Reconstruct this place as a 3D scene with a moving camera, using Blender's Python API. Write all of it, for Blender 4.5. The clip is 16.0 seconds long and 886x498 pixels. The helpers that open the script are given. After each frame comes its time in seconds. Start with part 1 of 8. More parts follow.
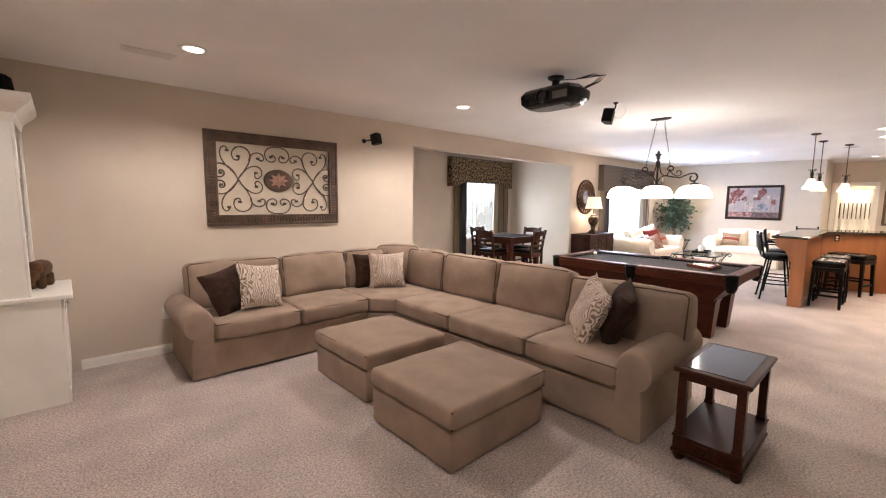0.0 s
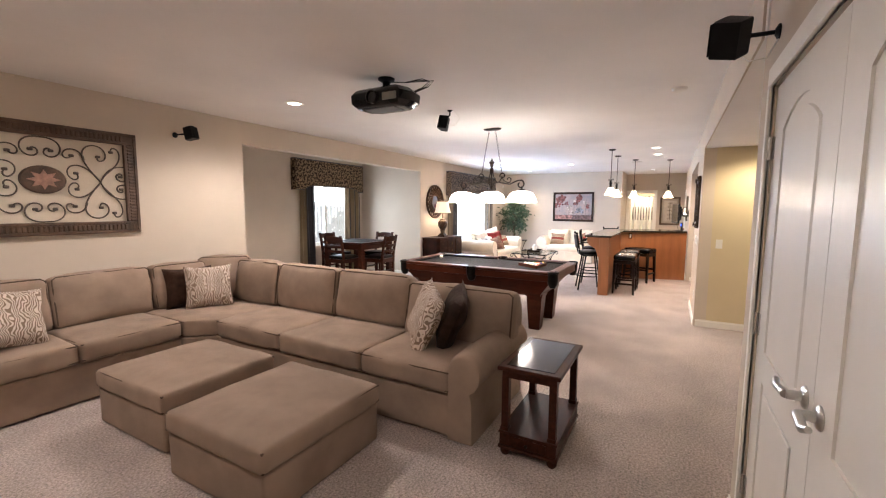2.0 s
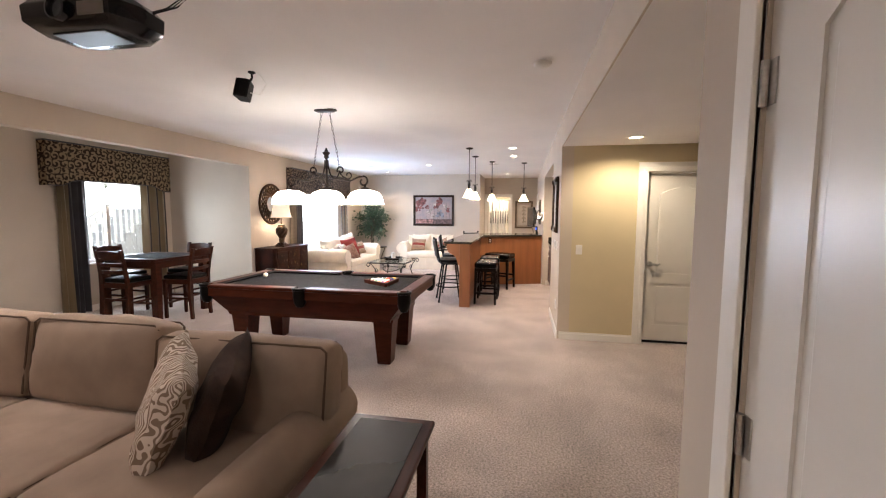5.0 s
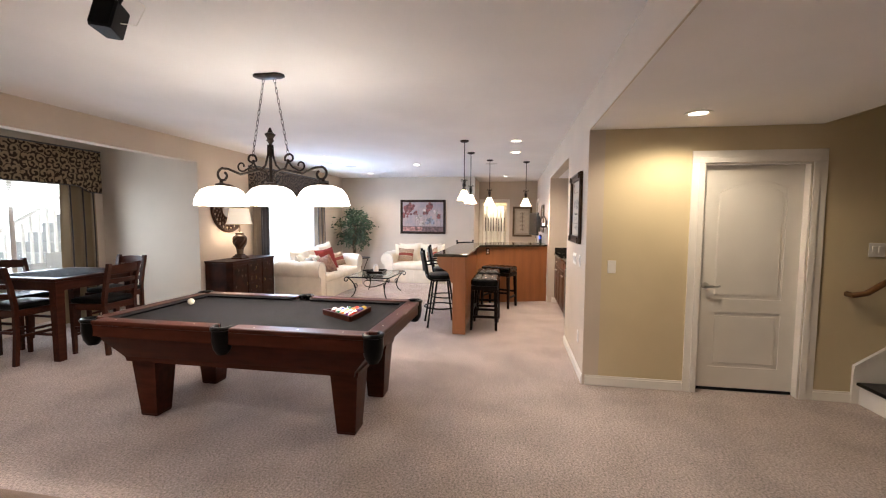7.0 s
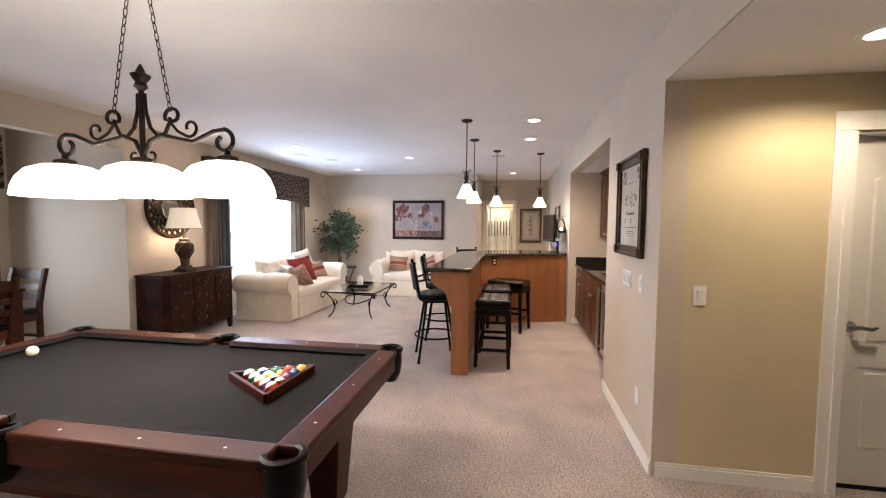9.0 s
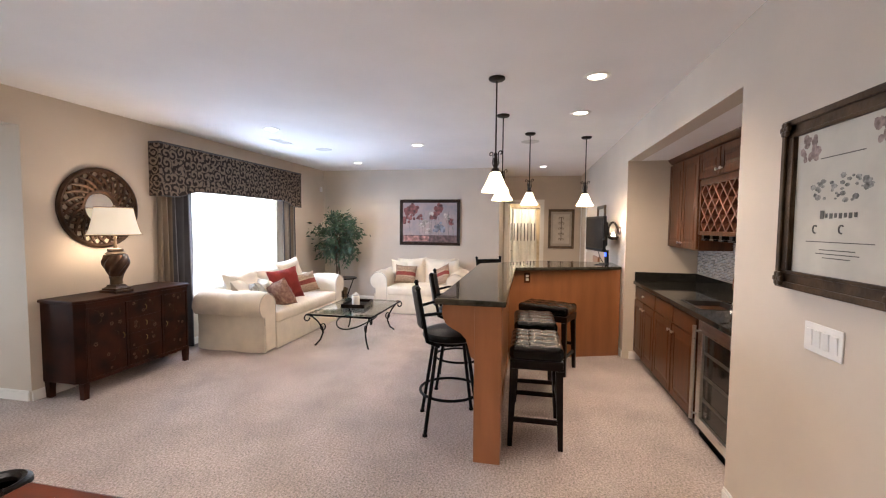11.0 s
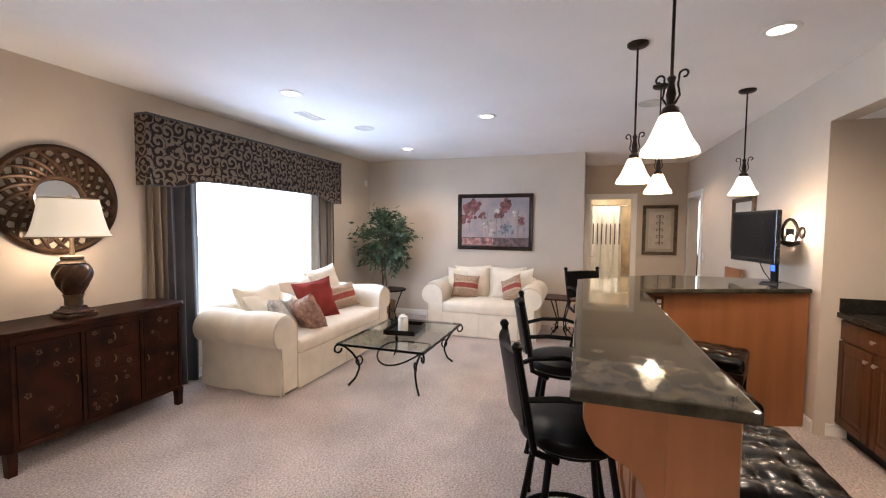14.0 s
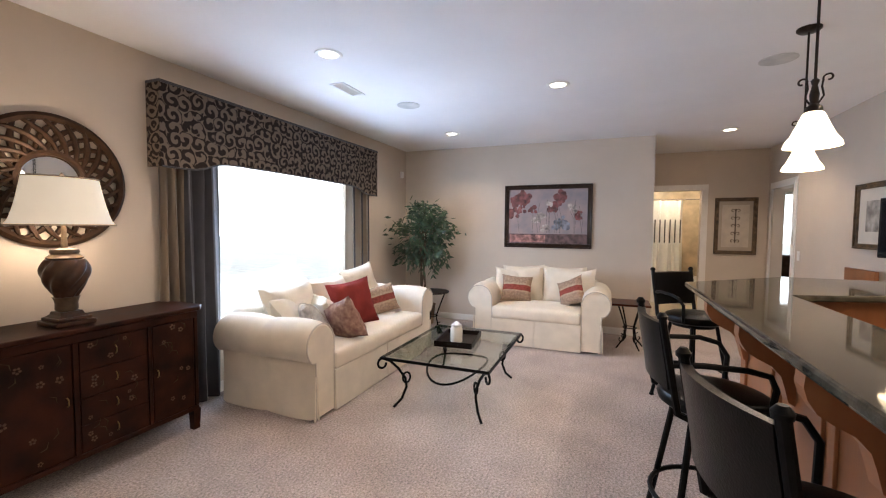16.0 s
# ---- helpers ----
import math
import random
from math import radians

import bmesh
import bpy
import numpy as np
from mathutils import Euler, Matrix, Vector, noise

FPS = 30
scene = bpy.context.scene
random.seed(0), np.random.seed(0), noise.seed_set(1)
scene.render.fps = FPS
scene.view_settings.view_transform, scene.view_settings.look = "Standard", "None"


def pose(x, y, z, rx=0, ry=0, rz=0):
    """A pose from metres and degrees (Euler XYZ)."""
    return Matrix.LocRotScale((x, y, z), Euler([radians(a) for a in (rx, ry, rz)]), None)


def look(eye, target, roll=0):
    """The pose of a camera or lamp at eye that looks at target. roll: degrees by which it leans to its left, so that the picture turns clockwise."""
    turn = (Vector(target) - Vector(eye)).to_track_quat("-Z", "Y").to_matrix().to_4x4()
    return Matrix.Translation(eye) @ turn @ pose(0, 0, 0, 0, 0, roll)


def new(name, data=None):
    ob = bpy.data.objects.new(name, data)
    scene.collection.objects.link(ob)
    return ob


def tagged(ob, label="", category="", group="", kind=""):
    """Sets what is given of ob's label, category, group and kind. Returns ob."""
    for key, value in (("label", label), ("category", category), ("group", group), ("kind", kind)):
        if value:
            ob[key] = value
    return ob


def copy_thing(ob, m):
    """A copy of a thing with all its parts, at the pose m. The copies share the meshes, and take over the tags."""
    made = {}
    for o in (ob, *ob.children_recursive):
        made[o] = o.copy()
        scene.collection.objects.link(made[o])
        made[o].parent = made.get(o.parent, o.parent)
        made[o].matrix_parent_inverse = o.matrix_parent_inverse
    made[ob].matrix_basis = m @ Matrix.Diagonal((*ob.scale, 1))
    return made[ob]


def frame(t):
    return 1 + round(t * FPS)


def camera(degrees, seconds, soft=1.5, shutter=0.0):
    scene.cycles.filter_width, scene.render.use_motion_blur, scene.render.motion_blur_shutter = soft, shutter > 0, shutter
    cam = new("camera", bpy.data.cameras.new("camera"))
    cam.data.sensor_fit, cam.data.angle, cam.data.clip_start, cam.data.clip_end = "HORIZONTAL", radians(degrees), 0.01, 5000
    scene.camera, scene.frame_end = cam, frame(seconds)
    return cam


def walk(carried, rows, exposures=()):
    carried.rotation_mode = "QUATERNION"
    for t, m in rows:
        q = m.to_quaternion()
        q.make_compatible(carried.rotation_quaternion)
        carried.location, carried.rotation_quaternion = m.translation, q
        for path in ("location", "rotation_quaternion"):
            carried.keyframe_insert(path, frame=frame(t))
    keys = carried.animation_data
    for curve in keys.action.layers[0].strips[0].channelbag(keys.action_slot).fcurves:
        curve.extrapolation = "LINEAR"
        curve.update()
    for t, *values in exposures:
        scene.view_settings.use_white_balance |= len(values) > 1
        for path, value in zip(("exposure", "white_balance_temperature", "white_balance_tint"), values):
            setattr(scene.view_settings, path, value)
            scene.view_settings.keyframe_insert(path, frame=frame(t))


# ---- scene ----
cam = camera(93.8, 16.0, 1.15)
PATH = [
    (0, (0.679, 1.455, 1.545), (2.018, 2.923, 1.321), 0.5),
    (0.5, (0.736, 1.433, 1.546), (2.17, 2.811, 1.33), 0.4),
    (1, (0.795, 1.423, 1.555), (2.33, 2.687, 1.344), 0.5),
    (1.5, (0.87, 1.409, 1.56), (2.512, 2.533, 1.355), 0.5),
    (2, (0.98, 1.387, 1.55), (2.723, 2.348, 1.352), 0.4),
    (2.5, (1.104, 1.379, 1.541), (2.925, 2.182, 1.343), 0.3),
    (3, (1.234, 1.384, 1.536), (3.119, 2.025, 1.344), 0.3),
    (3.5, (1.413, 1.422, 1.54), (3.344, 1.905, 1.351), 0.5),
    (4, (1.633, 1.462, 1.535), (3.584, 1.864, 1.353), 0.5),
    (4.5, (1.899, 1.484, 1.541), (3.854, 1.866, 1.362), 0.4),
    (7, (3.419, 1.733, 1.519), (5.386, 2.064, 1.381), 0.4),
    (7.5, (3.75, 1.766, 1.513), (5.719, 2.092, 1.384), 0.4),
    (8, (4.087, 1.813, 1.506), (6.057, 2.138, 1.391), 0.5),
    (8.5, (4.421, 1.86, 1.502), (6.39, 2.189, 1.386), 0.5),
    (11, (6.2, 2.185, 1.547), (8.157, 2.585, 1.434), 0.5),
    (11.5, (6.503, 2.247, 1.54), (8.448, 2.7, 1.43), 0.4),
    (12, (6.771, 2.313, 1.548), (8.706, 2.806, 1.437), 0.5),
    (12.5, (7.006, 2.384, 1.546), (8.925, 2.936, 1.434), 0.5),
    (13, (7.22, 2.481, 1.544), (9.123, 3.085, 1.438), 0.5),
    (13.5, (7.41, 2.618, 1.542), (9.311, 3.233, 1.437), 0.6),
    (14, (7.59, 2.738, 1.521), (9.483, 3.376, 1.414), 0.5),
    (14.5, (7.737, 2.88, 1.498), (9.609, 3.577, 1.392), 0.6),
    (15, (7.876, 3.033, 1.475), (9.742, 3.746, 1.371), 0.6),
    (15.5, (8.004, 3.163, 1.459), (9.865, 3.889, 1.353), 0.6),
    (16, (8.119, 3.269, 1.436), (9.974, 4.008, 1.332), 0.5),
]
walk(cam, [(t, look(eye, target, roll)) for t, eye, target, roll in PATH],
     [(0, 0.66), (2, 0.56), (4.5, 0.36), (7, 0.14), (8.5, -0.07), (11, -0.1), (14, -0.20), (16, -0.40)])

# ---- light ----
world = bpy.data.worlds.new("sky")
scene.world = world
world.use_nodes = True
sky = world.node_tree.nodes.new("ShaderNodeTexSky")
sky.sky_type, sky.sun_disc = "NISHITA", False
sky.sun_elevation, sky.sun_rotation = radians(42), radians(20)
world.node_tree.links.new(sky.outputs[0], world.node_tree.nodes["Background"].inputs[0])
world.node_tree.nodes["Background"].inputs[1].default_value = 0.12
sun_lamp = new("sun", bpy.data.lights.new("sun", "SUN"))
sun_lamp.data.energy, sun_lamp.data.angle, sun_lamp.data.color = 5.0, radians(0.6), (1, 0.95, 0.88)
sun_lamp.matrix_world = look((0, 0, 12), (6, -9, 0))
WARM, SOFT = (1.0, 0.81, 0.645), (1.0, 0.90, 0.86)


def spot(x, y, z, power, colour=WARM, cone=158, radius=0.06):
    ob = new("downlight_beam", bpy.data.lights.new("downlight_beam", "SPOT"))
    ob.data.energy, ob.data.color, ob.data.spot_size, ob.data.spot_blend, ob.data.shadow_soft_size = power, colour, radians(cone), 0.55, radius
    ob.matrix_world = pose(x, y, z)
    return ob


def glow(x, y, z, power, colour=WARM, radius=0.05):
    ob = new("bulb_light", bpy.data.lights.new("bulb_light", "POINT"))
    ob.data.energy, ob.data.color, ob.data.shadow_soft_size = power, colour, radius
    ob.location = (x, y, z)
    return ob


def daylight(eye, target, width, height, power, colour=(0.80, 0.89, 1.0)):
    ob = new("window_daylight", bpy.data.lights.new("window_daylight", "AREA"))
    ob.data.shape, ob.data.size, ob.data.size_y, ob.data.energy, ob.data.color = "RECTANGLE", width, height, power, colour
    ob.matrix_world = look(eye, target)
    return ob


# can at (1.468, 2.3) is unseen, added to continue the grid and light ottomans
CANS = [(1.468, 5.07), (1.468, 2.3), (4.21, 5.0), (11.80, 3.70), (14.135, 1.935), (10.60, 5.14), (13.22, 5.19), (9.475, 1.71), (10.475, 1.707)]
CEIL, SOFFIT = 2.653, 2.336
for cx, cy in CANS:
    spot(cx, cy, CEIL - 0.03, 105 if cy < 1.8 else (30 if cy < 3 else 66 if cx < 3 else 120) if cx < 5 else 62, SOFT if cx < 5 else WARM, 158 if cx < 5 else 140)
spot(6.86, 0.38, SOFFIT - 0.03, 56, (1.0, 0.83, 0.62), 160)
daylight((11.65, 6.42, 1.35), (11.65, 0, 1.2), 1.9, 1.2, 150, (0.50, 0.68, 1.0))
daylight((7.8, 8.10, 1.35), (7.8, 0, 1.2), 0.95, 1.15, 45, (0.72, 0.84, 1.0))

# ---- materials ----
def surf(name, colour, rough=0.6, metal=0.0, var=0.12, scale=6.0, bump=0.0, bscale=150.0, coat=0.0, stretch=(1, 1, 1), second=None, detail=4.0, sheen=0.0, speck=0.0):
    """A principled surface whose colour drifts between two tones, with fine relief."""
    m = bpy.data.materials.new(name)
    m.use_nodes = True
    nt = m.node_tree
    n, l, b = nt.nodes, nt.links, nt.nodes["Principled BSDF"]
    tc, mp = n.new("ShaderNodeTexCoord"), n.new("ShaderNodeMapping")
    mp.inputs["Scale"].default_value = stretch
    l.new(tc.outputs["Object"], mp.inputs[0])
    nz, ramp = n.new("ShaderNodeTexNoise"), n.new("ShaderNodeValToRGB")
    nz.inputs["Scale"].default_value, nz.inputs["Detail"].default_value = scale, detail
    l.new(mp.outputs[0], nz.inputs["Vector"])
    dark = second or [c * (1 - var * 1.6) for c in colour]
    light = colour if second else [min(1, c * (1 + var * 0.8)) for c in colour]
    ramp.color_ramp.elements[0].position, ramp.color_ramp.elements[1].position = 0.32, 0.68
    ramp.color_ramp.elements[0].color, ramp.color_ramp.elements[1].color = (*dark, 1), (*light, 1)
    l.new(nz.outputs[0], ramp.inputs[0])
    out = ramp.outputs[0]
    if speck:
        n2, r2, mx = n.new("ShaderNodeTexNoise"), n.new("ShaderNodeValToRGB"), n.new("ShaderNodeMix")
        n2.inputs["Scale"].default_value, n2.inputs["Detail"].default_value = bscale, 7
        n2.inputs["Roughness"].default_value = 0.75
        l.new(tc.outputs["Object"], n2.inputs["Vector"])
        r2.color_ramp.elements[0].position, r2.color_ramp.elements[1].position = 0.36, 0.66
        r2.color_ramp.elements[0].color, r2.color_ramp.elements[1].color = (1 - speck,) * 3 + (1,), (1 + speck * 0.5,) * 3 + (1,)
        l.new(n2.outputs[0], r2.inputs[0])
        mx.data_type, mx.blend_type = "RGBA", "MULTIPLY"
        mx.inputs[0].default_value = 1
        l.new(out, mx.inputs[6])
        l.new(r2.outputs[0], mx.inputs[7])
        out = mx.outputs[2]
    l.new(out, b.inputs["Base Color"])
    b.inputs["Roughness"].default_value, b.inputs["Metallic"].default_value = rough, metal
    b.inputs["Coat Weight"].default_value, b.inputs["Coat Roughness"].default_value = coat, 0.12
    b.inputs["Sheen Weight"].default_value = sheen
    b.inputs["Specular IOR Level"].default_value = 0.12 if rough > 0.84 else 0.13 if max(colour) < 0.1 else 0.5
    rm = n.new("ShaderNodeMapRange")
    rm.inputs["To Min"].default_value, rm.inputs["To Max"].default_value = rough - min(0.07, rough * 0.3), min(1, rough + min(0.07, rough * 0.3))
    l.new(nz.outputs[0], rm.inputs[0])
    l.new(rm.outputs[0], b.inputs["Roughness"])
    if bump:
        bn, bp = n.new("ShaderNodeTexNoise"), n.new("ShaderNodeBump")
        bn.inputs["Scale"].default_value, bn.inputs["Detail"].default_value = bscale, 6
        l.new(mp.outputs[0], bn.inputs["Vector"])
        l.new(bn.outputs[0], bp.inputs["Height"])
        bp.inputs["Strength"].default_value, bp.inputs["Distance"].default_value = bump, 0.01
        l.new(bp.outputs[0], b.inputs["Normal"])
    return m


def shine(name, colour, strength):
    m = bpy.data.materials.new(name)
    m.use_nodes = True
    b = m.node_tree.nodes["Principled BSDF"]
    b.inputs["Base Color"].default_value = (*[min(1, c) for c in colour], 1)
    b.inputs["Emission Color"].default_value, b.inputs["Emission Strength"].default_value = (*colour, 1), strength
    b.inputs["Roughness"].default_value = 0.25
    return m


def glassy(name, colour=(1, 1, 1), rough=0.0):
    """Thin clear glass: mostly see-through, with a mirror gloss."""
    m = bpy.data.materials.new(name)
    m.use_nodes = True
    n, l = m.node_tree.nodes, m.node_tree.links
    n.remove(n["Principled BSDF"])
    tr, gl, mx, fr = n.new("ShaderNodeBsdfTransparent"), n.new("ShaderNodeBsdfGlossy"), n.new("ShaderNodeMixShader"), n.new("ShaderNodeLayerWeight")
    pw, sc = n.new("ShaderNodeMath"), n.new("ShaderNodeMapRange")
    tr.inputs[0].default_value, gl.inputs[1].default_value, fr.inputs[0].default_value = (*colour, 1), rough, 0.5
    pw.operation, pw.inputs[1].default_value = "POWER", 4.0
    l.new(fr.outputs["Facing"], pw.inputs[0])
    l.new(pw.outputs[0], sc.inputs[0])
    sc.inputs["To Min"].default_value, sc.inputs["To Max"].default_value = 0.05, 0.85
    l.new(sc.outputs[0], mx.inputs[0])
    l.new(tr.outputs[0], mx.inputs[1])
    l.new(gl.outputs[0], mx.inputs[2])
    l.new(mx.outputs[0], n["Material Output"].inputs[0])
    return m


def scrollwork(name, ground, figure, scale=1.0, turn=3.0, rough=0.8):
    """Woven cloth with curling figures: rings drawn round scattered centres, bent by noise."""
    m = surf(name, ground, rough, bump=0.25, bscale=700)
    nt = m.node_tree
    n, l, b = nt.nodes, nt.links, nt.nodes["Principled BSDF"]
    tc, vo, wv, ad, rp, mx = (n.new("ShaderNode" + k) for k in ("TexCoord", "TexVoronoi", "Math", "TexNoise", "ValToRGB", "Mix"))
    vo.inputs["Scale"].default_value = 6.0 * scale
    vo.inputs["Randomness"].default_value = 0.55
    ad.inputs["Scale"].default_value = 7 * scale
    l.new(tc.outputs["Object"], ad.inputs["Vector"])
    warp = n.new("ShaderNodeMixRGB")
    warp.blend_type, warp.inputs[0].default_value = "ADD", 0.06 / scale
    l.new(tc.outputs["Object"], warp.inputs[1])
    l.new(ad.outputs["Color"], warp.inputs[2])
    l.new(warp.outputs[0], vo.inputs["Vector"])
    sub, sep, arc, mul, add2, sine = n.new("ShaderNodeVectorMath"), n.new("ShaderNodeSeparateXYZ"), n.new("ShaderNodeMath"), n.new("ShaderNodeMath"), n.new("ShaderNodeMath"), n.new("ShaderNodeMath")
    sub.operation = "SUBTRACT"
    l.new(warp.outputs[0], sub.inputs[0])
    l.new(vo.outputs["Position"], sub.inputs[1])
    l.new(sub.outputs[0], sep.inputs[0])
    arc.operation = "ARCTAN2"
    l.new(sep.outputs[2], arc.inputs[0])
    l.new(sep.outputs[0], arc.inputs[1])
    mul.operation, mul.inputs[1].default_value = "MULTIPLY", 13.0
    l.new(vo.outputs["Distance"], mul.inputs[0])
    add2.operation = "ADD"
    l.new(mul.outputs[0], add2.inputs[0])
    l.new(arc.outputs[0], add2.inputs[1])
    sine.operation = "SINE"
    l.new(add2.outputs[0], sine.inputs[0])
    rp.color_ramp.elements[0].position, rp.color_ramp.elements[1].position = 0.42, 0.6
    rp.color_ramp.elements[0].color, rp.color_ramp.elements[1].color = (*ground, 1), (*figure, 1)
    half = n.new("ShaderNodeMapRange")
    half.inputs["From Min"].default_value = -1
    l.new(sine.outputs[0], half.inputs[0])
    l.new(half.outputs[0], rp.inputs[0])
    l.new(rp.outputs[0], b.inputs["Base Color"])
    return m


def striped(name, one, two, scale, distort, rough=0.85, axis="X", sharp=(0.45, 0.55)):
    m = surf(name, one, rough, bump=0.3, bscale=500)
    n, l, b = m.node_tree.nodes, m.node_tree.links, m.node_tree.nodes["Principled BSDF"]
    tc, wv, rp = n.new("ShaderNodeTexCoord"), n.new("ShaderNodeTexWave"), n.new("ShaderNodeValToRGB")
    wv.bands_direction = axis
    wv.inputs["Scale"].default_value, wv.inputs["Distortion"].default_value, wv.inputs["Detail"].default_value, wv.inputs["Detail Scale"].default_value = scale, distort, 1.0, 0.8
    l.new(tc.outputs["Object"], wv.inputs["Vector"])
    rp.color_ramp.elements[0].position, rp.color_ramp.elements[1].position = sharp
    rp.color_ramp.elements[0].color, rp.color_ramp.elements[1].color = (*one, 1), (*two, 1)
    l.new(wv.outputs[0], rp.inputs[0])
    l.new(rp.outputs[0], b.inputs["Base Color"])
    return m


PAINT = surf("beige_wall_paint", (0.60, 0.51, 0.412), 0.75, var=0.04, scale=1.5, bump=0.06, bscale=260)
PAINT_HALL = surf("straw_wall_paint", (0.63, 0.525, 0.335), 0.7, var=0.04, scale=1.5, bump=0.06, bscale=260)
CEILING = surf("ceiling_paint", (0.85, 0.82, 0.80), 0.85, var=0.03, scale=1.2, bump=0.05, bscale=220)
CARPET = surf("beige_carpet", (0.56, 0.468, 0.422), 0.95, var=0.11, scale=2.2, detail=10, bump=0.85, bscale=72, speck=0.58, sheen=0.05)
TRIM = surf("white_trim_paint", (0.84, 0.80, 0.74), 0.4, var=0.03, scale=4)
DOORWHITE = surf("white_door_paint", (0.78, 0.745, 0.69), 0.34, var=0.03, scale=3)
SOFA = surf("tan_twill", (0.325, 0.235, 0.175), 0.85, var=0.13, scale=4, bump=0.35, bscale=420, sheen=0.08)
SOFADARK = surf("tan_twill_piping", (0.12, 0.082, 0.058), 0.85, var=0.1, scale=8, bump=0.3, bscale=420)
CREAM = surf("cream_cotton", (0.76, 0.67, 0.54), 0.9, var=0.05, scale=6, bump=0.3, bscale=380, sheen=0.2)
CREAMDARK = surf("cream_piping_and_fold_shade", (0.55, 0.48, 0.39), 0.9, var=0.05, scale=6)
BROWNFUR = surf("dark_brown_plush", (0.045, 0.023, 0.015), 0.95, var=0.3, scale=12, bump=0.8, bscale=160, sheen=0.05)
ZEBRA = striped("zebra_cloth", (0.24, 0.17, 0.125), (0.64, 0.54, 0.455), 15.5, 20.0)
CHERRY = surf("dark_cherry_wood", (0.045, 0.012, 0.006), 0.38, var=0.22, scale=5, stretch=(1, 7, 7), bump=0.05, bscale=60, coat=0.06)
MAHOG = surf("mahogany_wood", (0.058, 0.014, 0.0065), 0.36, var=0.2, scale=5, stretch=(5, 1, 5), bump=0.04, bscale=60)
ESPRESSO = surf("espresso_wood", (0.008, 0.004, 0.0027), 0.32, var=0.3, scale=4, stretch=(7, 7, 1), bump=0.05, bscale=60, coat=0.1)
BARWOOD = surf("stained_maple", (0.31, 0.118, 0.046), 0.38, var=0.09, scale=2.5, stretch=(5, 5, 0.7), bump=0.04, bscale=50, coat=0.12)
CABWOOD = surf("cabinet_maple", (0.088, 0.032, 0.0135), 0.36, var=0.25, scale=2.5, stretch=(8, 8, 1), bump=0.05, bscale=50, coat=0.15)
BRONZE = surf("oil_rubbed_bronze", (0.035, 0.026, 0.021), 0.45, 0.75, var=0.3, scale=20)
IRON = surf("black_iron", (0.005, 0.0045, 0.004), 0.5, 0.3, var=0.2, scale=20)
STEEL = surf("brushed_steel", (0.60, 0.58, 0.55), 0.3, 1.0, var=0.08, scale=8, stretch=(1, 1, 12))
CHROME = surf("polished_chrome", (0.8, 0.8, 0.8), 0.08, 1.0, var=0.03)
BLACKPL = surf("black_plastic", (0.012, 0.012, 0.013), 0.5, var=0.2, scale=20, bump=0.1, bscale=300)
LEATHER = surf("black_leather", (0.0035, 0.0028, 0.0024), 0.33, var=0.25, scale=10, bump=0.12, bscale=160)
FELT = surf("charcoal_felt", (0.014, 0.0128, 0.013), 0.95, var=0.15, scale=3, bump=0.2, bscale=600)
GRANITE = surf("dark_granite", (0.030, 0.027, 0.022), 0.06, var=0.3, scale=12, bscale=160, speck=0.75)
GRANITE2 = surf("brown_granite", (0.070, 0.060, 0.044), 0.05, var=0.35, scale=14, bscale=320, speck=0.3)
DRAPE = surf("taupe_drape", (0.19, 0.145, 0.10), 0.7, var=0.15, scale=3, stretch=(1, 1, 0.2), bump=0.15, bscale=500, sheen=0.3)
DRAPEDARK = surf("slate_drape", (0.055, 0.052, 0.056), 0.7, var=0.15, scale=3, bump=0.15, bscale=500, sheen=0.3)
DAMASK = scrollwork("damask_cloth", (0.026, 0.019, 0.017), (0.175, 0.135, 0.105), 1.7)
LINEN = surf("linen_mat", (0.72, 0.66, 0.56), 0.9, var=0.04, scale=9, bump=0.2, bscale=300)
WHITEPL = surf("white_plastic", (0.80, 0.77, 0.72), 0.4, var=0.02)
SHADE = shine("lit_glass_shade", (1.0, 0.92, 0.83), 8.5)
PENDANT_GLASS = shine("lit_pendant_glass", (1.0, 0.84, 0.60), 5.0)
STOOL_LEATHER = surf("glossy_black_leather", (0.004, 0.0035, 0.003), 0.2, var=0.25, scale=10, bump=0.1, bscale=200, coat=0.2)
BULB = shine("downlight_lens", (1.0, 0.92, 0.80), 14.0)
GLASS = glassy("clear_glass")

# ---- building tools ----
def B():
    return bmesh.new()


def part(name, bm, material, parent=None, label="", smooth=False):
    me = bpy.data.meshes.new(name)
    bm.normal_update()
    bm.to_mesh(me)
    bm.free()
    me.materials.append(material)
    if smooth:
        me.shade_smooth()
        me.set_sharp_from_angle(angle=radians(38))
    ob = new(name, me)
    if parent:
        ob.parent = parent
    return tagged(ob, label)


def thing(name, label, category, group="", at=(0, 0, 0), turn=0.0, kind=""):
    ob = new(name)
    ob.empty_display_size = 0.1
    ob.matrix_world = pose(*at, 0, 0, turn)
    return tagged(ob, label, category, group, kind)


def box(bm, x0, x1, y0, y1, z0, z1, bevel=0.0, seg=2):
    vs = [bm.verts.new((x, y, z)) for x in (x0, x1) for y in (y0, y1) for z in (z0, z1)]
    fs = [bm.faces.new([vs[i] for i in q]) for q in ((0, 1, 3, 2), (4, 6, 7, 5), (0, 4, 5, 1), (2, 3, 7, 6), (0, 2, 6, 4), (1, 5, 7, 3))]
    if bevel:
        bmesh.ops.bevel(bm, geom=list({e for f in fs for e in f.edges}), offset=bevel, segments=seg, profile=0.5, affect="EDGES", clamp_overlap=True)
    return bm


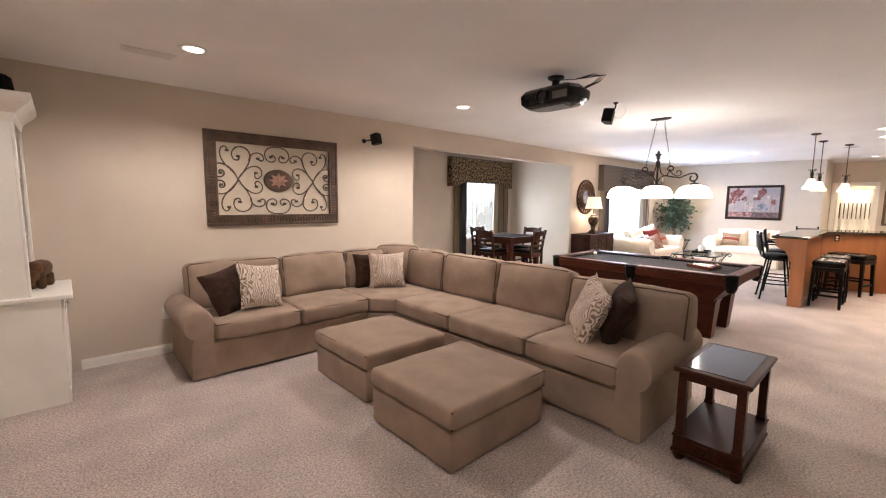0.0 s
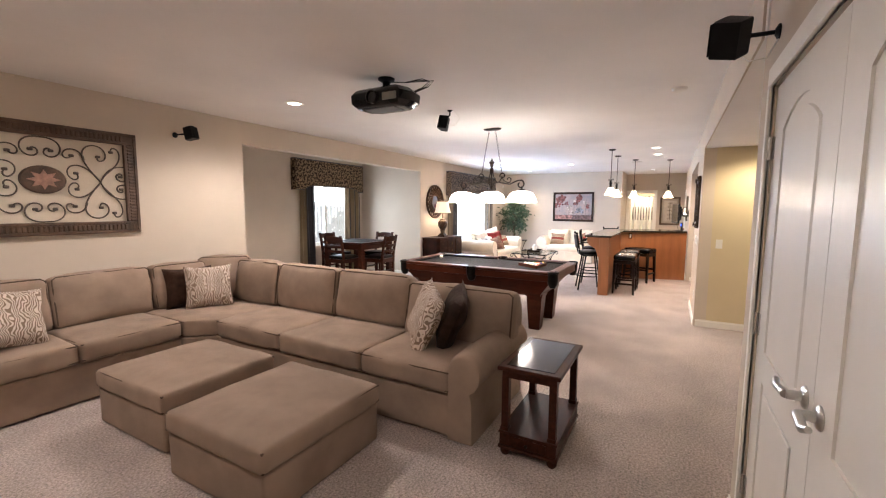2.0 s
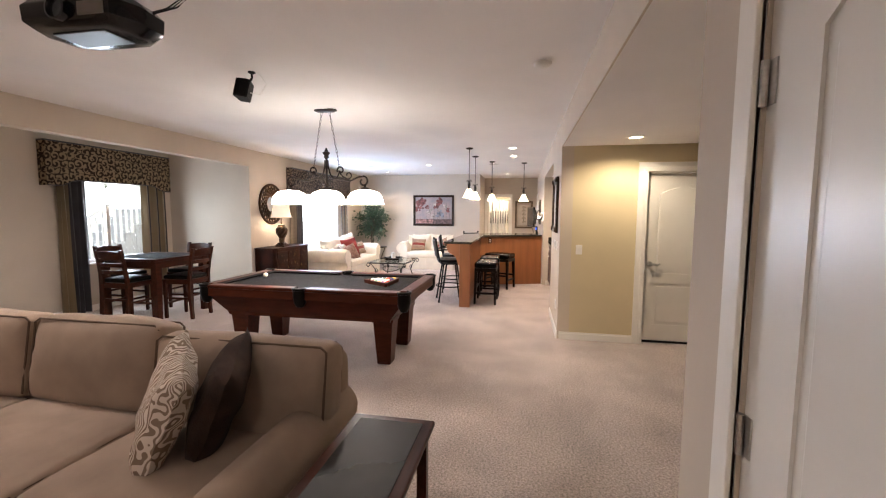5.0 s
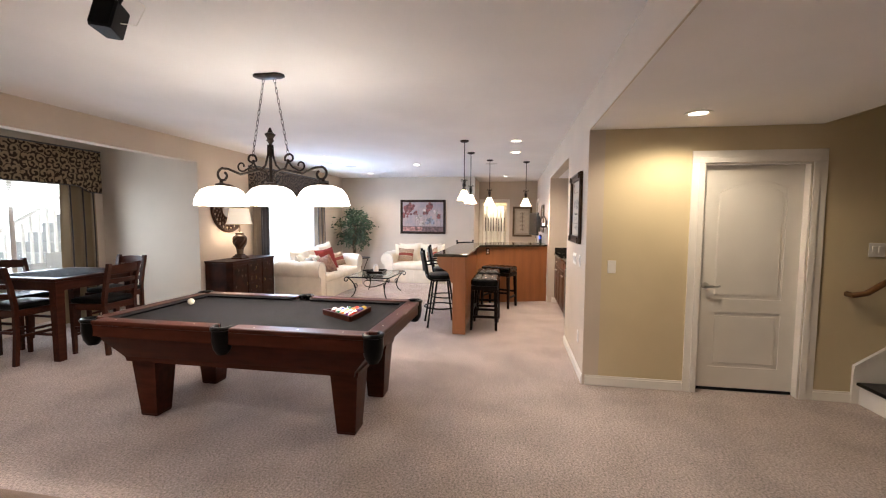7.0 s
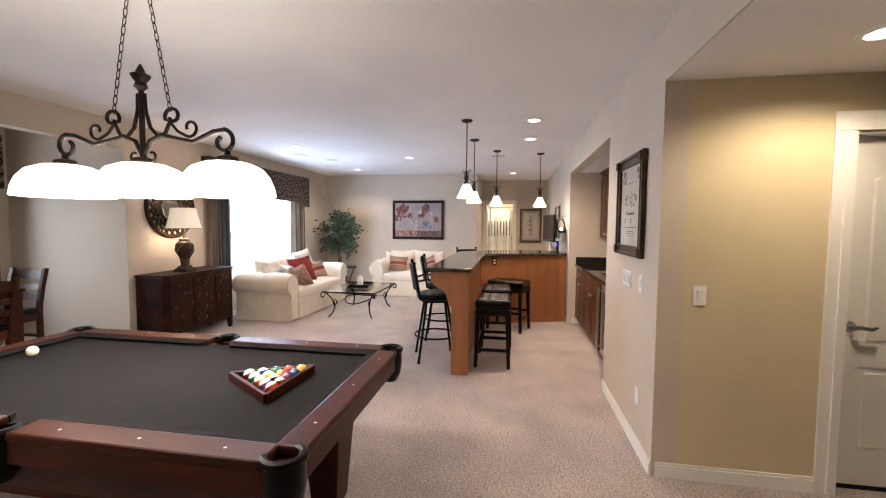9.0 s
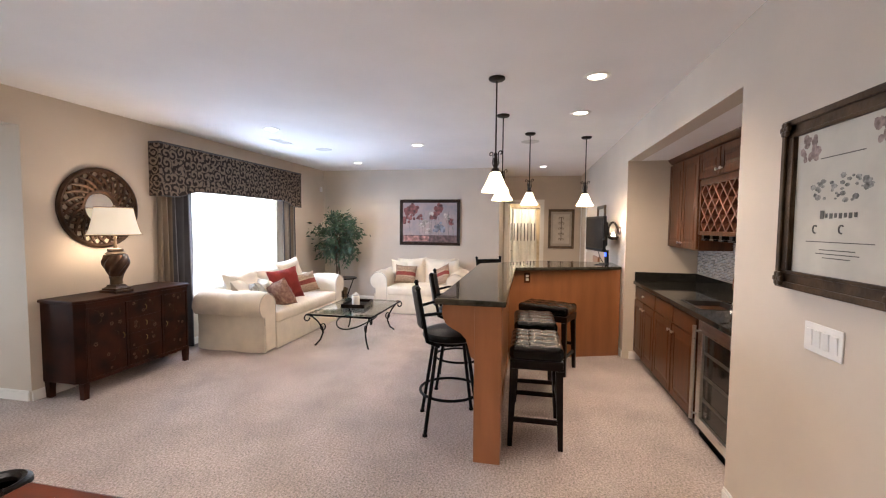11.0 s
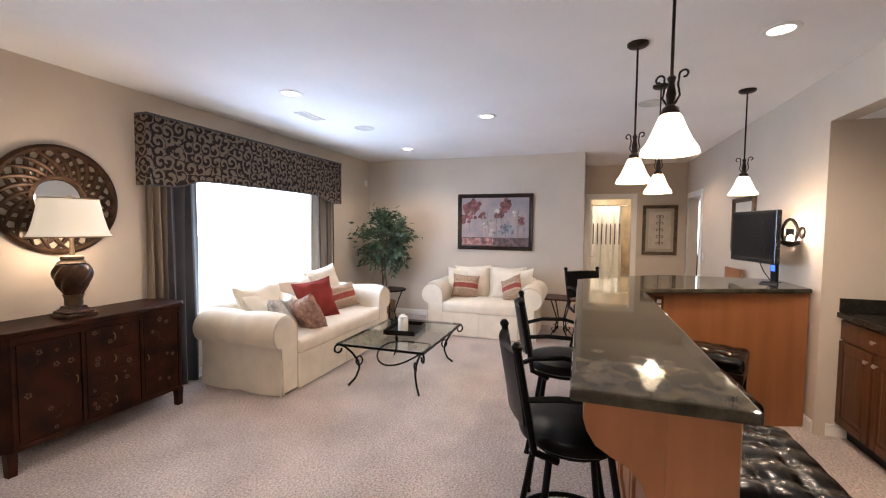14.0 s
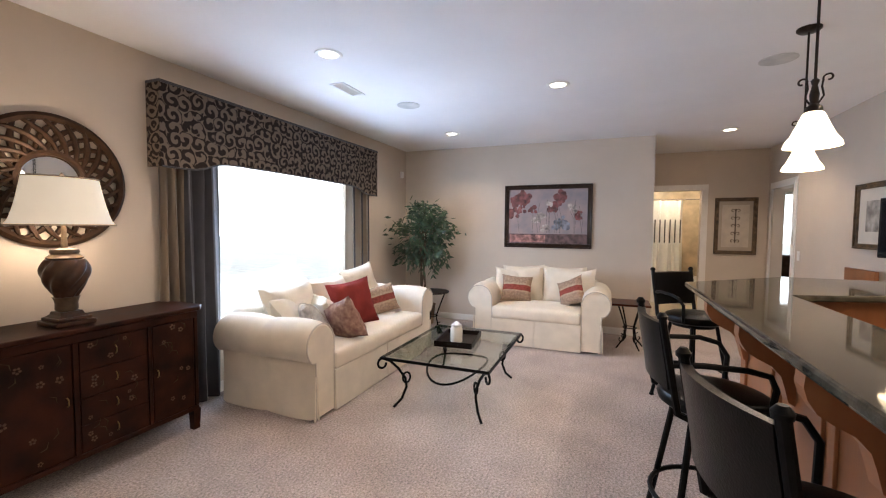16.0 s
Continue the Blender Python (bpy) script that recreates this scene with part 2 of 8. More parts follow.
def ring_loft(bm, rings, close=False, caps=True):
    """Skin rows of equally many points."""
    rows = [[bm.verts.new(p) for p in r] for r in rings]
    n = len(rows[0])
    pairs = list(zip(rows, rows[1:])) + ([(rows[-1], rows[0])] if close else [])
    for a, b in pairs:
        for i in range(n):
            bm.faces.new((a[i], a[(i + 1) % n], b[(i + 1) % n], b[i]))
    if caps and not close:
        bm.faces.new(rows[0][::-1])
        bm.faces.new(rows[-1])
    return bm


def lathe(bm, profile, at=(0, 0, 0), n=20, caps=True, squash=1.0):
    rings = [[(at[0] + r * math.cos(2 * math.pi * k / n), at[1] + squash * r * math.sin(2 * math.pi * k / n), at[2] + z) for k in range(n)] for r, z in profile]
    return ring_loft(bm, rings, caps=caps)


def tube(bm, pts, r, n=8, close=False):
    """A round bar along points; r is one radius or one for each point."""
    pts = [Vector(p) for p in pts]
    rs = r if isinstance(r, (list, tuple)) else [r] * len(pts)
    rings, side = [], None
    for i, p in enumerate(pts):
        a = pts[i - 1] if (i or close) else p
        b = pts[(i + 1) % len(pts)] if (i < len(pts) - 1 or close) else p
        t = (b - a).normalized()
        if side is None:
            side = t.orthogonal().normalized()
        side = (side - t * side.dot(t)).normalized()
        up = t.cross(side)
        rings.append([p + rs[i] * (math.cos(2 * math.pi * k / n) * side + math.sin(2 * math.pi * k / n) * up) for k in range(n)])
    return ring_loft(bm, rings, close=close)


def bar(bm, a, b, w0, w1=None, d0=None, d1=None):
    """A squared, tapering post from a to b; w across x, d across y."""
    w1 = w0 if w1 is None else w1
    d0 = w0 if d0 is None else d0
    d1 = w1 if d1 is None else d1
    rings = [[(p[0] + sx * w / 2, p[1] + sy * d / 2, p[2]) for sx, sy in ((-1, -1), (1, -1), (1, 1), (-1, 1))] for p, w, d in ((a, w0, d0), (b, w1, d1))]
    return ring_loft(bm, rings)


def prism(bm, outline, z0, z1, bevel=0.0):
    """An upright block over an outline in plan."""
    lo, hi = [bm.verts.new((x, y, z0)) for x, y in outline], [bm.verts.new((x, y, z1)) for x, y in outline]
    n = len(outline)
    fs = [bm.faces.new(lo[::-1]), bm.faces.new(hi)] + [bm.faces.new((lo[i], lo[(i + 1) % n], hi[(i + 1) % n], hi[i])) for i in range(n)]
    bmesh.ops.recalc_face_normals(bm, faces=fs)
    if bevel:
        bmesh.ops.bevel(bm, geom=list({e for f in fs for e in f.edges}), offset=bevel, segments=2, profile=0.5, affect="EDGES", clamp_overlap=True)
    return bm


def soft(bm, cx, cy, cz, hx, hy, hz, r, puff=(0, 0, 0), wrinkle=0.0, steps=7, seed=0.0, taper=0.0):
    """A stuffed box: rounded edges of radius r, faces bulged by puff, surface gently creased."""
    h = (hx, hy, hz)

    def stops(half):
        rr = min(r, half * 0.98)
        edge = [rr * (1 - math.cos(a)) for a in (0, 0.55, 1.05)] + [rr]
        mid = [-half + rr + (2 * half - 2 * rr) * k / steps for k in range(1, steps)] if half - rr > 1e-4 else []
        return [-half + e for e in edge] + mid + [half - e for e in reversed(edge)]

    st = [stops(v) for v in h]
    verts = {}

    def vert(i, j, k):
        key = (i, j, k)
        if key not in verts:
            p = [st[0][i], st[1][j], st[2][k]]
            inner = [max(-(h[a] - min(r, h[a] * 0.98)), min(h[a] - min(r, h[a] * 0.98), p[a])) for a in range(3)]
            d = Vector(p) - Vector(inner)
            if d.length > 1e-9:
                m = max(min(r, v * 0.98) for v in h)
                d = d.normalized() * min(r, min(v * 0.98 for v in h))
            q = Vector(inner) + d
            u = [q[a] / h[a] for a in range(3)]
            f = [1 - min(1, abs(v)) ** 2.5 for v in u]
            q += Vector((puff[0] * u[0] * f[1] * f[2], puff[1] * u[1] * f[0] * f[2], puff[2] * u[2] * f[0] * f[1]))
            if taper:
                q.x *= 1 + taper * u[2]
            w = noise.noise(Vector((q.x * 5 + seed, q.y * 5 - seed, q.z * 5))) + 0.5 * noise.noise(Vector((q.x * 13 + seed, q.y * 13, q.z * 13)))
            q += Vector(u) * wrinkle * w
            verts[key] = bm.verts.new((cx + q.x, cy + q.y, cz + q.z))
        return verts[key]

    n = [len(s) - 1 for s in st]
    for axis in range(3):
        a, b = [v for v in range(3) if v != axis]
        for end in (0, n[axis]):
            for i in range(n[a]):
                for j in range(n[b]):
                    q = []
                    for di, dj in ((0, 0), (1, 0), (1, 1), (0, 1)):
                        key = [0, 0, 0]
                        key[axis], key[a], key[b] = end, i + di, j + dj
                        q.append(vert(*key))
                    flip = (end == 0) != (axis == 1)
                    bm.faces.new(q[::-1] if flip else q)
    return bm


def pillow(bm, w, h, thick, n=12, seed=0.0, fold=0.02):
    """A throw pillow standing in the x-z plane, its corners pulled out."""
    front, back = {}, {}
    for i in range(n + 1):
        for j in range(n + 1):
            u, v = 2 * i / n - 1, 2 * j / n - 1
            pull = 1 - 0.10 * (1 - v * v)
            pull2 = 1 - 0.10 * (1 - u * u)
            f = max(0.0, (1 - u ** 4) * (1 - v ** 4)) ** 0.55
            w2 = noise.noise(Vector((u * 2 + seed, v * 2, seed))) * fold
            x, z = u * w / 2 * pull, v * h / 2 * pull2
            edge = i in (0, n) or j in (0, n)
            front[i, j] = bm.verts.new((x, -thick / 2 * f + w2, z))
            back[i, j] = front[i, j] if edge else bm.verts.new((x, thick / 2 * f + w2, z))
    for i in range(n):
        for j in range(n):
            q = ((i, j), (i + 1, j), (i + 1, j + 1), (i, j + 1))
            bm.faces.new([front[k] for k in q])
            bm.faces.new([back[k] for k in reversed(q)])
    return bm


def shifted(bm, m):
    bmesh.ops.transform(bm, matrix=m, verts=bm.verts)
    return bm


def arc(cx, cy, r, a0, a1, n=8):
    return [(cx + r * math.cos(radians(a0 + (a1 - a0) * k / n)), cy + r * math.sin(radians(a0 + (a1 - a0) * k / n))) for k in range(n + 1)]


def spiral(cx, cy, r0, r1, a0, a1, n=18):
    return [(cx + (r0 + (r1 - r0) * k / n) * math.cos(radians(a0 + (a1 - a0) * k / n)), cy + (r0 + (r1 - r0) * k / n) * math.sin(radians(a0 + (a1 - a0) * k / n))) for k in range(n + 1)]


def structure(name, bm, material, label=""):
    ob = part(name, bm, material, None, label)
    return tagged(ob, kind="structure")


def wall_along_x(name, y0, y1, x0, x1, z0, z1, gaps=(), material=None, label=""):
    """A wall from x0 to x1, y0 to y1 thick, with openings (xa, xb, za, zb) cut through."""
    bm, x = B(), x0
    for xa, xb, za, zb in sorted(gaps):
        box(bm, x, xa, y0, y1, z0, z1)
        if za > z0:
            box(bm, xa, xb, y0, y1, z0, za)
        if zb < z1:
            box(bm, xa, xb, y0, y1, zb, z1)
        x = xb
    box(bm, x, x1, y0, y1, z0, z1)
    return structure(name, bm, material or PAINT, label)


def wall_along_y(name, x0, x1, y0, y1, z0, z1, gaps=(), material=None, label=""):
    bm, y = B(), y0
    for ya, yb, za, zb in sorted(gaps):
        box(bm, x0, x1, y, ya, z0, z1)
        if za > z0:
            box(bm, x0, x1, ya, yb, z0, za)
        if zb < z1:
            box(bm, x0, x1, ya, yb, zb, z1)
        y = yb
    box(bm, x0, x1, y, y1, z0, z1)
    return structure(name, bm, material or PAINT, label)

# ---- the shell ----
NORTH, SOUTH, EAST = 6.35, 1.07, 14.20
HALL_X = 7.374
bm = B()
box(bm, -0.12, 15.74, -4.2, 8.15, -0.12, 0.0)
structure("floor", bm, CARPET, "wall-to-wall beige cut-pile carpet")
bm = B()
box(bm, 15.74, 18.6, -4.2, 4.6, -0.12, 0.0)
structure("floor_bathroom", bm, surf("cream_floor_tile", (0.62, 0.52, 0.38), 0.3, var=0.08, scale=5), "cream tiled bathroom floor")

bm = B()
box(bm, -0.12, 15.8, SOUTH, NORTH + 0.15, CEIL, CEIL + 0.2)
structure("ceiling", bm, CEILING, "matt white painted ceiling")
bm = B()
box(bm, 3.40, HALL_X, -0.78, SOUTH - 0.012, SOFFIT, CEIL + 0.2)
structure("ceiling_hall", bm, CEILING, "lowered white ceiling over the stair hall")
bm = B()
box(bm, 3.451, HALL_X, SOUTH - 0.0115, SOUTH, SOFFIT + 0.0005, CEIL)
structure("wall_soffit", bm, PAINT, "beige painted drop above the hall opening")
bm = B()
ring_loft(bm, [[(x, -0.81, SOFFIT), (x, -4.2, 4.2), (x, -4.2, 4.4), (x, -0.81, 2.84)] for x in (3.40, HALL_X)])
structure("ceiling_stair", bm, PAINT_HALL, "sloping ceiling over the stairs")
bm = B()
box(bm, 4.39, 9.02, NORTH + 0.15, 8.15, CEIL, CEIL + 0.2)
structure("ceiling_alcove", bm, CEILING, "white ceiling in the window alcove")
bm = B()
box(bm, 8.62, 11.47, 0.18, SOUTH - 0.14, 2.305, CEIL)
structure("ceiling_niche", bm, CEILING, "lowered ceiling above the wet bar")
bm = B()
box(bm, 13.2, 18.6, -4.2, SOUTH - 0.14, CEIL, CEIL + 0.2)
box(bm, 15.8, 18.6, SOUTH - 0.14, 4.6, CEIL, CEIL + 0.2)
structure("ceiling_rooms", bm, CEILING, "white ceilings of the rooms beyond")

wall_along_y("wall_west", -0.12, 0.0, SOUTH - 0.14, NORTH + 0.15, 0, CEIL, label="plain beige painted wall")
wall_along_x("wall_north", NORTH, NORTH + 0.15, 0.0, 14.34, 0, CEIL, [(4.535, 8.92, 0, 2.355), (10.50, 12.68, 0.55, 2.15)], label="beige painted wall with a window alcove")
wall_along_x("wall_alcove_back", 8.02, 8.15, 4.39, 9.02, 0, CEIL, [(7.05, 8.45, 0.72, 2.10)], label="beige alcove wall round a window")
wall_along_y("wall_alcove_west", 4.39, 4.535, NORTH + 0.15, 8.02, 0, CEIL)
wall_along_y("wall_alcove_east", 8.92, 9.02, NORTH + 0.15, 8.02, 0, CEIL)
wall_along_y("wall_east", EAST, EAST + 0.14, 2.73, NORTH, 0, CEIL, label="beige painted end wall")
wall_along_x("wall_jog", 2.73, 2.87, EAST + 0.14, 15.68, 0, CEIL)
wall_along_y("wall_bathroom", 15.68, 15.82, SOUTH, 2.73, 0, CEIL, [(1.93, 2.62, 0, 2.05)])
wall_along_x("wall_south_bar", SOUTH - 0.14, SOUTH, 11.345, 15.68, 0, CEIL, [(14.72, 15.48, 0, 2.03)])
bm = B()
box(bm, HALL_X, 8.74, SOUTH - 0.14, SOUTH, 0, CEIL)
box(bm, 8.74, 11.345, SOUTH - 0.14, SOUTH, 2.305, CEIL)
structure("wall_south_niche", bm, PAINT, "beige painted wall above the wet bar niche")
wall_along_x("wall_niche_back", 0.18, 0.30, 8.62, 11.47, 0, 2.305)
wall_along_y("wall_niche_west", 8.62, 8.74, 0.30, SOUTH - 0.14, 0, 2.305)
wall_along_y("wall_niche_east", 11.345, 11.47, 0.30, SOUTH - 0.14, 0, 2.305)
wall_along_y("wall_hall", HALL_X, 7.50, -4.2, SOUTH - 0.14, 0, 4.4, [(-0.722, 0.103, 0, 2.028)], PAINT_HALL, "straw-coloured painted hall wall")
wall_along_x("wall_hall_end", -4.32, -4.2, 3.36, 7.50, 0, 4.4, material=PAINT_HALL)
wall_along_y("wall_hall_west", 3.33, 3.45, -4.2, SOUTH - 0.14, 0, 4.4, material=PAINT_HALL)
wall_along_x("wall_south", SOUTH - 0.14, SOUTH - 0.02, 0.0, 3.45, 0, CEIL, [(1.55, 3.15, 0, 2.05)], label="beige wall round the white double door")
wall_along_x("wall_closet", 0.30, 0.42, 1.2, 3.33, 0, CEIL)
# rooms beyond
wall_along_y("wall_bath_back", 18.0, 18.12, 1.3, 4.6, 0, CEIL, material=surf("travertine_tile", (0.64, 0.52, 0.36), 0.3, var=0.18, scale=4, bump=0.05, bscale=30), label="tan stone tiled shower wall")
wall_along_x("wall_bath_side", 4.0, 4.12, 15.82, 18.0, 0, CEIL)
wall_along_x("wall_bath_partition", 1.3, 1.42, 15.82, 18.0, 0, CEIL)
wall_along_y("wall_bedroom", 18.3, 18.42, -4.2, 1.3, 0, CEIL, [(-0.9, 0.75, 0.5, 2.2)])
wall_along_x("wall_bedroom_end", -4.32, -4.2, 13.2, 18.42, 0, CEIL)
wall_along_y("wall_bedroom_west", 13.2, 13.32, -4.2, SOUTH - 0.14, 0, CEIL)


def baseboard(runs):
    bm = B()
    for ax, a, b, face, sign in runs:
        lo, hi = (face, face + 0.014) if sign > 0 else (face - 0.014, face)
        lo2, hi2 = (face, face + 0.009) if sign > 0 else (face - 0.009, face)
        if ax == "x":
            box(bm, a, b, lo, hi, 0, 0.075, 0.003)
            box(bm, a, b, lo2, hi2, 0.0755, 0.092, 0.003)
        else:
            box(bm, lo, hi, a, b, 0, 0.075, 0.003)
            box(bm, lo2, hi2, a, b, 0.0755, 0.092, 0.003)
    return structure("baseboard", bm, TRIM, "white painted baseboard")


baseboard([("x", 0.70, 4.535, NORTH, -1), ("x", 8.92, 14.19, NORTH, -1), ("y", 2.73, 6.335, EAST, -1), ("x", 14.2, 15.66, 2.73, -1),
           ("y", 6.37, 8.0, 4.535, 1), ("y", 6.37, 8.0, 8.92, -1), ("x", 4.53, 8.88, 8.02, -1), ("x", 7.375, 8.735, SOUTH, 1), ("x", 11.36, 14.62, SOUTH, 1),
           ("y", 0.21, 1.05, HALL_X, -1), ("y", -1.14, -0.83, HALL_X, -1), ("y", SOUTH + 0.02, 1.82, 15.68, -1), ("x", 3.25, 3.45, SOUTH - 0.02, 1), ("x", 0.02, 1.45, SOUTH - 0.02, 1),
           ("y", 0.86, 1.0, 11.345, -1), ("y", 0.0, 0.9, 3.45, 1)])


def casing_x(name, x0, x1, top, face, sign, w=0.09):
    """A mitred-looking door casing on a wall that runs along x."""
    bm = B()
    for d, ww in ((0.012, w), (0.02, w * 0.45)):
        lo, hi = (face, face + d) if sign > 0 else (face - d, face)
        box(bm, x0 - ww, x0, lo, hi, 0, top, 0.003)
        box(bm, x1, x1 + ww, lo, hi, 0, top, 0.003)
        box(bm, x0 - ww, x1 + ww, lo, hi, top + 0.001, top + ww, 0.003)
    return structure(name, bm, TRIM, "white moulded door casing")


def casing_y(name, y0, y1, top, face, sign, w=0.09):
    bm = B()
    for d, ww in ((0.012, w), (0.02, w * 0.45)):
        lo, hi = (face, face + d) if sign > 0 else (face - d, face)
        box(bm, lo, hi, y0 - ww, y0, 0, top, 0.003)
        box(bm, lo, hi, y1, y1 + ww, 0, top, 0.003)
        box(bm, lo, hi, y0 - ww, y1 + ww, top + 0.001, top + ww, 0.003)
    return structure(name, bm, TRIM, "white moulded door casing")


casing_x("trim_double_door", 1.55, 3.15, 2.05, SOUTH - 0.02, 1)
casing_y("trim_hall_door", -0.722, 0.103, 2.028, HALL_X, -1, 0.105)
casing_y("trim_bath_door", 1.93, 2.62, 2.05, 15.68, -1)
casing_x("trim_bedroom_door", 14.72, 15.48, 2.03, SOUTH, 1)


def door_leaf(name, width, height, hinge_left, lever_z=0.95, hinges=True, rail=(0.72, 0.84), drop=0.20, s=0.12, gap=0.012):
    """A moulded two-panel door with an arched upper panel; face towards -y, standing from x 0 to width."""
    ob = thing(name, "white moulded two-panel interior door with an arched upper panel, closed", "door", kind="structure")
    bm = B()
    box(bm, 0.001, width - 0.001, 0.006, 0.035, gap, height, 0.001)
    # stiles, rails and raised fields proud of the leaf
    arch = [(s + (width - 2 * s) * k / 14, height - drop + 0.075 * math.sin(math.pi * k / 14) ** 0.8) for k in range(15)]
    box(bm, 0.001, s, -0.001, 0.006, gap, height)
    box(bm, width - s, width - 0.001, -0.001, 0.006, gap, height)
    box(bm, s, width - s, -0.001, 0.006, gap, 0.22)
    box(bm, s, width - s, -0.001, 0.006, *rail)
    top = arch + [(width - s, height), (s, height)]
    lo, hi = [bm.verts.new((x, 0.006, z)) for x, z in top], [bm.verts.new((x, -0.001, z)) for x, z in top]
    bm.faces.new(hi)
    for i in range(len(top)):
        bm.faces.new((lo[i], lo[(i + 1) % len(top)], hi[(i + 1) % len(top)], hi[i]))
    bmesh.ops.recalc_face_normals(bm, faces=bm.faces)
    box(bm, s + 0.035, width - s - 0.035, -0.001, 0.006, 0.255, rail[0] - 0.035, 0.006, 1)
    fld = [(s + 0.035, rail[1] + 0.035), (width - s - 0.035, rail[1] + 0.035)] + [(x, z - 0.04) for x, z in reversed([(s + 0.035 + (width - 2 * s - 0.07) * k / 14, height - drop + 0.075 * math.sin(math.pi * k / 14) ** 0.8) for k in range(15)])]
    hi, lo = [bm.verts.new((x, 0.0, z)) for x, z in fld], [bm.verts.new((x + (0.012 if x < width / 2 else -0.012) * -1, 0.006, z)) for x, z in fld]
    bm.faces.new(hi)
    for i in range(len(fld)):
        bm.faces.new((lo[i], lo[(i + 1) % len(fld)], hi[(i + 1) % len(fld)], hi[i]))
    bmesh.ops.recalc_face_normals(bm, faces=bm.faces)
    part("leaf", bm, DOORWHITE, ob)
    hx = width - 0.065 if hinge_left else 0.065
    d = -1 if hinge_left else 1
    bm = B()
    shifted(lathe(bm, [(0.032, 0), (0.032, 0.004), (0.026, 0.010), (0.014, 0.012), (0.013, 0.045)], n=18), pose(hx, 0, lever_z, 90))
    tube(bm, [(hx, -0.045, lever_z), (hx + d * 0.03, -0.05, lever_z + 0.002), (hx + d * 0.075, -0.052, lever_z - 0.004), (hx + d * 0.105, -0.048, lever_z + 0.008)], [0.013, 0.0125, 0.011, 0.008], 10)
    part("lever_handle", bm, STEEL, ob, "brushed nickel lever handle", True)
    if hinges:
        for z in (0.34, 1.07, height - 0.24):
            bm = B()
            xh = 0.007 if hinge_left else width - 0.007
            tube(bm, [(xh, -0.012, z - 0.045), (xh, -0.012, z + 0.045)], 0.008, 8)
            box(bm, min(xh, xh - d * 0.026), max(xh, xh - d * 0.026), -0.0045, -0.001, z - 0.044, z + 0.044)
            part("hinge", bm, STEEL, ob, "nickel hinge")
    return ob


d = door_leaf("door_1", 0.798, 2.04, True, 1.04, rail=(0.865, 0.985), drop=0.19, s=0.155)
d.matrix_world = pose(2.351, SOUTH - 0.03, 0, 0, 0, 180) @ pose(-0.798, 0, 0)
d = door_leaf("door_2", 0.798, 2.04, False, 1.04, rail=(0.865, 0.985), drop=0.19, s=0.155)
d.matrix_world = pose(1.551, SOUTH - 0.03, 0, 0, 0, 180) @ pose(-0.798, 0, 0)
d = door_leaf("door_3", 0.801, 2.012, False, hinges=False, gap=0.03)
d.matrix_world = pose(HALL_X + 0.072, 0.091, 0, 0, 0, -90)
bm = B()
box(bm, 7.484, 7.498, -0.722, 0.103, 0.0, 2.028)
structure("door_backing", bm, TRIM)
bm = B()
box(bm, HALL_X + 0.002, 7.4835, 0.0915, 0.103, 0.0, 2.028)
box(bm, HALL_X + 0.002, 7.4835, -0.722, -0.7105, 0.0, 2.028)
box(bm, HALL_X + 0.002, 7.4835, -0.71, 0.091, 2.0135, 2.028)
structure("trim_hall_jamb", bm, TRIM, "white painted door jamb")
# black strip stands in for the shaded gap under the leaf
bm = B()
box(bm, HALL_X + 0.074, 7.483, -0.71, 0.091, 0.0005, 0.026)
structure("door_sill", bm, BLACKPL, "dark strip for the shadow gap under the hall door")
# unseen sheet and strips added behind the leaves so their gaps don't read black
bm = B()
box(bm, 1.535, 3.165, SOUTH - 0.085, SOUTH - 0.067, 0.0, 2.075)
box(bm, 3.1515, 3.165, SOUTH - 0.067, SOUTH - 0.034, 0.0, 2.075)
box(bm, 1.535, 3.1515, SOUTH - 0.067, SOUTH - 0.034, 2.043, 2.075)
structure("door_stop", bm, TRIM)


def window_unit(name, x0, x1, y, z0, z1, mullions, label):
    """A white framed window in a wall along x, its inner face at y."""
    ob = thing(name, label, "window", kind="structure")
    bm = B()
    f = 0.05
    for a, b, c, e in ((x0, x1, z0, z0 + f), (x0, x1, z1 - f, z1), (x0, x0 + f, z0 + f, z1 - f), (x1 - f, x1, z0 + f, z1 - f)):
        box(bm, a, b, y + 0.05, y + 0.11, c, e, 0.004)
    for k in range(1, mullions + 1):
        xm = x0 + (x1 - x0) * k / (mullions + 1)
        box(bm, xm - 0.03, xm + 0.03, y + 0.052, y + 0.108, z0 + f, z1 - f, 0.004)
    part("window_frame", bm, TRIM, ob)
    bm = B()
    box(bm, x0 - 0.03, x1 + 0.03, y - 0.03, y + 0.05, z0 - 0.024, z0 - 0.001, 0.005)
    part("window_sill", bm, TRIM, ob)
    for k in range(mullions + 1):
        a, b = x0 + (x1 - x0) * k / (mullions + 1), x0 + (x1 - x0) * (k + 1) / (mullions + 1)
        bm = B()
        box(bm, a + 0.03, b - 0.03, y + 0.078, y + 0.082, z0 + f, z1 - f)
        g = part("pane", bm, GLASS, ob)
        g.visible_shadow = False
    return ob


window_unit("window_1", 7.05, 8.45, 8.02, 0.74, 2.10, 1, "white framed window onto a bright garden")
window_unit("window_2", 10.50, 12.68, NORTH, 0.575, 2.15, 0, "wide white framed window washed out by daylight")
d = window_unit("window_3", -0.9, 0.75, 0, 0.525, 2.2, 1, "white framed bedroom window washed out by daylight")
d.matrix_world = pose(18.3, -0.15, 0, 0, 0, -90) @ pose(0.075, 0, 0)

